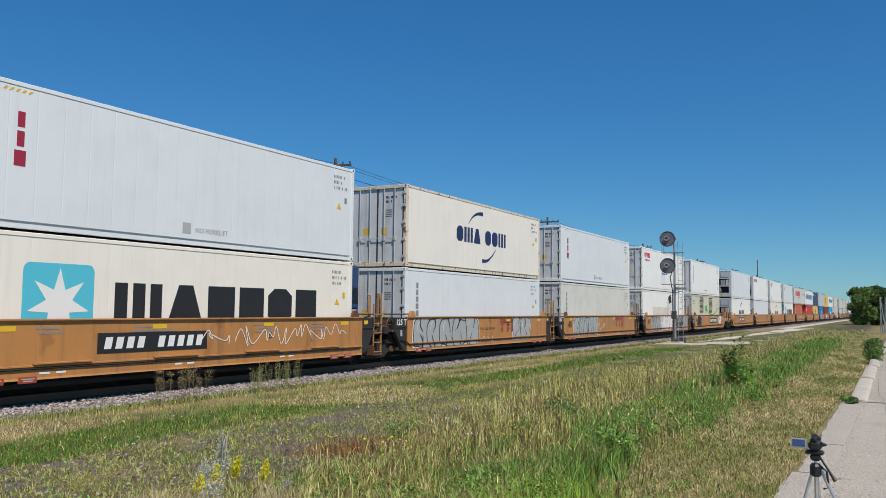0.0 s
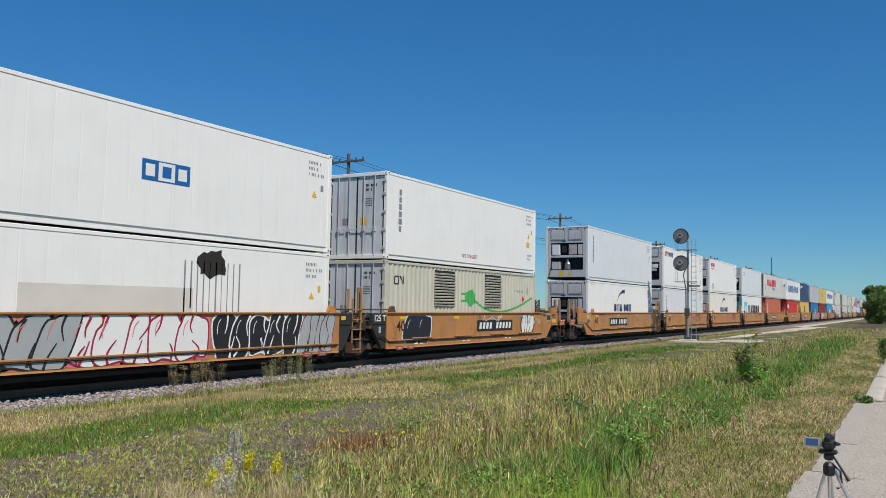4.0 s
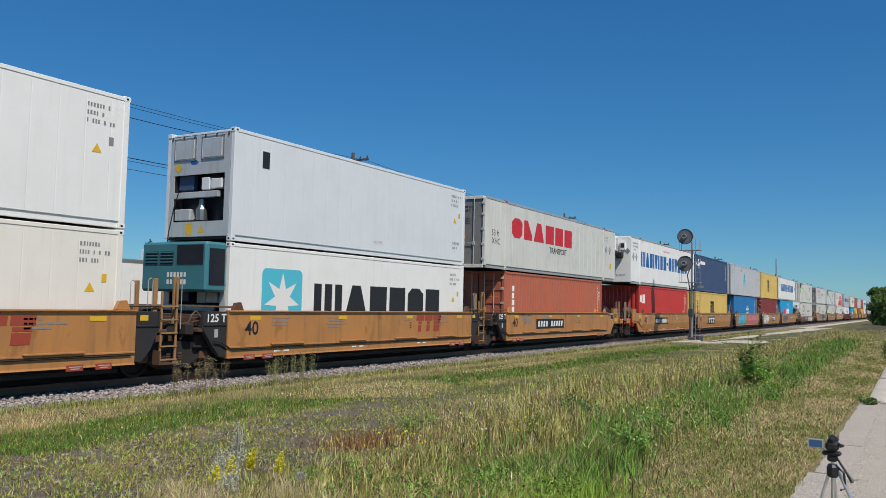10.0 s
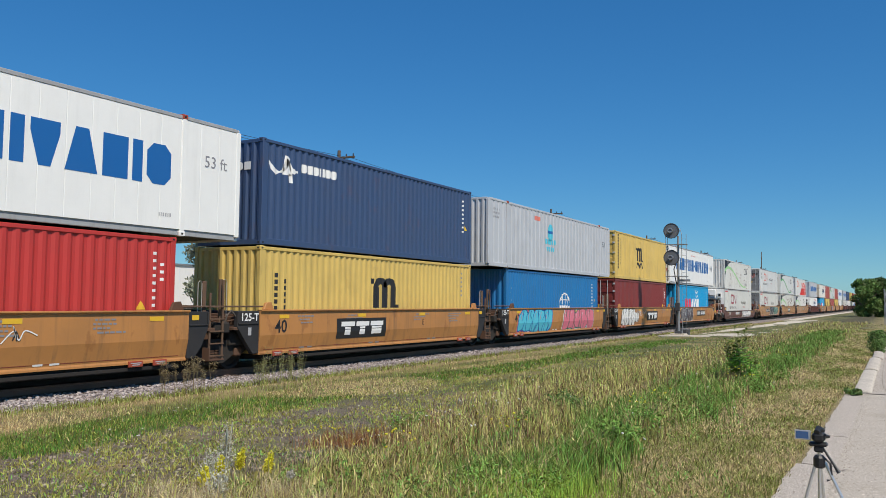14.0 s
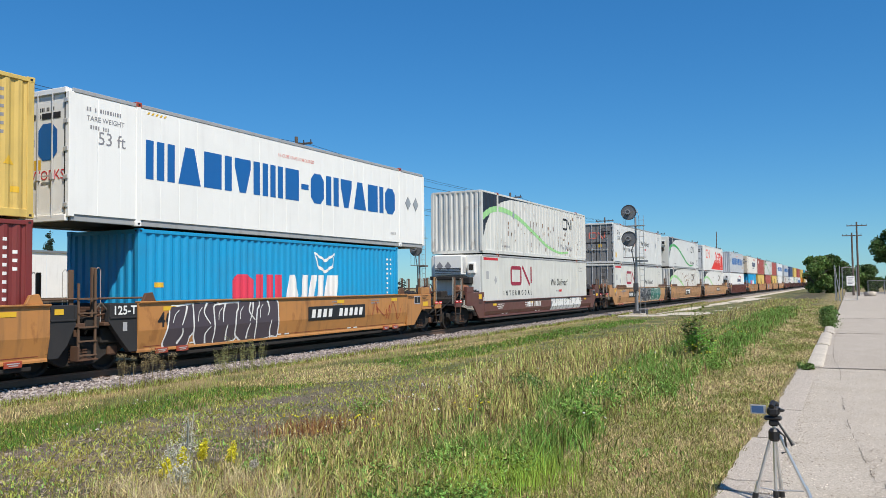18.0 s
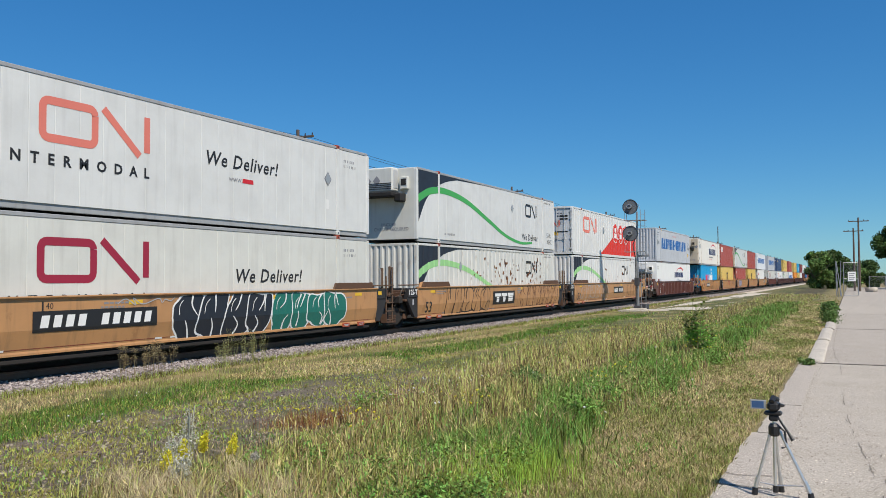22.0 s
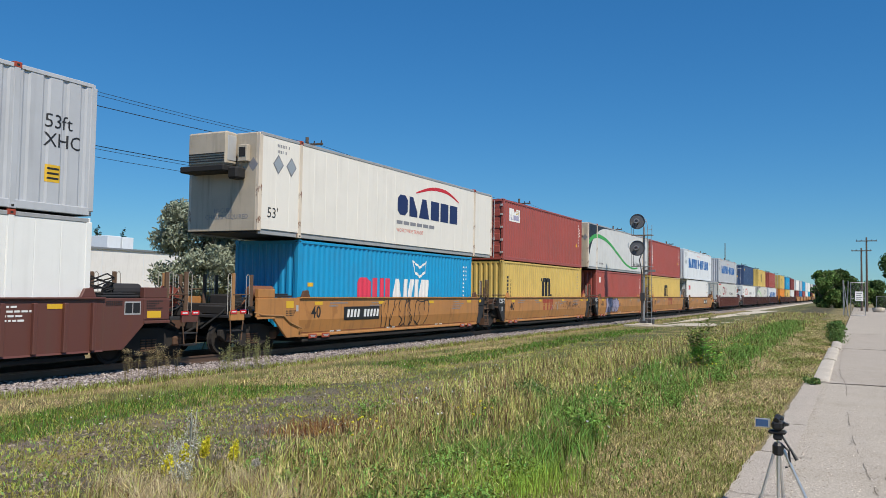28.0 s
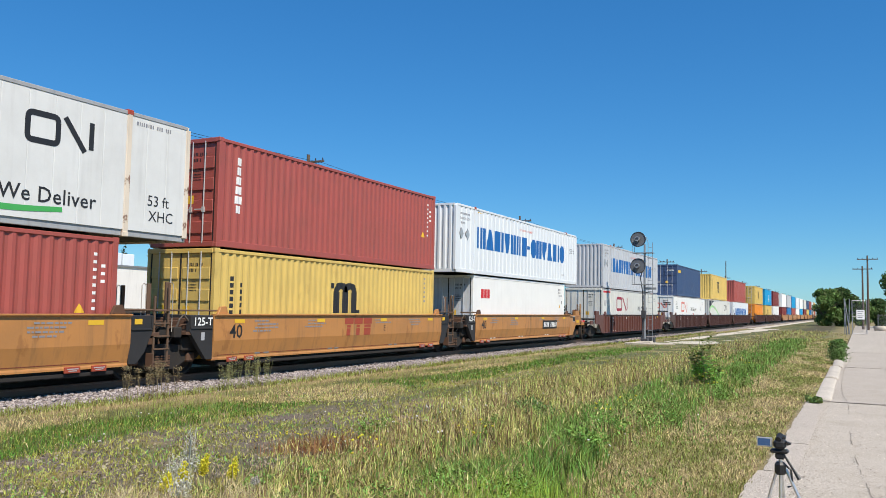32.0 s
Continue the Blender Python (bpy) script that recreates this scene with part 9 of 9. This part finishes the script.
PX = -30.0
poles = [40.1 + 35.1 * k for k in range(-2, 12)]
for y in poles:
    pole(PX, y, -0.3 + rise(y), 11.2, (10.7,))
for j, (dx, z) in enumerate(((-1.15, 10.6), (0.62, 10.6), (1.15, 10.6), (-0.2, 8.55), (0.1, 8.35), (0.3, 7.95))):
    pts = []
    for a, c in zip(poles, poles[1:]):
        for k in range(10):
            f = k / 10
            y = a + (c - a) * f
            pts.append((PX + dx, y, z + rise(y) - 0.3 - 1.6 * f * (1 - f)))
    tagged(part("overhead_wire", tube(None, pts, 0.011 if j not in (0, 3) else 0.018, 4), WIRE), "dark overhead wire sagging between utility poles", "wire", "overhead wires")
pole(-30.0, 217, 0.1, 15.2, (), "tall bare wooden pole by the track")
pole(1.15, 122, 0.0, 9.9, (9.4,), "wooden utility pole with one crossarm by the yard")
pole(0.55, 126, 0.0, 8.7, (8.3,), "shorter wooden utility pole by the yard")
part_ = tagged(new("lamp_tower"), "distant lattice mast with short arms", "mast")
part_.matrix_basis = pose(-110, 71.3, 0)
part("mast", tube(None, [(0, 0, 0), (0, 0, 11.0)], [0.35, 0.12], 6), GALV, part_)
for z in (10.6, 9.6):
    part("arm", boxes(("tarm", z), [(-0.8, 0.8, -0.9, 0.9, z, z + 0.12)]), GALV, part_)

# ---- the white building behind ----
SIDING = mat("white_building_wall", (0.78, 0.77, 0.74), 0.7, stain=0.12, streak=0.12, bump=0.1)
ROOFM = mat("roof_edge_metal", (0.30, 0.31, 0.32), 0.5, 0.5)
hall = tagged(new("warehouse"), "long low white industrial building with flat roof", "building")
hall.matrix_basis = pose(-70, 0, -0.2)
part("wall", boxes(None, [(-0.4, 0.0, 12, 84, 0, 5.65)]), SIDING, hall)
part("wall", boxes(None, [(-40, -0.4, 83.6, 84, 0, 5.65)]), SIDING, hall)
part("wall", boxes(None, [(-40, -0.4, 12, 12.4, 0, 5.65)]), SIDING, hall)
part("roof", boxes(None, [(-40.1, 0.15, 11.9, 84.1, 5.65, 5.85)]), ROOFM, hall)
for i in range(13):
    part("panel_joint", boxes("pjoint", [(0.0, 0.012, -0.03, 0.03, 0.1, 5.6)]), PALE, hall, at=pose(0, 15 + 5.5 * i, 0))
for y0, y1, x, h in ((50.0, 52.6, -6, 0.75), (62.6, 64.4, -5, 1.55), (64.6, 66.2, -5, 1.5)):
    part("rooftop_unit", boxes(None, [(x - 1.5, x + 1.5, y0, y1, 5.85, 5.85 + h)], 0.05), PALE, hall)
part("wall_light", boxes(None, [(0.0, 0.3, 47.2, 47.9, 5.0, 5.3)], 0.04), ROOFM, hall)
fence = tagged(new("board_fence"), "dark weathered board fence beyond the track", "fence")
fence.matrix_basis = pose(-40, 0, -0.2)
FENCEM = mat("dark_fence_boards", (0.09, 0.07, 0.055), 0.9, stain=0.4, each=0.3)
for i in range(75):
    part("board", boxes("fence_board", [(-0.02, 0.02, -0.17, 0.17, 0.0, 1.5)]), FENCEM, fence, at=pose(0, 14 + 0.36 * i, 0))
part("rail", boxes(None, [(0.02, 0.07, 14, 41, 1.1, 1.2)]), FENCEM, fence)

# ---- fence and gate at the end of the yard ----
MESHW = mat("fence_wire", (0.33, 0.34, 0.35), 0.5, 0.6)


def chain_panel(parent, x0, x1, h, step=0.22):
    lines = []
    n = int((x1 - x0 + h) / step)
    for i in range(n):
        u = x0 - h + i * step
        for g in (1, -1):
            a, c = max(u, x0), min(u + h, x1)
            if c > a:
                z0, z1 = a - u, c - u
                if g < 0:
                    z0, z1 = h - z0, h - z1
                lines.append(tube(None, [(a, 0, z0), (c, 0, z1)], 0.006, 3))
    w = part("wire_mesh", joined(None, lines), MESHW, parent)
    tagged(w, kind="stuff")


gate = tagged(new("chain_link_gate"), "open chain-link gate with a white sign", "gate")
gate.matrix_basis = pose(-0.55, 86, 0, 0, 0, 12)
part("gate_frame", joined(None, [tube(None, [(0, 0, 0.1), (0, 0, 3.2)], 0.04, 6), tube(None, [(1.25, 0, 0.1), (1.25, 0, 3.2)], 0.04, 6), tube(None, [(0, 0, 3.2), (1.25, 0, 3.2)], 0.035, 6), tube(None, [(0, 0, 0.1), (1.25, 0, 0.1)], 0.035, 6), tube(None, [(0, 0, 1.7), (1.25, 0, 1.7)], 0.03, 6)]), GALV, gate)
chain_panel(gate, 0.0, 1.25, 3.2)
sign = part("sign", boxes(None, [(0.35, 1.05, -0.09, -0.06, 1.45, 2.35)], 0.005), INK_WHITE, gate, "white sign with unreadable bars")
for i, z in enumerate((2.15, 1.95, 1.75, 1.6)):
    part("text_bar", boxes(None, [(0.45, 0.95 - 0.1 * (i % 2), -0.098, -0.091, z, z + 0.07)]), INK_GREY, sign)
for i, (x, y, tilt) in enumerate(((-0.75, 85.4, -7), (-1.05, 86.8, -3), (-0.9, 88.6, 2), (-1.25, 90.4, 0))):
    tagged(part("fence_post", tube("fpost", [(0, 0, -0.1), (0, 0, 3.4)], 0.045, 6), GALV, None, at=pose(x, y, 0, 0, tilt, 0)), "leaning grey steel fence post", "post", "fence posts")
yard = tagged(new("chain_link_fence"), "grey chain-link fence across the end of the yard", "fence")
yard.matrix_basis = pose(2.6, 140, 0)
for i in range(9):
    part("post", tube("ypost", [(0, 0, -0.1), (0, 0, 2.1)], 0.05, 6), GALV, yard, at=pose(2.2 * i, 0, 0))
part("top_rail", tube(None, [(0, 0, 2.05), (17.6, 0, 2.05)], 0.03, 6), GALV, yard)
chain_panel(yard, 0.0, 17.6, 2.05, 0.3)
tagged(part("boulder", stones_mesh([(2.4, 118, 0.25)], 3, 0.7, 0.7, 0.6), KERB), "pale boulder at the foot of a pole", "rock")

# ---- camcorder on a tripod ----
BLACKPL = mat("black_plastic", (0.014, 0.014, 0.015), 0.45, stain=0.05)
LEGM = mat("satin_aluminium", (0.66, 0.66, 0.65), 0.35, 0.85, stain=0.1)
SCREEN = mat("bluish_screen", (0.05, 0.11, 0.24), 0.2, stain=0.02)
tri = tagged(new("tripod"), "silver camera tripod with black head, legs collapsed", "tripod")
tri.matrix_basis = pose(-0.545, 6.72, 0.0)
for dx, dy in ((-0.145, -0.02), (0.25, -0.03), (0.03, 0.15)):
    leg = part("leg", tube(None, [(0.15 * dx, 0.15 * dy, 0.50), (dx, dy, 0.035)], 0.0115, 8), LEGM, tri)
    part("leg_lock", tube(None, [(0.15 * dx + 0.80 * (dx - 0.15 * dx), 0.15 * dy + 0.80 * (dy - 0.15 * dy), 0.14), (dx * 0.96, dy * 0.96, 0.06)], 0.016, 8), LEGM, leg)
    part("foot", tube(None, [(dx * 0.98, dy * 0.98, 0.055), (dx * 1.02, dy * 1.02, 0.0)], [0.021, 0.024], 8), BLACKPL, leg)
part("centre_column", tube(None, [(0, 0, 0.06), (0, 0, 0.60)], 0.0125, 8), LEGM, tri)
part("column_foot", tube(None, [(0, 0, 0.03), (0, 0, 0.08)], 0.02, 8), BLACKPL, tri)
part("brace", tube(None, [(-0.11, 0.015, 0.09), (0, 0, 0.08), (0.2, -0.02, 0.10)], 0.005, 5), LEGM, tri)
part("hub", tube(None, [(0, 0, 0.455), (0, 0, 0.47), (0, 0, 0.53), (0, 0, 0.55)], [0.03, 0.042, 0.042, 0.028], 10), BLACKPL, tri)
part("crank", tube(None, [(0.02, 0.0, 0.54), (0.075, -0.01, 0.50), (0.085, -0.01, 0.38), (0.05, -0.01, 0.37)], 0.009, 6), BLACKPL, tri)
part("pan_head", boxes(None, [(-0.035, 0.035, -0.03, 0.03, 0.57, 0.62), (-0.07, 0.06, -0.04, 0.04, 0.615, 0.645)], 0.012), BLACKPL, tri)
part("pan_handle", tube(None, [(0.03, -0.01, 0.60), (0.10, -0.05, 0.50), (0.135, -0.07, 0.445)], [0.008, 0.010, 0.015], 8), BLACKPL, tri)
cam_ = tagged(new("camcorder"), "small black camcorder with its screen folded out", "camera")
cam_.matrix_basis = pose(-0.545, 6.72, 0.645)
part("body", boxes(None, [(-0.045, 0.045, -0.055, 0.085, 0.0, 0.075)], 0.022), BLACKPL, cam_)
part("lens_barrel", tube(None, [(0, 0.08, 0.045), (0, 0.13, 0.045)], 0.028, 12), BLACKPL, cam_)
part("top_grip", tube(None, [(-0.01, -0.05, 0.075), (0.0, 0.0, 0.10), (0.02, 0.05, 0.08)], 0.022, 8), BLACKPL, cam_)
part("hand_strap", tube(None, [(0.045, -0.05, 0.06), (0.07, 0.0, 0.045), (0.045, 0.06, 0.03)], 0.010, 5), BLACKPL, cam_)
lcd = part("screen_case", boxes(None, [(-0.165, -0.052, -0.028, -0.016, 0.012, 0.082)], 0.004), LEGM, cam_, "silver-rimmed fold-out screen")
part("screen", boxes(None, [(-0.155, -0.068, -0.031, -0.0281, 0.021, 0.073)]), SCREEN, lcd)


# ---- what moves ----
def motions():
    lean = math.degrees(math.atan(GRADE))
    for thing, s, z in MOVING:
        rows = []
        for t in (0.0, 4.0, 8.0, 12.0, 16.0, 20.0, 24.0, 28.0, 32.0):
            y = s - gone(t)
            rows.append((t, pose(XC, y, RAIL + z + GRADE * (y - 15.0), lean, 0, 0)))
        walk(thing, rows)


motions()
